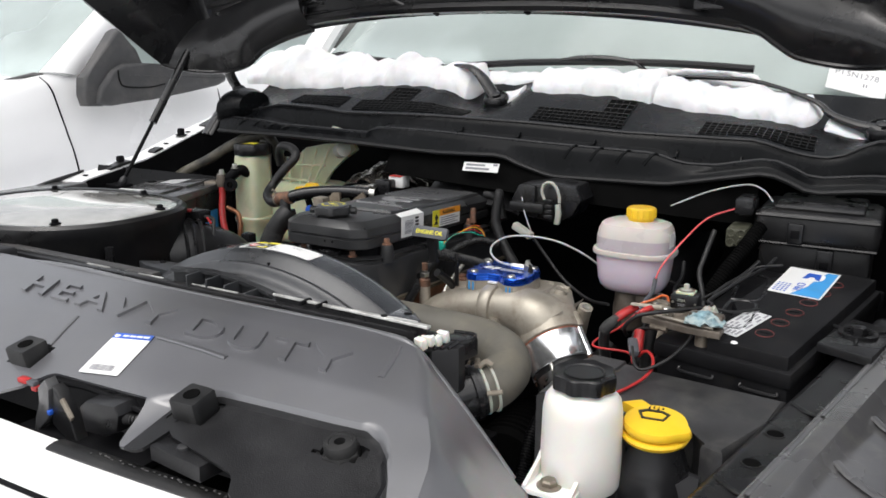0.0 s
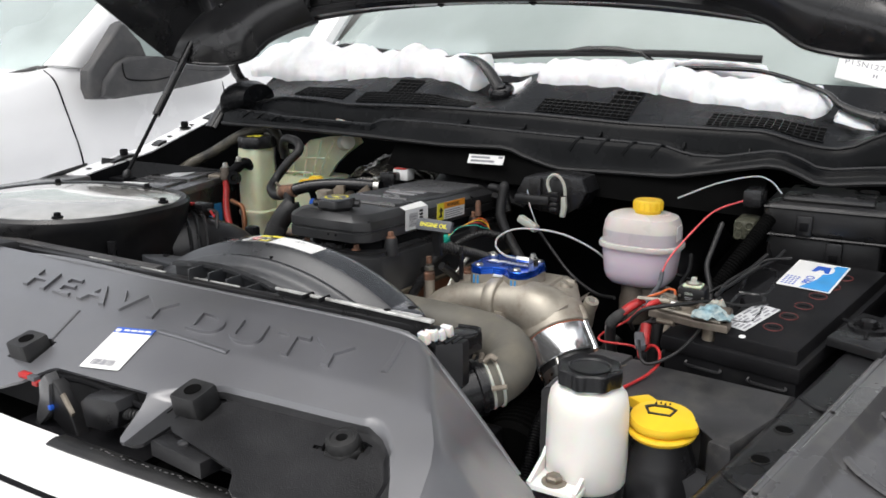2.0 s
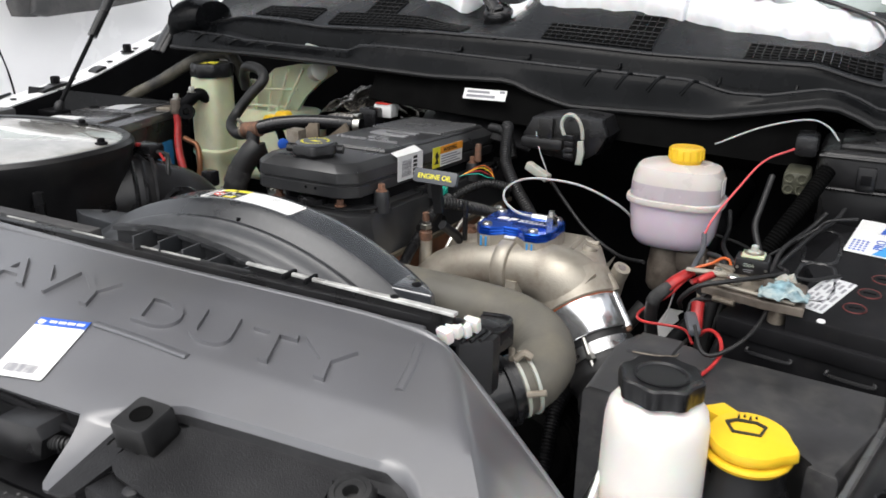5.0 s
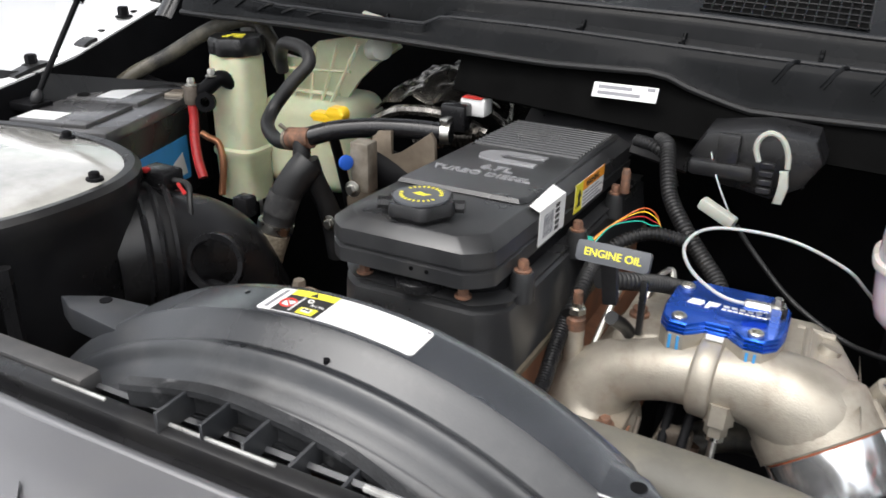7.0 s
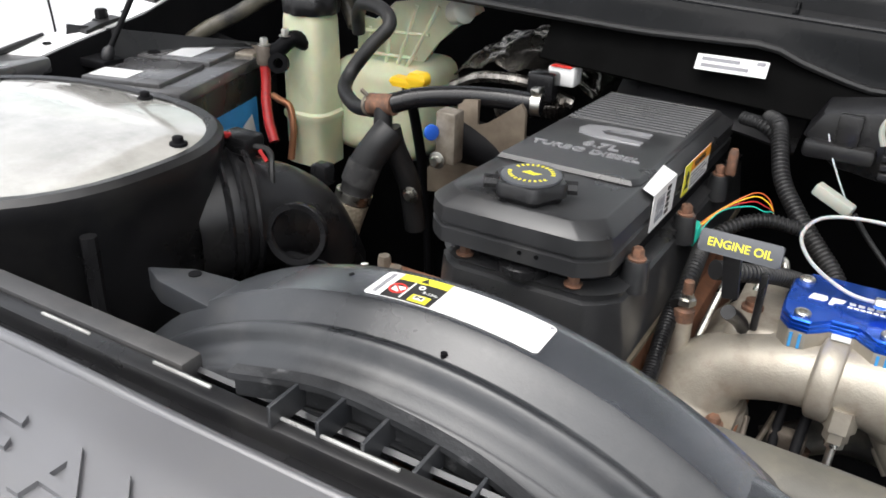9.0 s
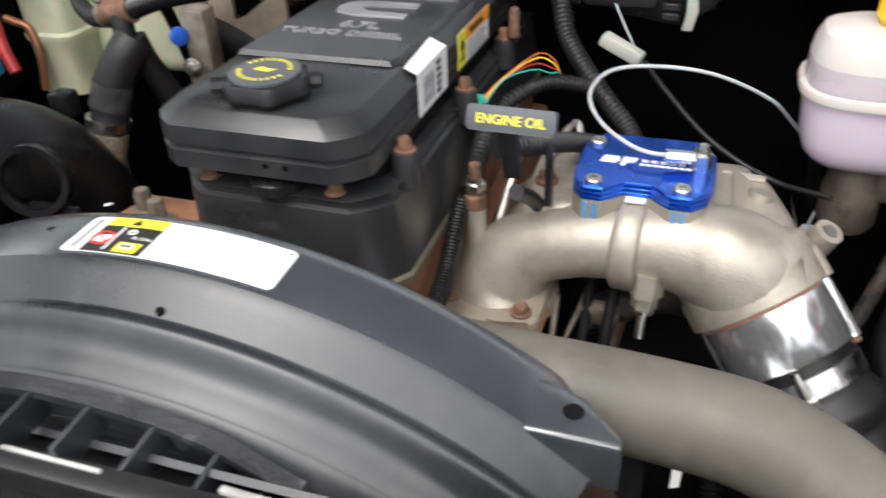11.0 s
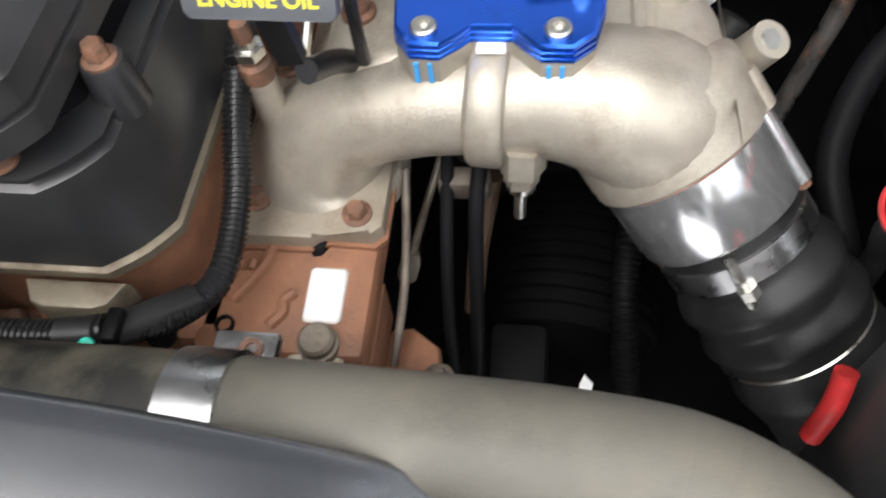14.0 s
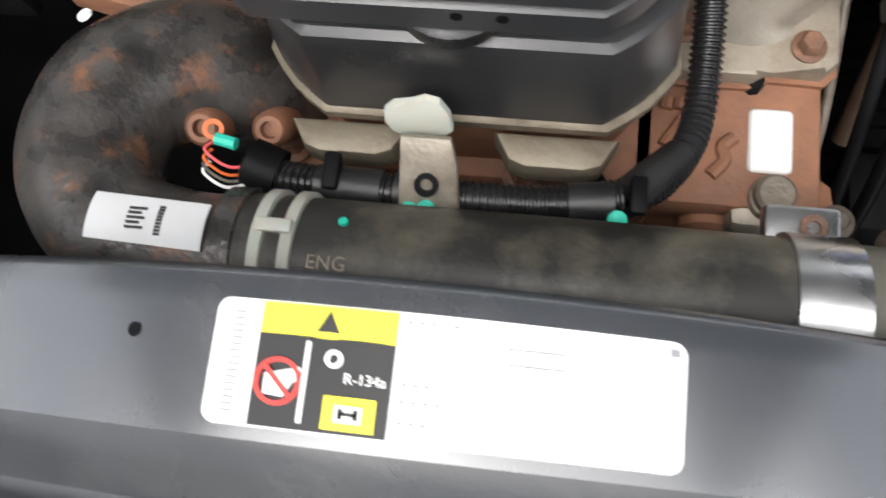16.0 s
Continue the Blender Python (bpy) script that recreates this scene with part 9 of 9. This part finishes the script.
def coolant_tank():
    t = thing("coolant_tank", (-0.5, 1.6, 1.0), "yellowed milky coolant tank with black cap and ribbed wing", "coolant tank")
    b = new_bm()
    lathe(b, [(0.050, 0.985), (0.051, 1.06), (0.056, 1.066), (0.056, 1.074), (0.0505, 1.078), (0.0495, 1.17), (0.048, 1.222), (0.046, 1.232), (0.040, 1.238)], (-0.552, 1.548, 0), seg=48, power=4.0, squash=(0.80, 0.74))
    part("bottle", b, "milky", t)
    b = new_bm()
    box(b, -0.54, -0.36, 1.57, 1.72, 1.00, 1.16, 0.03, 4)
    part("rear_chamber", b, "milky", t)
    # the wing: a thin moulded web with ribs
    W = [(-0.515, 1.075), (-0.515, 1.222), (-0.480, 1.216), (-0.445, 1.250), (-0.385, 1.262), (-0.300, 1.268), (-0.290, 1.252), (-0.330, 1.225), (-0.365, 1.195), (-0.395, 1.150), (-0.430, 1.105), (-0.445, 1.075)]
    b = new_bm()
    prism(b, [(x, z) for x, z in W], -0.006, 0.006, on((0, 1.600, 0), (1, 0.05, 0), (0, 0.05, 1)), 0.002)
    w = part("wing", b, "milky", t)
    for x0, z0, x1, z1 in ((-0.478, 1.09, -0.474, 1.212), (-0.452, 1.085, -0.428, 1.245), (-0.436, 1.105, -0.385, 1.255), (-0.415, 1.13, -0.345, 1.258), (-0.500, 1.170, -0.385, 1.172), (-0.500, 1.205, -0.362, 1.212)):
        b = new_bm()
        tube(b, [(x0, 1.596, z0), (x1, 1.602, z1)], 0.0032, 6)
        part("rib", b, "milky", w)
    b = new_bm()
    lathe(b, [(0.018, -0.02), (0.018, 0.012), (0.014, 0.014)], (-0.305, 1.60, 1.255), (0.7, -0.5, 0.2), 20)
    part("spigot", b, "milky_dark", t)
    cx, cy = -0.548, 1.548
    b = new_bm()
    loops = []
    for h, s in ((1.234, 0.95), (1.237, 1.0), (1.256, 1.0), (1.262, 0.93)):
        loops.append([Vector((cx + s * (0.044 + 0.0022 * math.cos(8 * a)) * math.cos(a), cy + s * (0.044 + 0.0022 * math.cos(8 * a)) * math.sin(a), h)) for a in (2 * math.pi * k / 64 for k in range(64))])
    rings(b, loops)
    cp = part("cap", b, "plastic", t, "black cap with yellow print")
    b = new_bm()
    bars(b, Matrix.Translation((cx, cy, 1.262)) @ Matrix.Rotation(0.3, 4, 'Z'), [(-0.016, 0.014, -0.004, 0.006), (-0.018, -0.006, -0.016, 0.006), (0.002, 0.016, -0.015, 0.005), (-0.012, 0.012, 0.008, 0.005)], 0.0006)
    part("cap_print", b, "yellow_ink", cp)


coolant_tank()


def hose(name, pts, r, m, label, n=10):
    b = new_bm()
    tube(b, pts, r, 16, n)
    return solo(name, b, m, label, "hose")


hose("bypass_hose", [(-0.455, 1.545, 1.215), (-0.448, 1.535, 1.245), (-0.425, 1.520, 1.265), (-0.385, 1.51, 1.262), (-0.365, 1.495, 1.245), (-0.385, 1.475, 1.215), (-0.405, 1.455, 1.18), (-0.395, 1.425, 1.162), (-0.350, 1.39, 1.155), (-0.300, 1.365, 1.165)], 0.0105, "rubber", "grey-black rubber hose looping from the coolant tank")
hose("vent_hose", [(-0.86, 1.46, 1.06), (-0.835, 1.49, 1.12), (-0.79, 1.535, 1.170), (-0.735, 1.575, 1.205), (-0.665, 1.61, 1.25), (-0.605, 1.625, 1.272), (-0.565, 1.625, 1.272), (-0.53, 1.61, 1.25), (-0.50, 1.60, 1.21)], 0.0135, "hose_dark", "thin rubber hose over the back of the battery")
hose("heater_hose", [(-0.275, 1.362, 1.178), (-0.245, 1.385, 1.186), (-0.20, 1.41, 1.190), (-0.15, 1.43, 1.190), (-0.095, 1.44, 1.189)], 0.0135, "gloss", "glossy black heater hose to the engine")
hose("egr_hose", [(-0.262, 1.345, 1.150), (-0.270, 1.332, 1.135), (-0.286, 1.32, 1.105), (-0.296, 1.31, 1.065), (-0.307, 1.30, 1.02), (-0.320, 1.29, 0.97)], 0.0215, "rubber", "thick black rubber hose bending down beside the engine")
hose("egr_hose", [(-0.268, 1.350, 1.150), (-0.262, 1.355, 1.120), (-0.250, 1.37, 1.07), (-0.245, 1.38, 1.0)], 0.015, "rubber", "thick black rubber hose dropping from the tee")
hose("copper_pipe", [(-0.60, 1.50, 1.10), (-0.585, 1.50, 1.095), (-0.57, 1.505, 1.085), (-0.560, 1.50, 1.05), (-0.56, 1.49, 1.0)], 0.006, "copper", "small copper-coloured tube beside the coolant tank")


def tee():
    t = thing("coolant_tee", (-0.284, 1.36, 1.15), "rusty metal hose tee with a wire clamp", "pipe tee")
    b = new_bm()
    tube(b, [(-0.305, 1.362, 1.172), (-0.268, 1.362, 1.178)], 0.0145, 14)
    part("body", b, "rust_bolt", t)
    b = new_bm()
    tube(b, [(-0.284, 1.360, 1.175), (-0.280, 1.352, 1.14)], 0.0125, 14)
    part("branch", b, "rubber", t)
    b = new_bm()
    lathe(b, [(0.0145, -0.004), (0.0165, 0), (0.0145, 0.004)], (-0.306, 1.366, 1.170), (1, -0.6, 0.3), 20, caps=False)
    part("wire_clamp", b, "cast_dirty", t)
    b = new_bm()
    tube(b, [(-0.306, 1.355, 1.186), (-0.312, 1.35, 1.194)], 0.003, 6)
    part("clamp_tang", b, "cast_dirty", t)


tee()


def band_clamp(at, ax, r, w, label):
    t = thing("hose_clamp", at, label, "clamp")
    b = new_bm()
    lathe(b, [(r, -w / 2), (r + 0.0012, -w / 2), (r + 0.0012, w / 2), (r, w / 2)], at, ax, 32)
    part("band", b, "steel", t)
    b = new_bm()
    box(b, at[0] - 0.006, at[0] + 0.006, at[1] - 0.010, at[1] + 0.008, at[2] + r, at[2] + r + 0.008, 0.0015)
    part("screw_housing", b, "steel", t)


band_clamp((-0.102, 1.439, 1.189), (1, 0.2, 0), 0.0138, 0.012, "bright worm-drive clamp on the heater hose")
band_clamp((-0.2985, 1.309, 1.062), (0.2, 0.2, 1), 0.0236, 0.012, "dull clamp on a thick black hose")

b = new_bm()
tube(b, [(-0.299, 1.306, 1.055), (-0.308, 1.298, 1.02), (-0.322, 1.288, 0.96)], 0.0235, 20)
solo("braided_sleeve", b, "braid", "tan braided sleeve on the lower hose", "sleeve")
b = new_bm()
tube(b, [(-0.2935, 1.312, 1.080), (-0.286, 1.3205, 1.107)], 0.0226, 20)
solo("hose_tape", b, "cloth_tape", "grey tape wound round a black hose", "tape")
b = new_bm()
box(b, -0.348, -0.322, 1.280, 1.305, 1.075, 1.105, 0.005)
solo("wire_plug", b, "gloss", "small black plug on a wire", "plug")


def egr_cooler():
    t = thing("egr_cooler", (-0.2, 1.37, 1.0), "dull metal cooler behind a drilled steel bracket plate", "cooler")
    b = new_bm()
    prism(b, [(-0.238, 1.087), (-0.236, 1.054), (-0.205, 1.058), (-0.112, 1.120), (-0.098, 1.150), (-0.100, 1.190), (-0.107, 1.199), (-0.150, 1.166), (-0.166, 1.160), (-0.166, 1.193), (-0.195, 1.191), (-0.200, 1.134)], -0.003, 0.003, on((0, 1.345, 0), (1, 0, 0), (0, 0.05, 1)), 0.001)
    part("plate", b, "tan_plate", t)
    b = new_bm()
    tube(b, [(-0.21, 1.405, 1.137), (-0.14, 1.425, 1.120), (-0.08, 1.44, 1.11)], 0.030, 24)
    part("cylinder", b, "deep", t)
    b = new_bm()
    lathe(b, [(0.0075, -0.003), (0.0100, -0.002), (0.0100, 0.002), (0.0075, 0.003)], (-0.196, 1.336, 1.162), (1, -0.5, 0.1), 28)
    part("blue_collar", b, "blue_ink", t, "blue collar")
    b = new_bm()
    box(b, -0.196, -0.168, 1.345, 1.37, 1.12, 1.188, 0.003)
    part("end_cap", b, "cast_dirty", t)
    for x, z in ((-0.229, 1.068), (-0.19, 1.125)):
        b = new_bm()
        bolt(b, (x, 1.341, z), (0, -1, 0), 0.007, 0.009)
        part("bolt", b, "steel", t)
    for x, y, z in ((-0.155, 1.17, 1.052), (-0.130, 1.155, 1.052)):
        b = new_bm()
        bolt(b, (x, y, z), r=0.0085, h=0.022, washer=1.6)
        part("stud", b, "cast_dirty", t)
    b = new_bm()
    prism(b, [(-0.185, 1.145), (-0.07, 1.12), (-0.06, 1.16), (-0.07, 1.20), (-0.17, 1.20)], 1.03, 1.050, None, 0.004)
    part("manifold_ear", b, "rust", t)


egr_cooler()


def transmission_dipstick():
    t = thing("fluid_dipstick", (-0.305, 1.47, 1.15), "yellow loop handle of a fluid dipstick", "dipstick")
    b = new_bm()
    prism(b, round_rect(-0.345, -0.303, 1.168, 1.181, 0.006), -0.009, 0.009, on((0, 1.472, 0), (1, 0, 0), (0, 0, 1)), 0.004)
    part("handle", b, "yellow", t)
    b = new_bm()
    prism(b, round_rect(-0.316, -0.284, 1.172, 1.192, 0.009), -0.010, 0.008, on((0, 1.470, 0), (1, 0, 0.0), (0, 0, 1)), 0.005)
    part("thumb_grip", b, "yellow", t)
    b = new_bm()
    tube(b, [(-0.32, 1.47, 1.175), (-0.32, 1.5, 1.1), (-0.33, 1.55, 0.95), (-0.33, 1.57, 0.75), (-0.30, 1.58, 0.40), (-0.28, 1.58, 0.2)], 0.008, 10)
    part("tube", b, "deep", t)


transmission_dipstick()


def foil_shield():
    t = thing("heat_shield", (-0.2, 1.66, 1.05), "crumpled silver foil heat shield by the firewall", "heat shield")

    def f(u, v):
        x, y = lerp(-0.315, -0.085, u), lerp(1.60, 1.75, v)
        n = noise.noise(Vector((x * 30, y * 30, 3))) + 0.6 * abs(noise.noise(Vector((x * 80, y * 60, 5))))
        return Vector((x, y, 1.160 + 0.062 * math.sin(u * math.pi) ** 0.6 * math.sin(min(1, 0.25 + 1.2 * v) * math.pi / 2) + 0.012 * n))
    sheet_part("foil", 40, 30, f, 0.002, "foil", t)
    b = new_bm()
    tube(b, [(-0.315, 1.597, 1.140), (-0.26, 1.590, 1.165), (-0.18, 1.588, 1.170), (-0.11, 1.592, 1.150)], 0.009, 8)
    part("rolled_edge", b, "foil", t)
    b = new_bm()
    tube(b, [(-0.21, 1.560, 1.135), (-0.165, 1.553, 1.145), (-0.115, 1.56, 1.15)], 0.017, 12, 10, ribs=0.003, pitch=0.008)
    part("foil_sleeve", b, "foil", t)


foil_shield()
b = new_bm()
box(b, -0.135, -0.095, 1.545, 1.575, 1.185, 1.212, 0.004)
q_ = solo("sensor_plug", b, "label", "white plug with red marks on the cover's back edge", "plug")
b = new_bm()
box(b, -0.130, -0.100, 1.543, 1.560, 1.2115, 1.2135, 0.0005)
part("red_mark", b, "red_ink", q_)
b = new_bm()
box(b, -0.155, -0.115, 1.52, 1.55, 1.165, 1.205, 0.005)
solo("boost_sensor", b, "gloss", "black sensor body behind the valve cover", "sensor")

# ---- behind the engine: beam sticker, shield, module, looms ----
m_ = on((0.068, 1.5335, 1.2405), (1, -0.06, 0.02), (0, 0.55, 1))
b = new_bm()
slab(b, m_, -0.003, 0.084, 0, 0.020, 0.0008, 0.001)
st_ = solo("part_sticker", b, "label", "white printed sticker on the black beam below the cowl", "sticker")
for x0, x1, y in ((0.004, 0.050, 0.012), (0.004, 0.062, 0.004), (0.070, 0.080, 0.014)):
    b = new_bm()
    bars(b, m_, [(x0, x1, y, 0.0045)], 0.0012)
    part("print_line", b, "grey_ink", st_)
b = new_bm()
sheet(b, 14, 6, lambda u, v: Vector((lerp(-0.04, 0.20, u), lerp(1.535, 1.60, v), 1.150 + 0.06 * math.sin(math.pi * min(1, 0.15 + 0.8 * u)) * (0.4 + 0.6 * v) + 0.02 * v)), 0.004)
solo("rear_cover", b, "plastic", "black plastic cover behind the engine", "cover")
for x0, x1, mt, lb in ((-0.33, -0.20, "milky_dark", "dirty pale foam edge under the cowl"), (-0.16, -0.02, "milky_dark", "dirty pale foam edge under the cowl"), (-0.02, 0.14, "cast_dirty", "torn insulation behind the beam")):
    b = new_bm()
    tube(b, [(x0, 1.60, 1.292 - 0.05 * x0), ((x0 + x1) / 2, 1.585, 1.283 - 0.05 * x0), (x1, 1.58, 1.272 - 0.05 * x1)], 0.006, 8, flat=0.5)
    solo("foam_strip", b, mt, lb, "foam strip")


def module():
    t = thing("vacuum_module", (0.29, 1.48, 1.15), "black plastic module with a white curved bracket", "module")
    b = new_bm()
    prism(b, [(0.212, 1.202), (0.228, 1.232), (0.295, 1.243), (0.350, 1.238), (0.362, 1.212), (0.345, 1.180), (0.312, 1.160), (0.25, 1.170)], -0.035, 0.035, on((0, 1.500, 0), (1, 0, 0), (0, 0, 1)), 0.008)
    part("body", b, "plastic", t)
    b = new_bm()
    box(b, 0.245, 0.270, 1.455, 1.468, 1.195, 1.235, 0.003)
    part("tab", b, "plastic", t)
    b = new_bm()
    box(b, 0.215, 0.290, 1.45, 1.47, 1.182, 1.202, 0.006)
    part("socket", b, "plastic", t)
    b = new_bm()
    tube(b, [(0.294, 1.212, 0), (0.289, 1.226, 0), (0.291, 1.238, 0), (0.300, 1.246, 0), (0.311, 1.244, 0), (0.319, 1.235, 0), (0.324, 1.222, 0), (0.3255, 1.208, 0)], 0.0032, 8, 6)
    bmesh.ops.transform(b, matrix=on((0, 1.446, 0), (1, 0, 0), (0, 0, 1)), verts=b.verts[:])
    part("white_bracket", b, "milky_dark", t, "dirty white looped plastic band")
    b = new_bm()
    prism(b, [(0.318, 1.204), (0.327, 1.206), (0.330, 1.186), (0.326, 1.166), (0.316, 1.166), (0.320, 1.186)], -0.003, 0.003, on((0, 1.4455, 0), (1, 0, 0), (0, 0, 1)), 0.001)
    part("white_tail", b, "milky_dark", t)
    b = new_bm()
    for i in range(4):
        box(b, 0.296, 0.312, 1.440, 1.447, 1.176 + 0.010 * i, 1.183 + 0.010 * i, 0.001, 1)
    part("ribbed_clip", b, "plastic", t)


module()
for pts, r, lb in (([(0.17, 1.50, 1.205), (0.185, 1.47, 1.208), (0.195, 1.44, 1.19), (0.208, 1.41, 1.165), (0.235, 1.38, 1.14), (0.26, 1.36, 1.12), (0.285, 1.34, 1.10), (0.30, 1.31, 1.08)], 0.0090, "taped black loom curving behind the throttle plate"),
                   ([(0.155, 1.31, 1.115), (0.175, 1.335, 1.130), (0.205, 1.35, 1.140), (0.24, 1.36, 1.135)], 0.0072, "black ribbed loom beside the valve cover"),
                   ([(0.14, 1.50, 1.20), (0.165, 1.485, 1.20), (0.185, 1.475, 1.19), (0.20, 1.46, 1.16)], 0.0072, "black ribbed loom behind the valve cover"),
                   ([(0.19, 1.20, 1.145), (0.215, 1.23, 1.135), (0.235, 1.27, 1.12), (0.255, 1.31, 1.10)], 0.0088, "black taped loom under the dipstick handle"),
                   ([(0.164, 1.20, 1.098), (0.162, 1.25, 1.115), (0.158, 1.30, 1.12)], 0.0085, "black ribbed loom along the valve cover")):
    b = new_bm()
    tube(b, pts, r, 14, 8, ribs=0.0014, pitch=0.005)
    solo("wiring_loom", b, "rubber", lb, "wiring loom")
for k, (mt, o) in enumerate((("yellow", 0.0), ("orange", 0.003), ("red", -0.004), ("teal", -0.008))):
    b = new_bm()
    tube(b, [(0.148, 1.30 + o, 1.135 + o), (0.165, 1.325 + o, 1.152), (0.19, 1.345 + o, 1.165 + o), (0.204, 1.352 + o, 1.160 + o), (0.212, 1.355, 1.148), (0.214, 1.352, 1.135)], 0.0007, 8)
    solo("coloured_wire", b, mt, "loose %s wire leaving a loom" % ("yellow", "orange", "red", "teal")[k], "wire")
b = new_bm()
box(b, 0.138, 0.152, 1.290, 1.312, 1.118, 1.140, 0.003)
solo("teal_plug", b, "teal", "teal wire plug beside the valve cover", "plug")
b = new_bm()
box(b, -0.023, 0.023, -0.008, 0.008, -0.007, 0.007, 0.003, 2, on((0.262, 1.420, 1.152), (0.85, -0.2, -0.35), (0.1, 1, 0)))
solo("grey_connector", b, "milky_dark", "dirty pale connector among the looms", "connector")
cable("vent_line", [(0.235, 1.47, 1.215), (0.25, 1.45, 1.185), (0.272, 1.435, 1.150), (0.285, 1.42, 1.135)], 0.0010, "tube_white", "thin pale line down to a connector")
cable("thin_line", [(0.285, 1.42, 1.14), (0.31, 1.42, 1.11), (0.36, 1.40, 1.07), (0.42, 1.37, 1.05), (0.47, 1.33, 1.06)], 0.003, "rubber", "thin black line passing behind the elbow")
for pts in ([(0.205, 1.21, 1.01), (0.215, 1.25, 1.06), (0.222, 1.30, 1.10), (0.235, 1.33, 1.11), (0.245, 1.31, 1.09)], [(0.175, 1.225, 1.02), (0.185, 1.26, 1.07), (0.19, 1.31, 1.10)]):
    b = new_bm()
    tube(b, pts, 0.0038, 8)
    solo("fuel_pipe", b, "steel", "bent steel fuel pipe behind the elbow", "pipe")
b = new_bm()
box(b, 0.229, 0.236, 1.205, 1.212, 1.09, 1.150, 0.002)
solo("upright_strip", b, "plastic", "black upright strip behind the dipstick", "bracket")
b = new_bm()
prism(b, [(-0.86, 1.36), (-0.66, 1.53), (-0.86, 1.60)], 1.16, 1.166, None, 0.002)
solo("splash_shield", b, "plastic", "black triangular plastic shield by the fender", "shield")
b = new_bm()
sheet(b, 6, 6, lambda u, v: Vector((lerp(-0.85, -0.66, u), lerp(1.30, 1.58, u) + 0.02 * v, lerp(1.13, 1.215, v * (1 - 0.7 * u)))), 0.004)
solo("side_shield", b, "plastic", "black triangular side shield beside the second battery", "shield")
b = new_bm()
box(b, -0.87, -0.80, 0.70, 1.25, 1.16, 1.185, 0.006)
solo("left_rail", b, "rail", "black steel rail beside the air box", "rail")
